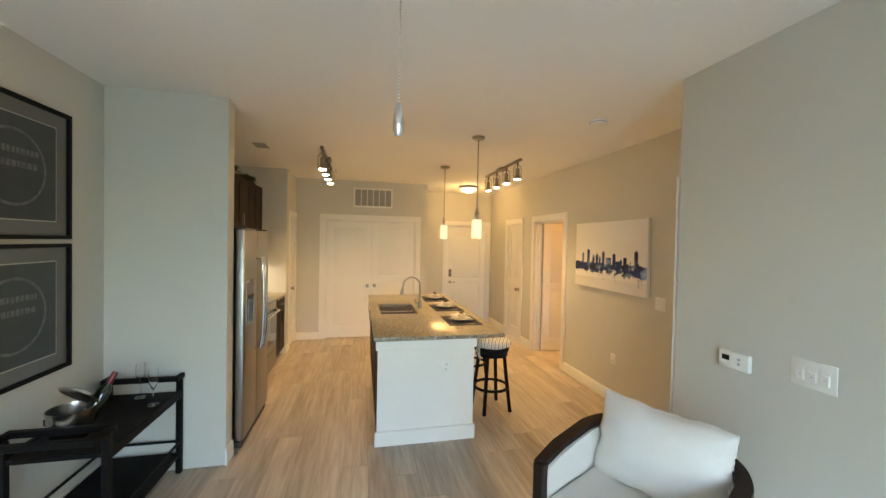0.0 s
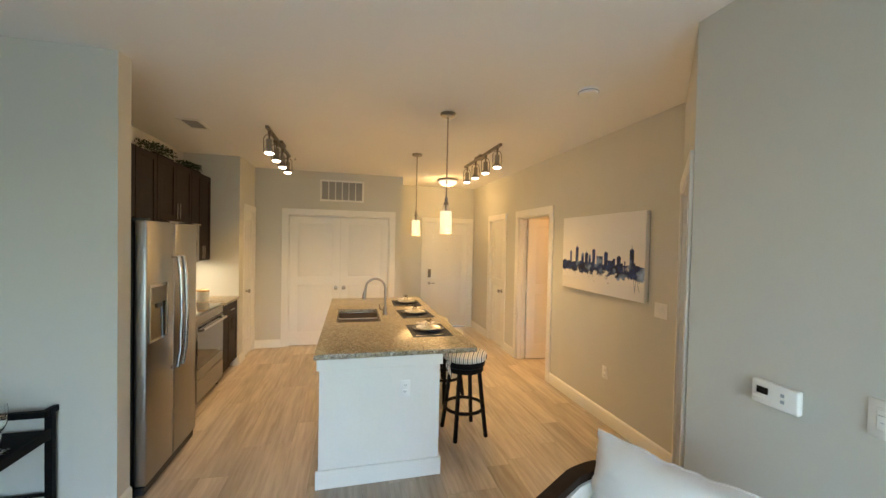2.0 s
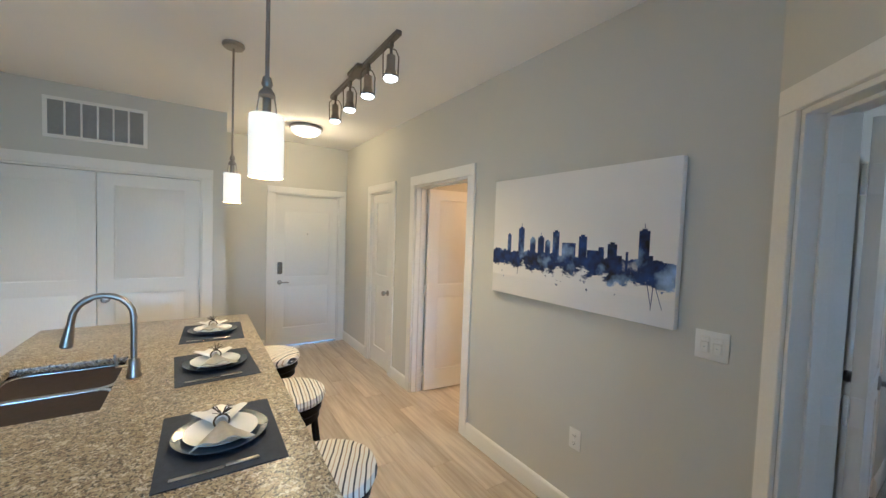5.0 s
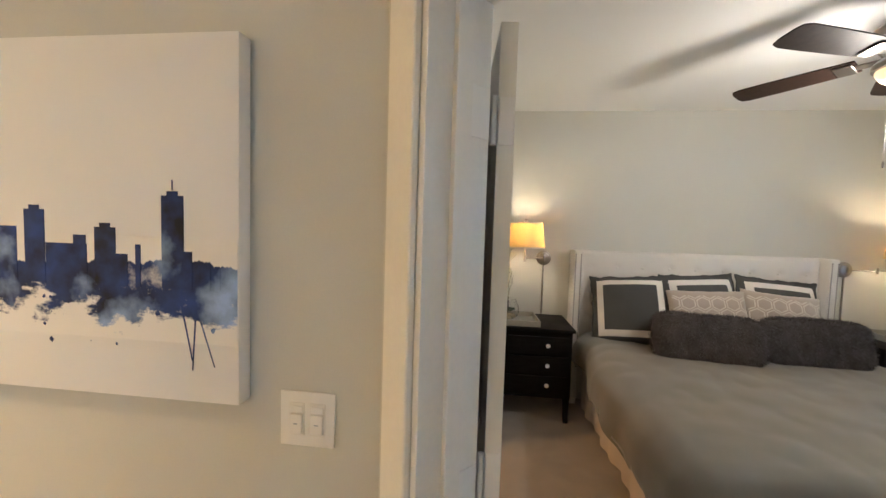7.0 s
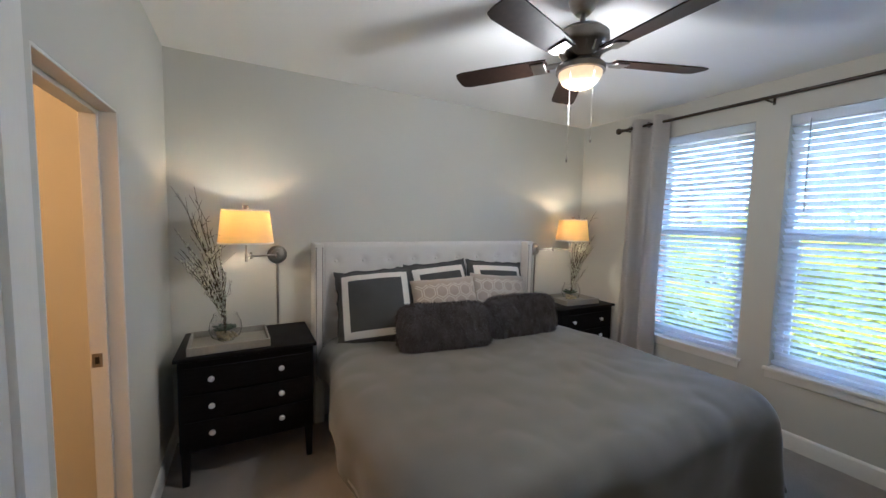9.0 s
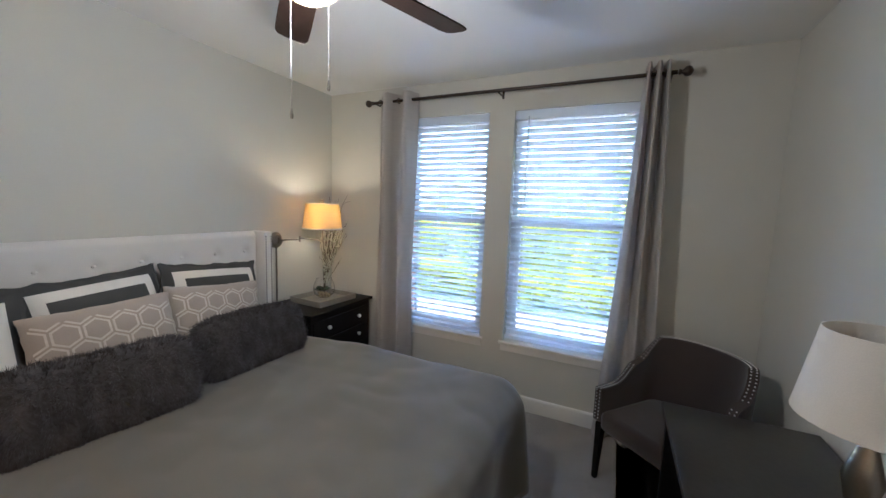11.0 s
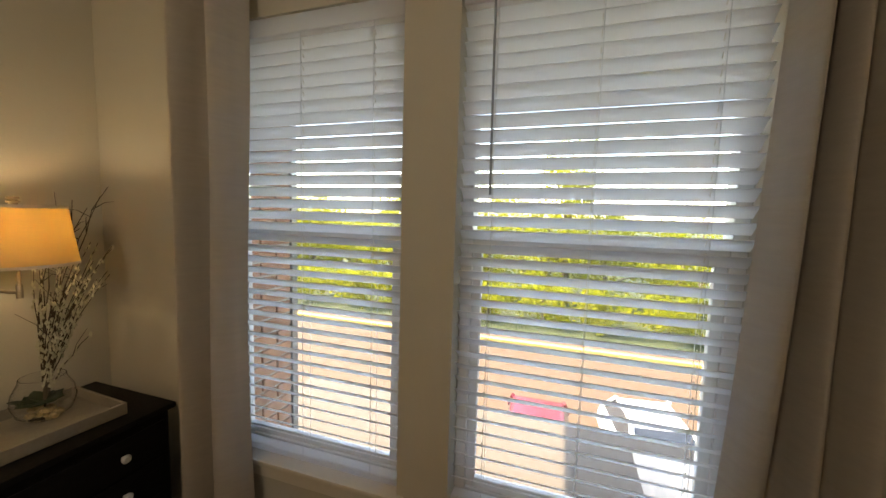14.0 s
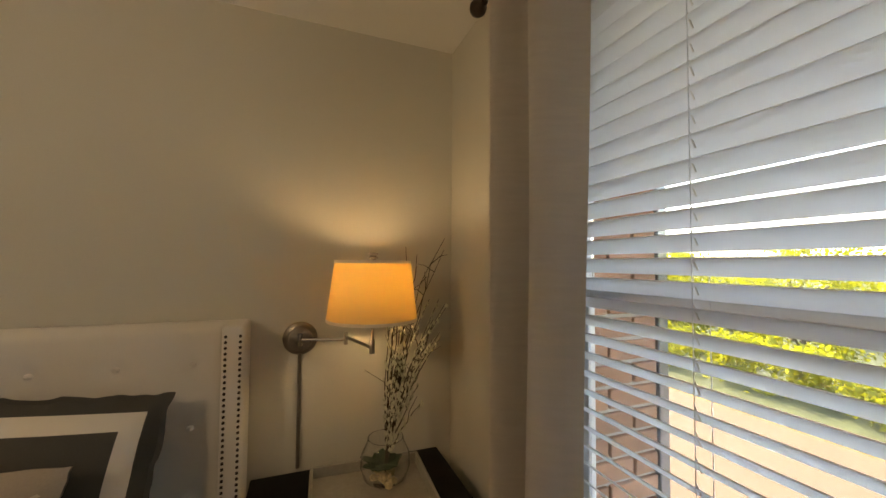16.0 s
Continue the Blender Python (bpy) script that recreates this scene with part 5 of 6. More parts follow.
def pillow_mesh(w, h, t, flange=0.0, n=26, seed=0, wave=0.0):
    bm = bmesh.new()
    for side in (1, -1):
        def fn(i, j):
            u, v = i * 2 - 1, j * 2 - 1
            k = 1 - 0.045 * (1 - abs(v) ** 2) * abs(u) ** 3
            l = 1 - 0.045 * (1 - abs(u) ** 2) * abs(v) ** 3
            iu, iv = min(1, abs(u) / (1 - flange)) * (1 if u > 0 else -1), min(1, abs(v) / (1 - flange)) * (1 if v > 0 else -1)
            z = pillow_height(iu, iv, t) + 0.004 + 0.006 * noise.noise(Vector((u * 3, v * 3, seed + side)))
            k, l = k + crimp(v, seed, wave) * abs(u) ** 4, l + crimp(u, seed + 3, wave) * abs(v) ** 4
            z += wave * 0.16 * max(abs(u), abs(v)) ** 3 * noise.noise(Vector((u * 9, v * 9, seed + side))) * (1 - max(abs(u), abs(v)) ** 12)
            return Vector((u * k * w / 2, v * l * h / 2, side * z))
        surface(fn, n, n, bm)
    bmesh.ops.remove_doubles(bm, verts=bm.verts[:], dist=0.0005)
    bmesh.ops.recalc_face_normals(bm, faces=bm.faces[:])
    return bm


def banded(w, h, inset, width):
    """Charcoal cotton with one white band set in from the edge."""
    mat = material("banded_sham", (0.062, 0.063, 0.062), 0.85, vary=0.1, fine=260, bump=0.06)
    nt = mat.node_tree
    tc = next(n for n in nt.nodes if n.type == "TEX_COORD")
    base = next(n for n in nt.nodes if n.type == "MIX").outputs["Result"]
    sep = nt.nodes.new("ShaderNodeSeparateXYZ")
    nt.links.new(tc.outputs["Object"], sep.inputs[0])

    def op(kind, a, b=None):
        n = nt.nodes.new("ShaderNodeMath")
        n.operation = kind
        for i, x in enumerate((a, b)):
            if x is not None:
                n.inputs[i].default_value = x if isinstance(x, float) else 0.0
                if not isinstance(x, float):
                    nt.links.new(x, n.inputs[i])
        return n.outputs[0]
    dx = op("SUBTRACT", w / 2, op("ABSOLUTE", sep.outputs[0]))
    dy = op("SUBTRACT", h / 2, op("ABSOLUTE", sep.outputs[1]))
    dist = op("MINIMUM", dx, dy)
    fac = op("MULTIPLY", op("GREATER_THAN", dist, inset), op("LESS_THAN", dist, inset + width))
    m = nt.nodes.new("ShaderNodeMix")
    m.data_type = "RGBA"
    m.inputs["B"].default_value = (0.72, 0.69, 0.64, 1)
    nt.links.new(fac, m.inputs["Factor"]), nt.links.new(base, m.inputs["A"])
    nt.links.new(m.outputs["Result"], principled(mat).inputs["Base Color"])
    return mat


EURO = banded(0.63, 0.61, 0.058, 0.05)


def lean(x, y, z, tilt, yaw, roll=0):
    """A pillow's pose: its face turns to the foot of the bed and leans back."""
    return pose(x, y, z, 0, 0, yaw) @ Matrix(((0, 0, -1, 0), (-1, 0, 0, 0), (0, 1, 0, 0), (0, 0, 0, 1))) @ pose(0, 0, 0, -tilt, 0, roll)


for k, (x, y, z, tilt, yaw, turn) in enumerate(((5.46, 1.63, 0.945, 26, -16, 5), (5.52, 1.035, 0.968, 16, 4, 3), (5.52, 0.435, 0.955, 16, -3, -4))):
    tagged(part("euro_pillow", pillow_mesh(0.63, 0.61, 0.115, 0.08, 40, k, 0.045), EURO, m=lean(x, y, z, tilt, yaw, turn)), "charcoal square pillow with a white border band", "pillow", "pillows on the bed")


def hex_lines(w, h, t):
    bm = bmesh.new()
    s = 0.060
    for i in range(-6, 7):
        for j in range(-5, 6):
            cx, cy = i * s * math.sqrt(3) + (j % 2) * s * math.sqrt(3) / 2, j * s * 1.5
            for k in range(6):
                a0, a1 = radians(30 + 60 * k), radians(90 + 60 * k)
                q = []
                for rr, a in ((0.76 * s, a0), (0.76 * s, a1), (0.92 * s, a1), (0.92 * s, a0)):
                    q.append((cx + rr * math.cos(a), cy + rr * math.sin(a)))
                if all(abs(x) < w / 2 * 0.95 and abs(y) < h / 2 * 0.93 for x, y in q):
                    bm.faces.new([bm.verts.new((x, y, pillow_height(2 * x / w, 2 * y / h, t) + 0.0095)) for x, y in q])
    return bm


for k, (x, y, yaw) in enumerate(((5.285, 1.105, -5), (5.30, 0.56, -3))):
    p = tagged(part("hexagon_pillow", pillow_mesh(0.57, 0.42, 0.08, seed=5 + k, wave=0.03), TAUPE, m=lean(x, y, 0.955, 20, yaw, (2, -5)[k])), "taupe pillow with a raised pale hexagon pattern", "pillow", "pillows on the bed")
    tagged(part("hexagon_embroidery", hex_lines(0.57, 0.42, 0.08), PIPING, p, "pale hexagon embroidery", angle=80), kind="stuff")


def fur_pillow(x, y, z, yaw, w, seed):
    r = random.Random(seed)
    bm = bmesh.new()

    def skin(a, s):
        e = (1 - abs(s) ** 9) ** 0.4
        c, q = math.cos(a), math.sin(a)
        box = (abs(c) ** 3.2 + abs(q) ** 3.2) ** (-1 / 3.2)
        lump = e * box * (1 + 0.06 * noise.noise(Vector((s * 3.5, c * 1.3, q * 1.3 + seed))))
        return Vector((0.098 * lump * c + 0.035 * lump * q, s * w / 2, 0.162 * lump * q))
    surface(lambda u, v: skin(2 * math.pi * u, (v * 2 - 1) * 0.999), 36, 30, bm, closed_u=True)
    p = tagged(part("fur_bolster", bm, FUR, m=pose(x, y, z, 0, 0, yaw)), "dark grey faux fur lumbar pillow", "pillow", "pillows on the bed")
    bm = bmesh.new()
    for _ in range(19000):
        a, s = r.uniform(0, 6.283), r.uniform(-0.985, 0.985)
        q = skin(a, s)
        nrm = Vector((math.cos(a), 2.2 * s ** 7, math.sin(a))).normalized()
        comb = noise.noise(Vector((s * 9, a * 1.5, seed)))
        lay = Vector((r.uniform(-0.4, 0.4), 1.3 * comb + r.uniform(-0.3, 0.3), r.uniform(-1.1, -0.1)))
        tip = q + (nrm + lay * 0.9).normalized() * r.uniform(0.014, 0.03)
        sd = nrm.cross(lay).normalized() * 0.0021
        bm.faces.new([bm.verts.new(c) for c in (q - sd - nrm * 0.003, q + sd - nrm * 0.003, tip)])
    tagged(part("fur_pile", bm, FUR, p), kind="stuff")


fur_pillow(5.05, 1.24, 0.836, -9, 0.73, 1), fur_pillow(5.09, 0.485, 0.838, -1, 0.70, 2)

# ---- nightstands ----


def nightstand(x0, y0, y1):
    L = y1 - y0
    n = thing("nightstand", "black three-drawer nightstand with crystal knobs", "nightstand", pose(x0, y0, 0), "bedside nightstands")
    part("top", boxes((-0.015, -0.012, 0.765, 0.545, L + 0.012, 0.79), bevel=0.004, seg=2), BLACKWOOD, n)
    part("case", boxes((0.012, 0.006, 0.20, 0.53, L - 0.006, 0.765), bevel=0.003), BLACKWOOD, n)
    for k in range(3):
        z = 0.232 + k * 0.166

        def bow(u, v, z=z):
            return Vector((0.010 - 0.010 * math.sin(math.pi * u) - 0.008 * math.sin(math.pi * v), 0.03 + u * (L - 0.06), z + v * 0.155))
        dr = part("drawer_front", surface(bow, 12, 6), BLACKWOOD, n)
        thicken(dr, 0.016, 1)
        for f in (0.27, 0.77):
            part("knob", lathe([(0, 0), (0.006, 0), (0.006, 0.012), (0.017, 0.018), (0.018, 0.026), (0.012, 0.033), (0, 0.034)], 12), CHINA, dr, "faceted crystal knob", pose(-0.008, L * f, z + 0.09, 0, -90, 0))
    for x in (0.03, 0.50):
        for y in (0.035, L - 0.035):
            s = -1 if x < 0.2 else 1
            part("leg", tube([(x, y, 0.24), (x - 0.004 * s, y, 0.17), (x - 0.002 * s, y, 0.10), (x + 0.006 * s, y, 0.05), (x + 0.022 * s, y, 0.0)], 0.034, 4, taper=0.72), BLACKWOOD, n)


nightstand(5.245, 2.135, 2.905), nightstand(5.235, -0.89, -0.125)


def tray(m, w, l):
    t = thing("rectangular_tray", "brushed silver-grey rectangular tray on the nightstand", "tray", m, "bedside trays")
    h, e = 0.05, 0.012
    part("base", boxes((-w / 2 + e, -l / 2 + e, 0.0, w / 2 - e, l / 2 - e, 0.008)), SILVERTRAY, t)
    part("rim", boxes((-w / 2, -l / 2, 0, -w / 2 + e, l / 2, h), (w / 2 - e, -l / 2, 0, w / 2, l / 2, h), (-w / 2 + e, -l / 2, 0, w / 2 - e, -l / 2 + e, h), (-w / 2 + e, l / 2 - e, 0, w / 2 - e, l / 2, h), bevel=0.002), SILVERTRAY, t)


tray(pose(5.446, 2.633, 0.791, 0, 0, 2), 0.37, 0.45), tray(pose(5.50, -0.545, 0.791, 0, 0, -3), 0.37, 0.44)


def willow(m, lean_to, seed):
    r = random.Random(seed)
    v = thing("willow_vase", "glass bowl with pussy willow branches, pebbles and succulents", "plant arrangement", m, "bedside arrangements")
    g = part("glass_bowl", lathe([(0, 0.0), (0.05, 0.002), (0.085, 0.03), (0.098, 0.075), (0.092, 0.12), (0.072, 0.16), (0.07, 0.175), (0.067, 0.175), (0.069, 0.16), (0.089, 0.12), (0.095, 0.075), (0.082, 0.032), (0.05, 0.006), (0, 0.005)], 32), GLASS, v, "clear round glass bowl")
    g.visible_shadow = False
    first = None
    bmp = bmesh.new()
    ball(bmp, (0, 0, 0), 0.016, 8, 0.75)
    for k in range(22):
        a, d = r.uniform(0, 6.28), r.uniform(0.01, 0.062)
        mm = pose(d * math.cos(a), d * math.sin(a), r.uniform(0.016, 0.04), r.uniform(0, 60), r.uniform(0, 60), 0)
        if first is None:
            first = part("pebble", bmp, STONE, v, m=mm)
        else:
            again(first, mm)
    bm = bmesh.new()
    for k in range(14):
        a = k * 2.4
        d = Vector((math.cos(a), math.sin(a), 0.25 + 0.05 * (k % 3)))
        s = Vector((-math.sin(a), math.cos(a), 0))
        o = Vector((0.012, 0.01, 0.055 + 0.001 * k))
        L = 0.062 + 0.025 * r.random()
        q = [o, o + d * L * 0.4 + s * 0.02, o + d * L * 0.8 + s * 0.017, o + d * L, o + d * L * 0.8 - s * 0.017, o + d * L * 0.4 - s * 0.02]
        bm.faces.new([bm.verts.new(c) for c in q])
    thicken(part("succulent", bm, LEAF, v, "dark green succulent rosette"), 0.004)
    bt, bc = bmesh.new(), bmesh.new()
    for k in range(34):
        top = Vector(lean_to) * r.uniform(0.45, 1.0) + Vector((r.uniform(-0.10, 0.10), r.uniform(-0.12, 0.12), 0))
        pts, n = [], 7
        for i in range(n + 1):
            f = i / n
            c = Vector((0.0, 0.0, 0.04)) * (1 - f) + Vector((top.x * f ** 1.7, top.y * f ** 1.7, top.z * f))
            pts.append(c + Vector((r.uniform(-1, 1), r.uniform(-1, 1), 0)) * 0.010 * f)
        tube(pts, 0.0034, 5, bt, taper=0.4)
        for i in range(2, n):
            for q in range(5):
                f = r.random()
                c = pts[i] * (1 - f) + pts[i + 1] * f
                if r.random() < 0.72:
                    ball(bc, c + Vector((r.uniform(-1, 1), r.uniform(-1, 1), 0)) * 0.006, 0.0066, 4, 1.8)
        if k % 3 == 0:
            b = pts[5]
            tube([b, b + Vector((r.uniform(-0.06, 0.06), r.uniform(-0.06, 0.06), 0.05)), b + Vector((r.uniform(-0.12, 0.12), r.uniform(-0.12, 0.12), 0.12))], 0.0018, 4, bt, taper=0.5)
    for k in range(6):
        top = Vector(lean_to) * r.uniform(1.05, 1.3) + Vector((r.uniform(-0.10, 0.10), r.uniform(-0.12, 0.12), 0))
        pts = [Vector((top.x * (i / 9) ** 1.6, top.y * (i / 9) ** 1.6, 0.04 + top.z * i / 9)) + Vector((math.sin(i * 1.9 + k), math.cos(i * 2.3 + k), 0)) * 0.011 * i / 9 for i in range(10)]
        tube(pts, 0.0032, 5, bt, taper=0.4)
        for q in (6, 7, 8):
            w = Vector((r.uniform(-0.07, 0.07), r.uniform(-0.07, 0.07), r.uniform(0.02, 0.09)))
            tube([pts[q], pts[q] + w * 0.6 + Vector((0, 0, 0.01)), pts[q] + w], 0.002, 4, bt, taper=0.5)
    tagged(part("branches", bt, TWIG, v), kind="stuff")
    tagged(part("catkins", bc, CATKIN, v, "silver pussy willow catkins"), kind="stuff")


willow(pose(5.50, 2.66, 0.800), (-0.03, 0.17, 0.74), 3), willow(pose(5.56, -0.61, 0.800), (-0.02, -0.12, 0.72), 9)


def sconce(y, sgn, reach):
    """Swing-arm wall lamp; sgn: the side to which the arm reaches."""
    s = thing("swing_arm_sconce", "brushed nickel swing-arm wall lamp with a lit cream shade", "wall lamp", pose(EAST_BED, y, 1.335), "bedside wall lamps")
    part("backplate", lathe([(0, 0), (0.068, 0), (0.07, 0.006), (0.062, 0.014), (0.052, 0.018), (0.05, 0.026), (0.02, 0.034), (0, 0.035)], 32), NICKEL, s, m=pose(0, 0, 0, 0, -90, 0))
    part("arm_pivot", lathe([(0, -0.025), (0.009, -0.025), (0.009, 0.025), (0, 0.025)], 12), NICKEL, s, m=pose(-0.045, 0, 0))
    ex, ey, cx, cy = -0.10, sgn * 0.18, -0.295, sgn * reach
    part("arm", tube([(-0.045, 0, 0), (ex, ey, 0.0)], 0.006, 8), NICKEL, s)
    part("elbow", lathe([(0, -0.02), (0.009, -0.02), (0.009, 0.03), (0, 0.03)], 12), NICKEL, s, m=pose(ex, ey, 0))
    part("fore_arm", tube([(ex, ey, 0.012), (cx, cy, 0.0)], 0.006, 8), NICKEL, s)
    part("stem", lathe([(0, -0.02), (0.010, -0.02), (0.010, 0.03), (0.006, 0.035), (0.006, 0.32), (0.012, 0.325), (0.012, 0.35), (0.004, 0.355), (0, 0.355)], 12), NICKEL, s, m=pose(cx, cy, 0))
    part("shade", lathe([(0.168, 0.108), (0.170, 0.110), (0.143, 0.330), (0.140, 0.330), (0.167, 0.110)], 40), SHADE, s, "glowing cream fabric drum shade", pose(cx, cy, 0))
    bm = bmesh.new()
    for k in range(3):
        a = 2 * math.pi * k / 3
        tube([(0, 0, 0.322), (0.141 * math.cos(a), 0.141 * math.sin(a), 0.327)], 0.0018, 4, bm)
    part("shade_spider", bm, NICKEL, s, m=pose(cx, cy, 0))
    for r, z in ((0.1425, 0.328), (0.1690, 0.112)):
        part("shade_trim", lathe([(r - 0.001, z - 0.006), (r + 0.0015, z - 0.006), (r + 0.0015, z + 0.005), (r - 0.001, z + 0.005), (r - 0.001, z - 0.006)], 40), LINEN, s, "pale bias trim", pose(cx, cy, 0))
    part("finial", lathe([(0, 0.340), (0.018, 0.340), (0.020, 0.345), (0.010, 0.350), (0.018, 0.355), (0.016, 0.362), (0, 0.364)], 16), NICKEL, s, m=pose(cx, cy, 0))
    part("bulb", ball(bmesh.new(), (0, 0, 0.20), 0.026, 12, 1.25), LIT_DOME, s, m=pose(cx, cy, 0))
    part("cord_cover", tube([(-0.012, 0, -0.065), (-0.012, 0, -0.54)], 0.0075, 8), NICKEL, s, "nickel cord cover")
    lamp("sconce_bulb", "POINT", pose(EAST_BED + cx, y + cy, 1.335 + 0.255), 0.40, (1.0, 0.76, 0.45), 0.03)


sconce(2.32, 1, 0.21), sconce(-0.288, -1, 0.255)

# ---- ceiling fans ----


def ceiling_fan(x, y, turn, lit, label):
    f = thing("ceiling_fan", label, "ceiling fan", pose(x, y, H))
    part("canopy", lathe([(0, 0), (0.068, 0), (0.07, -0.02), (0.06, -0.055), (0.035, -0.085), (0.0, -0.087)], 28), NICKEL, f)
    part("downrod", tube([(0, 0, -0.08), (0, 0, -0.155)], 0.013, 12), NICKEL, f)
    part("motor", lathe([(0, -0.145), (0.03, -0.148), (0.10, -0.165), (0.127, -0.19), (0.13, -0.225), (0.12, -0.245), (0.10, -0.255), (0.085, -0.285), (0.07, -0.30), (0, -0.30)], 36), NICKEL, f)
    part("switch_housing", lathe([(0.0, -0.295), (0.06, -0.295), (0.07, -0.31), (0.105, -0.325), (0.118, -0.34), (0.116, -0.362), (0.1, -0.366), (0, -0.366)], 36), NICKEL, f)
    part("light_bowl", lathe([(0.104, -0.358), (0.102, -0.38), (0.086, -0.408), (0.055, -0.428), (0, -0.436)], 36), FAN_BOWL if lit else CHINA, f, "frosted glass light bowl")
    for k in range(5):
        a = turn + 72 * k
        mm = pose(0, 0, -0.31, 0, 0, a)
        ir = part("blade_iron", boxes((0.055, -0.02, -0.004, 0.17, 0.02, 0.006), (0.17, -0.045, -0.006, 0.24, 0.045, 0.0), bevel=0.003), NICKEL, f, "", mm @ pose(0, 0, 0, 11, 0, 0))
        bm = bmesh.new()
        outline = [(0.16, -0.055), (0.30, -0.064), (0.50, -0.07), (0.62, -0.071), (0.655, -0.06), (0.665, -0.03), (0.665, 0.03), (0.655, 0.06), (0.62, 0.071), (0.50, 0.07), (0.30, 0.064), (0.16, 0.055)]
        lo, hi = [[bm.verts.new((px, py, z)) for px, py in outline] for z in (0.0, 0.007)]
        bm.faces.new(hi), bm.faces.new(lo[::-1])
        for i in range(len(outline)):
            j = (i + 1) % len(outline)
            bm.faces.new((lo[i], lo[j], hi[j], hi[i]))
        part("blade", bm, ESPRESSO, f, "dark walnut fan blade", mm @ pose(0, 0, 0.004, 11, 0, 0))
    bm = bmesh.new()
    for k in range(15):
        a = radians(24 * k)
        tube([(0.108 * math.cos(a), 0.108 * math.sin(a), -0.25), (0.088 * math.cos(a), 0.088 * math.sin(a), -0.287)], 0.006, 5, bm)
    part("motor_ribs", bm, NICKEL, f)
    return f


def pull_chain(f, x, y, length, top=-0.36):
    """A beaded chain with a drop-shaped fob."""
    bm = bmesh.new()
    z = top
    while z > top - length:
        ball(bm, (x, y, z), 0.0013, 6, 1.0)
        z -= 0.0031
    c = part("pull_chain", bm, SATIN, f, "beaded steel pull chain")
    part("fob", lathe([(0, 0), (0.002, -0.0006), (0.0042, -0.01), (0.0054, -0.02), (0.005, -0.027), (0.003, -0.031), (0, -0.031)], 16), SATIN, c, "satin metal drop fob", pose(x, y, z))


fan = ceiling_fan(4.05, 1.06, 34, True, "nickel ceiling fan with dark blades and a lit bowl")
pull_chain(fan, -0.03, 0.098, 0.42), pull_chain(fan, -0.108, 0.03, 0.33)
lamp("fan_bulb", "POINT", pose(4.10, 1.015, H - 0.525), 1.5, (1.0, 0.84, 0.64), 0.075)
fan2 = ceiling_fan(0.245, 0.634, 18, False, "nickel ceiling fan with dark blades over the living room")
pull_chain(fan2, 0.0, 0.118, 0.53, -0.365)

# ---- curtains ----
rod = thing("curtain_rod", "dark bronze curtain rod with ball finials over the windows", "curtain rod", pose(0, -0.86, 2.575))
part("rod", tube([(2.87, 0, 0), (5.205, 0, 0)], 0.0125, 12), BRONZE, rod)
for x, s in ((2.865, -1), (5.21, 1)):
    part("finial", lathe([(0, 0), (0.014, 0), (0.018, 0.008), (0.010, 0.015), (0.012, 0.022), (0.028, 0.036), (0.032, 0.052), (0.026, 0.068), (0.008, 0.08), (0, 0.08)], 20), BRONZE, rod, m=pose(x, 0, 0, 0, 90 * s, 0))
for x in (2.90, 4.04, 5.17):
    part("bracket", boxes((x - 0.008, -0.124, -0.03, x + 0.008, -0.118, 0.03), (x - 0.006, -0.118, -0.02, x + 0.006, 0.0, -0.012), (x - 0.006, -0.016, -0.02, x + 0.006, 0.016, -0.0126), bevel=0.001), BRONZE, rod)


def curtain(xt0, xt1, xb0, xb1, folds, label, phase):
    def fn(u, v):
        z = 0.02 + v * 2.62
        f = v ** 0.8
        x = (xb0 * (1 - f) + xt0 * f) * (1 - u) + (xb1 * (1 - f) + xt1 * f) * u
        amp = 0.068 * (0.8 + 0.2 * v)
        w = math.sin(u * folds * 2 * math.pi + phase + 0.25 * math.sin(v * 5 + u * 9))
        y = -0.86 + amp * (abs(w) ** 0.8 * (1 if w > 0 else -1)) + 0.012 * (1 - v) * math.sin(u * 17 + v * 6)
        return Vector((x + 0.008 * math.sin(v * 7 + u * 5) * (1 - v), y, z))
    c = thing("curtain", label, "curtain", pose(0, 0, 0), "bedroom curtains")
    thicken(part("panel", surface(fn, 130, 26), CURTAIN, c, angle=80), 0.003)
    for k in range(int(folds * 2)):
        u = (k + 0.25) / (folds * 2)
        x = xt0 * (1 - u) + xt1 * u
        part("grommet", tube([(x, -0.86 + 0.022 * math.cos(a), 2.575 + 0.022 * math.sin(a)) for a in [2 * math.pi * q / 16 for q in range(16)]], 0.004, 6, closed=True), BRONZE, c)


curtain(5.155, 4.775, 5.19, 4.785, 2.0, "greige grommet curtain gathered beside the window", 4.0)
curtain(3.05, 2.915, 3.19, 2.78, 2.5, "greige grommet curtain hanging beside the corner", -0.9)

# ---- desk, chair and desk lamp by the west wall ----
dk = thing("writing_desk", "dark espresso writing desk against the wall", "desk", pose(0, 0, 0))
part("top", boxes((2.27, -0.085, 0.725, 2.86, 1.22, 0.755), bevel=0.003, seg=2), DESKTOP, dk)
part("side_panel", boxes((2.29, -0.07, 0.0, 2.84, -0.035, 0.725), bevel=0.002), BLACKWOOD, dk)
part("side_panel", boxes((2.29, 1.17, 0.0, 2.84, 1.205, 0.725), bevel=0.002), BLACKWOOD, dk)
part("modesty_panel", boxes((2.29, -0.035, 0.35, 2.31, 1.17, 0.725)), BLACKWOOD, dk)
tl = thing("table_lamp", "table lamp with a cream drum shade on the desk", "table lamp", pose(2.447, 0.580, 0.756))
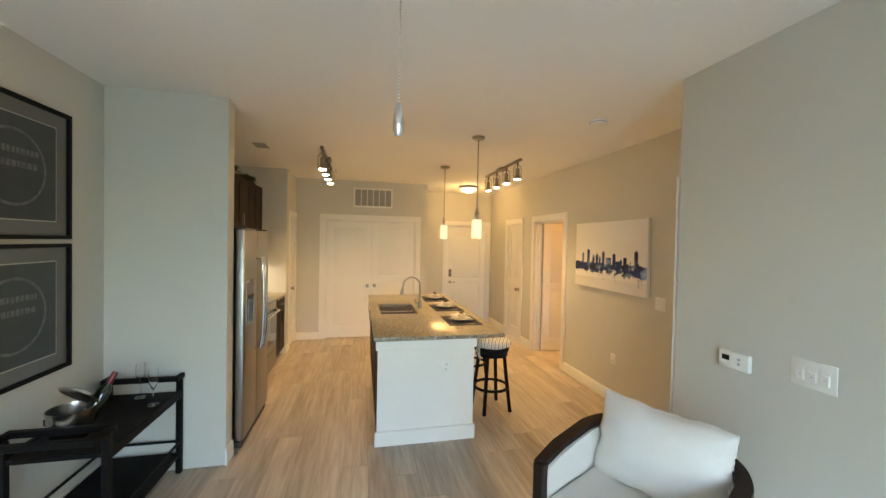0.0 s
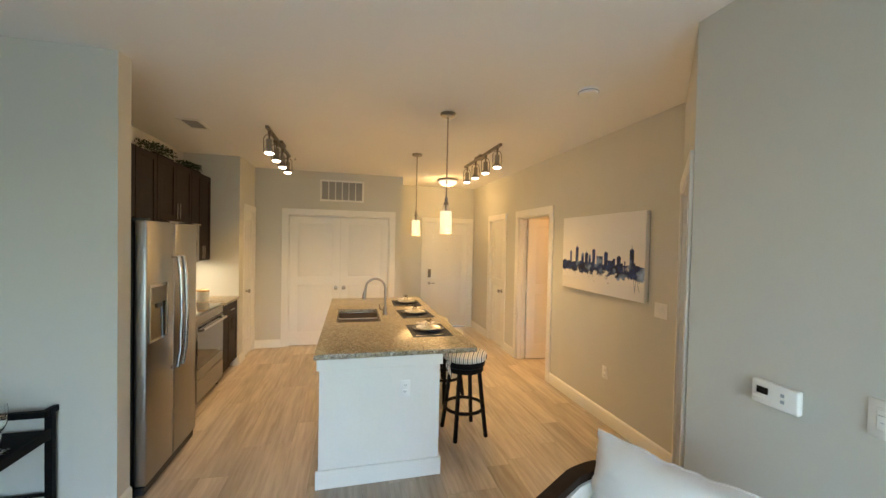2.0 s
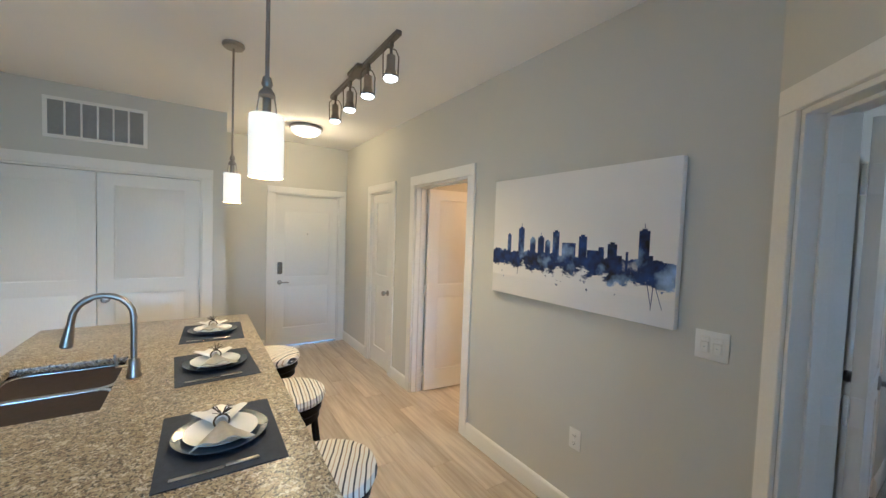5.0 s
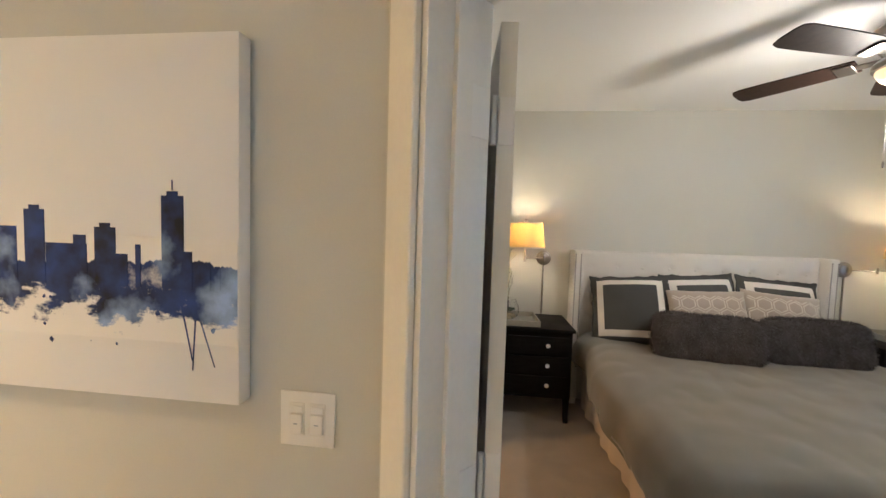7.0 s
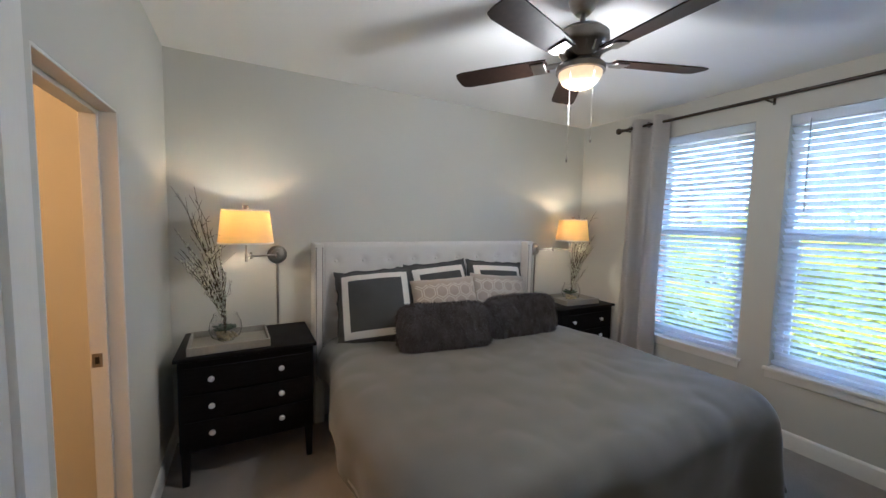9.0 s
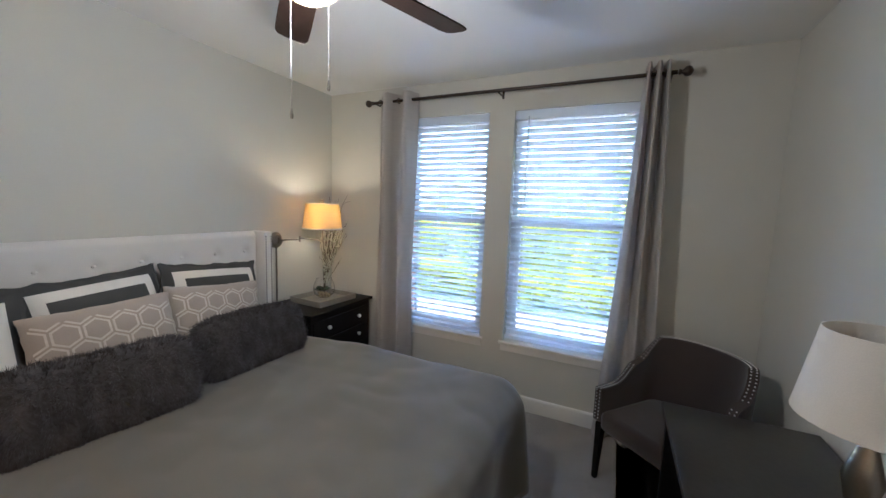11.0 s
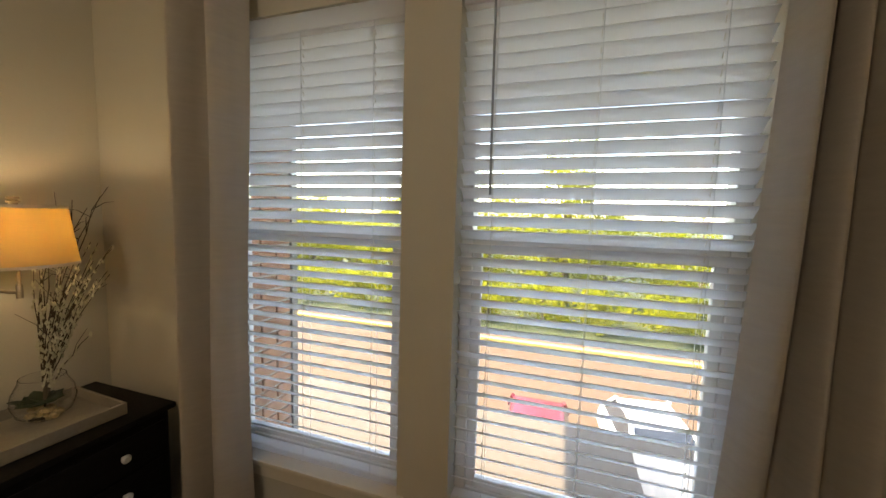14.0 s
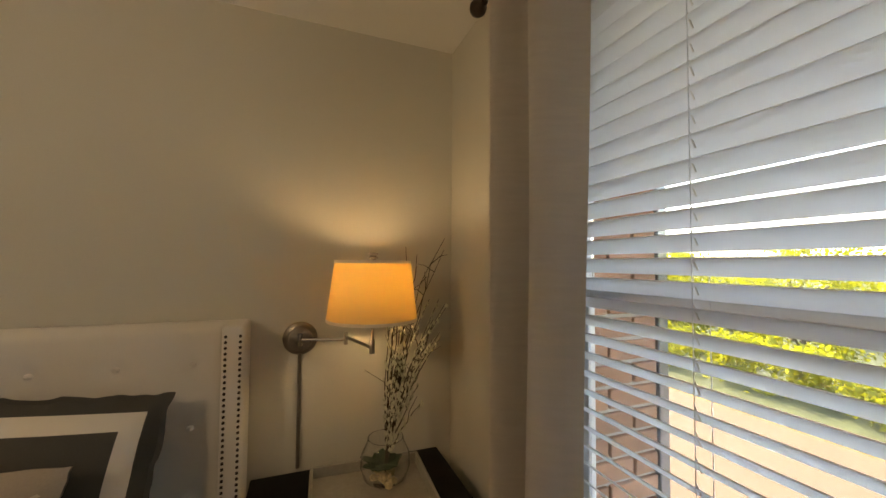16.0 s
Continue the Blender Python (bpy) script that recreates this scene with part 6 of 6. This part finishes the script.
part("base", lathe([(0, 0), (0.07, 0), (0.07, 0.012), (0.02, 0.03), (0.03, 0.12), (0.045, 0.2), (0.02, 0.3), (0.008, 0.32), (0.008, 0.5), (0, 0.5)], 24), NICKEL, tl)
part("shade", lathe([(0.17, 0.36), (0.172, 0.362), (0.13, 0.62), (0.127, 0.62), (0.169, 0.362)], 36), LINEN, tl)
ch = thing("desk_chair", "dark brown upholstered chair with nailhead trim", "chair", pose(2.744, -0.463, 0, 0, 0, 50))


def chair_line(u):
    """Plan of the arms and back from one arm tip to the other, with the height of its top."""
    s = (u - 0.5) * 2
    a = abs(s)
    if a < 0.62:
        th = s / 0.62 * math.pi / 2
        x, y = -0.26 * math.cos(th) ** 0.7 + 0.0, 0.295 * math.sin(th)
    else:
        x, y = (a - 0.62) / 0.38 * 0.29, 0.295 * (1 if s > 0 else -1)
    k = max(0.0, (a - 0.42) / 0.58)
    return Vector((x, y, 0.88 - 0.27 * math.sin(min(1, k * 1.35) * math.pi / 2) ** 1.3 - 0.02 * s * s))


def chair_back(u, v):
    p = chair_line(u)
    return Vector((p.x - 0.05 * v * (p.x < 0), p.y, 0.38 + v * (p.z - 0.38)))


thicken(part("backrest", surface(chair_back, 70, 12), BROWNCLOTH, ch, "curved brown upholstered back and arms", angle=80), 0.05)
part("seat", boxes((-0.22, -0.272, 0.33, 0.30, 0.272, 0.46), bevel=0.04, seg=3), BROWNCLOTH, ch)
bm = bmesh.new()
for k in range(110):
    u = k / 109
    p = chair_back(u, 1.0)
    for d in (0.012, -0.012):
        o = Vector((p.x, p.y, 0)).normalized() * d
        ball(bm, (p.x + o.x, p.y + o.y, p.z + 0.001), 0.0046, 6, 0.8)
for y in (-0.295, 0.295):
    for k in range(9):
        for d in (0.012, -0.012):
            ball(bm, (0.291, y + d, 0.40 + 0.022 * k), 0.0046, 6, 0.8)
tagged(part("nailhead_trim", bm, NAIL, ch, "silver nailhead trim"), kind="stuff")
for x, y in ((0.27, 0.275), (0.27, -0.275), (-0.22, 0.20), (-0.22, -0.20)):
    part("leg", tube([(x, y, 0.37), (x * 1.04, y * 1.02, 0.0)], 0.030, 4, taper=0.6), BLACKWOOD, ch)

# ---- living room ----
cart = thing("bar_cart", "black wooden bar cart with raised tray handles", "bar cart", pose(-1.50, 2.58, 0))
CW, CL = 0.47, 0.81
for x in (0.0, CW - 0.035):
    for y in (0.0, CL - 0.035):
        part("post", boxes((x, y, 0.0, x + 0.035, y + 0.035, 0.68), bevel=0.003), BLACKWOOD, cart)
for y0 in (-0.10, CL - 0.075):
    part("handle_tray", boxes((0, y0, 0.68, CW, y0 + 0.03, 0.715), (0, y0 + 0.145, 0.68, CW, y0 + 0.175, 0.715), (0, y0 + 0.03, 0.68, 0.03, y0 + 0.145, 0.715), (CW - 0.03, y0 + 0.03, 0.68, CW, y0 + 0.145, 0.715), bevel=0.003), BLACKWOOD, cart)
part("top_shelf", boxes((0.012, 0.012, 0.565, CW - 0.012, CL - 0.012, 0.59), bevel=0.002), BLACKWOOD, cart)
for x0 in (0, CW - 0.02):
    part("shelf_rail", boxes((x0, 0.035, 0.55, x0 + 0.02, CL - 0.035, 0.605), bevel=0.002), BLACKWOOD, cart)
part("lower_shelf", boxes((0.012, 0.012, 0.12, CW - 0.012, CL - 0.012, 0.145), bevel=0.002), BLACKWOOD, cart)
part("lower_rail", boxes((CW - 0.02, 0.035, 0.22, CW - 0.005, CL - 0.035, 0.235), (0.005, 0.035, 0.22, 0.02, CL - 0.035, 0.235), (0.035, CL - 0.02, 0.22, CW - 0.035, CL - 0.005, 0.235), bevel=0.002), BLACKWOOD, cart)


def flute(x, y):
    g = tagged(part("champagne_flute", lathe([(0, 0), (0.032, 0.001), (0.033, 0.003), (0.006, 0.008), (0.0035, 0.02), (0.0035, 0.095), (0.008, 0.105), (0.022, 0.14), (0.027, 0.18), (0.025, 0.235), (0.0235, 0.235), (0.0255, 0.18), (0.0205, 0.141), (0.006, 0.112), (0, 0.11)], 24), GLASS, m=pose(x, y, 0.5905)), "clear champagne flute on the bar cart", "champagne flute", "flutes on the bar cart")
    g.visible_shadow = False


flute(-1.255, 3.30), flute(-1.11, 3.16)
bk = thing("ice_bucket", "polished steel ice bucket with its lid tipped open", "ice bucket", pose(-1.33, 2.80, 0.5905))
part("bucket", lathe([(0, 0), (0.075, 0), (0.085, 0.01), (0.10, 0.13), (0.105, 0.16), (0.101, 0.16), (0.096, 0.13), (0.08, 0.015), (0, 0.012)], 32), SATIN, bk)
part("lid", lathe([(0, 0.03), (0.04, 0.028), (0.085, 0.012), (0.10, 0.0), (0.098, -0.002), (0.08, 0.008), (0, 0.026)], 32), SATIN, bk, m=pose(0.02, 0.02, 0.215, -42, 22, 0))
part("handle", tube([(-0.104, 0, 0.12), (-0.125, 0, 0.10), (-0.125, 0, 0.07), (-0.10, 0, 0.06)], 0.005, 6), SATIN, bk)
wb = thing("wine_bottle", "dark wine bottle with a red capsule in the bucket", "wine bottle", pose(-1.31, 2.85, 0.615, -16, 22, 0))
part("glass", lathe([(0, 0), (0.036, 0), (0.038, 0.01), (0.038, 0.19), (0.03, 0.215), (0.015, 0.245), (0.0145, 0.30), (0, 0.30)], 24), BOTTLE, wb)
part("capsule", lathe([(0.0150, 0.245), (0.0155, 0.25), (0.0155, 0.312), (0.0, 0.314)], 20), WINE, wb, "dark red foil capsule")
for z, k in ((1.673, 0), (0.907, 1)):
    f = thing("framed_print", "black framed dark chalkboard print with a grey mat", "framed print", pose(W_LIVING + 0.002, 2.335, z, 0, 0, 90), "framed prints on the living room wall")
    S = 0.74
    part("frame", boxes((0, -0.03, 0, S, 0, 0.022), (0, -0.03, S - 0.022, S, 0, S), (0, -0.03, 0.022, 0.022, 0, S - 0.022), (S - 0.022, -0.03, 0.022, S, 0, S - 0.022), bevel=0.002), BLACKWOOD, f)
    part("mat_board", boxes((0.022, -0.012, 0.022, S - 0.022, -0.004, S - 0.022)), MATBOARD, f)
    part("fillet", boxes((0.098, -0.0145, 0.098, S - 0.098, -0.012, S - 0.098)), SILVERLEAF, f)
    pr = part("print", boxes((0.104, -0.016, 0.104, S - 0.104, -0.0145, S - 0.104)), DARKPRINT, f, "dark green-black chalk print")
    bm = bmesh.new()
    n = 40
    for i in range(n):
        a0, a1 = 2 * math.pi * i / n, 2 * math.pi * (i + 1) / n
        r0, r1 = 0.185, 0.20
        bm.faces.new([bm.verts.new((0.37 + r * math.cos(a), -0.0168, 0.37 + r * math.sin(a))) for r, a in ((r0, a0), (r1, a0), (r1, a1), (r0, a1))])
    rr = random.Random(k)
    for z0 in (0.44, 0.37):
        x = 0.24
        while x < 0.50:
            w = rr.uniform(0.012, 0.028)
            add_box(bm, x, -0.0172, z0, x + w, -0.0165, z0 + 0.032)
            x += w + 0.008
    tagged(part("chalk_marks", bm, CHALK, pr), kind="stuff")

arm = thing("barrel_armchair", "cream barrel armchair with a dark curved wooden frame", "armchair", pose(1.60, 1.93, 0, 0, 0, 206.5))


def rail_path(z, r, lo=-118, hi=118, n=40, sx=1.0):
    pts = []
    for k in range(n + 1):
        a = radians(lo + (hi - lo) * k / n)
        drop = 0.05 * max(0, abs(lo + (hi - lo) * k / n) - 60) / 58
        pts.append((-r * math.cos(a) * sx, r * math.sin(a), z - drop))
    return pts


path = [(0.36, -0.36, 0.60), (0.20, -0.365, 0.64)] + rail_path(0.685, 0.37, -80, 80) + [(0.20, 0.365, 0.64), (0.36, 0.36, 0.60)]
bm = bmesh.new()
prev = None
for i, p in enumerate(path):
    c = Vector(p)
    o = Vector((c.x, c.y, 0)).normalized() * 0.032
    ring = [bm.verts.new(c + q) for q in (-o + Vector((0, 0, -0.02)), o + Vector((0, 0, -0.02)), o + Vector((0, 0, 0.014)), -o + Vector((0, 0, 0.014)))]
    if prev:
        for k in range(4):
            bm.faces.new((prev[k], prev[(k + 1) % 4], ring[(k + 1) % 4], ring[k]))
    else:
        bm.faces.new(ring[::-1])
    prev = ring
bm.faces.new(prev)
part("top_rail", bm, ESPRESSO, arm, "dark curved wooden top rail")
for y in (-0.36, 0.36):
    part("front_post", boxes((0.335, y - 0.03, 0.0, 0.385, y + 0.03, 0.60), bevel=0.005), ESPRESSO, arm)
for y in (-0.24, 0.24):
    part("back_leg", boxes((-0.27, y - 0.025, 0, -0.22, y + 0.025, 0.25), bevel=0.004), ESPRESSO, arm)


def shell(u, v):
    i = u * (len(path) - 1)
    k = min(int(i), len(path) - 2)
    p = Vector(path[k]).lerp(Vector(path[k + 1]), i - k)
    return Vector((p.x * 0.955, p.y * 0.955, 0.20 + v * (p.z - 0.225)))


thicken(part("upholstered_shell", surface(shell, 60, 6), LINEN, arm, "cream upholstered shell", angle=80), 0.045)
part("seat_base", boxes((-0.30, -0.33, 0.20, 0.335, 0.33, 0.32), bevel=0.03, seg=2), LINEN, arm)
part("seat_cushion", boxes((-0.28, -0.325, 0.32, 0.37, 0.325, 0.445), bevel=0.035, seg=4), LINEN, arm, "cream piped seat cushion")
cush = tagged(part("back_cushion", pillow_mesh(0.64, 0.44, 0.12, 0, 40, 12, 0.06), LINEN, m=pose(1.60, 1.93, 0, 0, 0, 206.5) @ pose(-0.14, 0, 0.635) @ Matrix(((0, 0, 1, 0), (1, 0, 0, 0), (0, 1, 0, 0), (0, 0, 0, 1))) @ pose(0, 0, 0, -14, 0, 0)), "plump cream linen back cushion with piped edges", "cushion")

def rim_points(w, h, n=128):
    pts = []
    for k in range(4 * n // 4):
        f = k / (n // 4)
        e, t = int(f), (f % 1) * 2 - 1
        u, v = ((t, -1), (1, t), (-t, 1), (-1, -t))[e]
        kx = 1 - 0.045 * (1 - abs(v) ** 2) * abs(u) ** 3
        ky = 1 - 0.045 * (1 - abs(u) ** 2) * abs(v) ** 3
        kx, ky = kx + crimp(v, 12, 0.06) * abs(u) ** 4, ky + crimp(u, 15, 0.06) * abs(v) ** 4
        pts.append((u * kx * w / 2, v * ky * h / 2, 0.004 * math.sin(k * 1.7)))
    return pts


part("piping", tube(rim_points(0.64, 0.44), 0.0055, 6, closed=True), LINEN, cush)

# ---- outside ----
GROUND = -4.4
ASPHALT = material("sunlit_paving", (0.085, 0.051, 0.026), 0.9, vary=0.12, scale=0.6, fine=14, bump=0.1)
GRASS = material("lawn", (0.034, 0.044, 0.011), 0.95, vary=0.4, scale=1.5, fine=30, bump=0.3)
KERB = material("yellow_kerb", (0.60, 0.40, 0.10), 0.8, vary=0.15)
FOLIAGE = material("sunlit_foliage", (0.19, 0.19, 0.016), 0.7, vary=0.5, scale=0.8, fine=7)
lets_light_through(FOLIAGE, (0.36, 0.37, 0.02), 0.4)
BARK = material("bark", (0.11, 0.08, 0.055), 0.9, vary=0.3)
BRICK = material("orange_brick", (0.36, 0.20, 0.125), 0.9, vary=0.25, scale=2, fine=25, per_object=0.16)
MORTAR = material("pale_mortar", (0.45, 0.42, 0.38), 0.95)
REDPAINT = material("red_car_paint", (0.15, 0.008, 0.011), 0.35, vary=0.04, coat=0.15)
WHITEPAINT = material("white_car_paint", (0.75, 0.75, 0.75), 0.25, vary=0.02, coat=0.8)
CARGLASS = material("tinted_car_glass", (0.030, 0.034, 0.040), 0.22, vary=0.05)
GREYPAINT = material("grey_car_paint", (0.16, 0.17, 0.18), 0.3, vary=0.05, coat=0.8)
tagged(part("ground", boxes((-600, -600, GROUND - 0.5, 600, 600, GROUND - 0.02)), GRASS), "lawn reaching to the horizon", "lawn", kind="structure")
tagged(part("parking_lot", boxes((-40, -17.4, GROUND - 0.1, 45, -1.6, GROUND)), ASPHALT), "pale sunlit parking lot paving", "parking lot", kind="structure")
tagged(part("kerb", boxes((-40, -17.7, GROUND - 0.1, 45, -17.4, GROUND + 0.14), bevel=0.02), KERB), "yellow painted concrete kerb", "kerb", kind="structure")

MULCH = material("bark_mulch", (0.10, 0.06, 0.035), 0.95, vary=0.4, scale=3, fine=40, bump=0.4)
tagged(part("mulch_bed", boxes((-40, -19.0, GROUND - 0.1, 45, -17.72, GROUND + 0.06), bevel=0.02), MULCH), "brown bark mulch strip behind the kerb", "mulch", kind="structure")


def car(m, paint, label, cab):
    c = thing("parked_car", label, "car", m, "parked cars")
    L, W = 4.5, 1.78

    def hull(u, v):
        x = -L / 2 + u * L
        e = (1 - abs(2 * u - 1) ** 6) ** 0.4
        a = math.pi * v
        hood = 0.84 + 0.10 * math.sin(math.pi * u)
        return Vector((x, W / 2 * math.cos(a) * (0.82 + 0.18 * e) * (1 if abs(math.cos(a)) < 0.999 else 1), 0.25 + (hood - 0.25) * max(0, math.sin(a)) ** 0.42 * (0.75 + 0.25 * e)))
    b = bmesh.new()
    surface(hull, 30, 20, b)
    part("body", b, paint, c, angle=60)
    part("underbody", boxes((-L / 2 + 0.05, -W / 2 + 0.05, 0.2, L / 2 - 0.05, W / 2 - 0.05, 0.5), bevel=0.05), BLACKPLASTIC, c)
    x0, x1 = cab

    def roof(z, f, i):
        return [(x0 + f * 0.55, -W / 2 + i, z), (x1 - f * 0.9, -W / 2 + i, z), (x1 - f * 0.9, W / 2 - i, z), (x0 + f * 0.55, W / 2 - i, z)]
    bm = bmesh.new()
    lo, hi = [[bm.verts.new(p) for p in roof(*q)] for q in ((0.88, 0.0, 0.10), (1.40, 1.0, 0.26))]
    for k in range(4):
        bm.faces.new((lo[k], lo[(k + 1) % 4], hi[(k + 1) % 4], hi[k]))
    part("windscreen_band", bm, CARGLASS, c, "grey tinted car windows")
    bm = bmesh.new()
    a, b2 = [[bm.verts.new(p) for p in roof(*q)] for q in ((1.385, 0.96, 0.25), (1.45, 1.2, 0.34))]
    for k in range(4):
        bm.faces.new((a[k], a[(k + 1) % 4], b2[(k + 1) % 4], b2[k]))
    bm.faces.new(b2)
    bmesh.ops.bevel(bm, geom=bm.edges[:], offset=0.03, segments=2, affect="EDGES", profile=0.5)
    part("roof", bm, paint, c)
    bm = bmesh.new()
    for s in (-1, 1):
        for xa, xb in ((x0 + 0.02, x0 + 0.56), (x1 - 0.02, x1 - 0.91)):
            tube([(xa, s * (W / 2 - 0.10), 0.88), (xb, s * (W / 2 - 0.25), 1.41)], 0.055, 6, bm)
    part("pillars", bm, paint, c)
    for x in (-1.35, 1.35):
        for s in (-1, 1):
            w = part("wheel", lathe([(0.2, -0.1), (0.30, -0.1), (0.32, -0.07), (0.32, 0.07), (0.30, 0.1), (0.2, 0.1), (0.2, -0.1)], 24), BLACKPLASTIC, c, m=pose(x, s * (W / 2 - 0.12), 0.32, 90, 0, 0))
            part("rim", lathe([(0, 0.06), (0.19, 0.07), (0.2, 0.09), (0.2, -0.09), (0, -0.05)], 20), SATIN, w)
    for s in (-1, 1):
        part("door_mirror", boxes((x1 - 0.75, s * (W / 2 - 0.04), 0.92, x1 - 0.55, s * (W / 2 + 0.14), 1.05), bevel=0.03, seg=2), paint, c)
        part("headlight", boxes((L / 2 - 0.32, s * 0.55 - 0.15, 0.62, L / 2 - 0.10, s * 0.55 + 0.15, 0.74), bevel=0.03), CHINA, c)


car(pose(3.95, -8.15, GROUND, 0, 0, 91), REDPAINT, "red parked hatchback in the sunlit lot", (-1.7, 1.2))
car(pose(1.25, -9.2, GROUND, 0, 0, 97), WHITEPAINT, "white parked car with a dark windscreen", (-1.6, 1.2))
car(pose(6.9, -8.6, GROUND, 0, 0, 88), GREYPAINT, "grey parked car in the shade of the building", (-1.6, 1.2))

# brick pier beside the window and the outer face of the house
pier = thing("brick_pier", "orange brick pier with a grey corner board outside the window", "brick pier", pose(5.08, -1.15, -0.6))
part("core", boxes((0.012, -0.345, 0, 0.70, -0.002, 4.2)), MORTAR, pier, "pale mortar core")
part("corner_board", boxes((-0.008, -0.395, 0, 0.10, -0.346, 4.2), bevel=0.004), GREYPAINT, pier, "grey corner board")
rb = random.Random(4)
first = None
for row in range(52):
    for y0, y1 in (((-0.34, -0.235), (-0.225, -0.01)) if row % 2 else ((-0.34, -0.125), (-0.115, -0.01))):
        key = round(y1 - y0, 3)
        mm = pose(-rb.uniform(0, 0.004), y0, 0.008 + row * 0.08)
        if first is None:
            first = {}
        if key not in first:
            first[key] = part("brick", boxes((0, 0, 0, 0.03, key, 0.066), bevel=0.004), BRICK, pier, m=mm)
        else:
            again(first[key], mm)
tagged(part("facade", boxes((2.25, -1.16, GROUND, 5.95, -1.15, SILL_Z - 0.002), (2.25, -1.16, HEAD_Z + 0.002, 5.95, -1.15, 6.5), (2.25, -1.16, SILL_Z - 0.002, WIN_B[0], -1.15, HEAD_Z + 0.002), (WIN_B[1], -1.16, SILL_Z - 0.002, WIN_A[0], -1.15, HEAD_Z + 0.002), (WIN_A[1], -1.16, SILL_Z - 0.002, 5.95, -1.15, HEAD_Z + 0.002), (5.95, -1.16, GROUND, 14, -1.15, 6.5)), MORTAR), "outer wall of the apartment house", "wall", kind="structure")


def tree(x, y, z, h, spread, n, seed):
    r = random.Random(seed)
    t = thing("tree", "leafy sunlit green tree beyond the parking lot", "tree", pose(x, y, z), "trees beyond the parking lot")
    bm = tube([(0, 0, 0), (0.05, 0.1, h * 0.3), (0.1, 0.0, h * 0.65)], 0.05 * h ** 0.7, 8, taper=0.5)
    limbs = []
    for k in range(8):
        a, b = r.uniform(0, 6.28), r.uniform(0.3, 0.95)
        p = Vector((0.05, 0.05, h * r.uniform(0.15, 0.5)))
        q = p + Vector((math.cos(a) * spread * b, math.sin(a) * spread * b, h * r.uniform(0.1, 0.42)))
        tube([p, (p + q) / 2 + Vector((0, 0, 0.2)), q], 0.018 * h ** 0.7, 5, bm, taper=0.4)
        limbs.append(q)
    part("trunk", bm, BARK, t)
    limbs += [Vector((r.uniform(-0.6, 0.6) * spread, r.uniform(-0.6, 0.6) * spread, h * r.uniform(0.12, 0.98))) for _ in range(22)]
    vs, fs = [], []
    for _ in range(n):
        c = r.choice(limbs)
        d = Vector((r.gauss(0, 1), r.gauss(0, 1), r.gauss(0, 0.8))) * spread * 0.17
        p = c + d
        p.z = max(0.1, p.z)
        u = Vector((r.gauss(0, 1), r.gauss(0, 1), r.gauss(0, 1))).normalized()
        w = u.orthogonal().normalized()
        s = r.uniform(0.08, 0.17)
        i = len(vs)
        vs += [p - u * s, p + w * s * 0.55, p + u * s, p - w * s * 0.55]
        fs.append((i, i + 1, i + 2, i + 3))
    me = bpy.data.meshes.new("crown")
    me.from_pydata(vs, [], fs)
    me.materials.append(FOLIAGE)
    o = new("crown", me)
    o.parent = t


rt = random.Random(11)
for k in range(17):
    tree(-26 + k * 3.8 + rt.uniform(-0.9, 0.9), -25.0 - rt.uniform(0, 4.2), GROUND, rt.uniform(5.5, 7.9), rt.uniform(2.7, 3.5), 3800, k)
for k in range(10):
    tree(-30 + k * 7.3 + rt.uniform(-1, 1), -36.5 - rt.uniform(0, 5), GROUND, rt.uniform(7.0, 9.7), 4.4, 2800, 40 + k)
for k in range(13):
    tree(-18 + k * 3.2, -21.5, GROUND, rt.uniform(1.9, 2.5), 1.8, 1700, 80 + k)
tree(3.3, -27.5, GROUND, 11.9, 3.0, 4400, 120), tree(10.8, -30.5, GROUND, 10.7, 3.4, 3800, 121)

# ---- floor boards, laid last ----
board_mesh = {}
boards = tagged(part("floor_boards", boxes((-1.5, -2.55, -0.011, 2.1, -2.5, -0.001)), PLANK), "grey-brown oak plank flooring", "floor", kind="structure")
rp = random.Random(21)
PWID, PLEN = 0.182, 1.22
x = -1.535
while x < 2.9:
    y = -2.6 - rp.uniform(0, PLEN)
    w = min(PWID, 2.9 - x + 0.05)
    while y < 7.85:
        y0, y1 = max(y, -2.6), min(y + PLEN, 7.85)
        if y1 - y0 > 0.05:
            key = (round(y1 - y0, 2))
            if key not in board_mesh:
                bm = boxes((0.0006, 0.0008, -0.011, PWID - 0.0006, key - 0.0008, 0.0), bevel=0.0008)
                board_mesh[key] = part("board", bm, PLANK, boards, m=pose(x, y0, 0))
            else:
                again(board_mesh[key], pose(x, y0, 0), boards)
        y += PLEN
    x += PWID
bm = boxes((2.905, 4.5, -0.011, 5.3, 7.8, -0.0015))
part("hall_closet_boards", bm, PLANK, boards)
lamp("bath_bulb", "POINT", pose(4.2, 4.5, 2.3), 2.4, (1.0, 0.47, 0.135), 0.12)
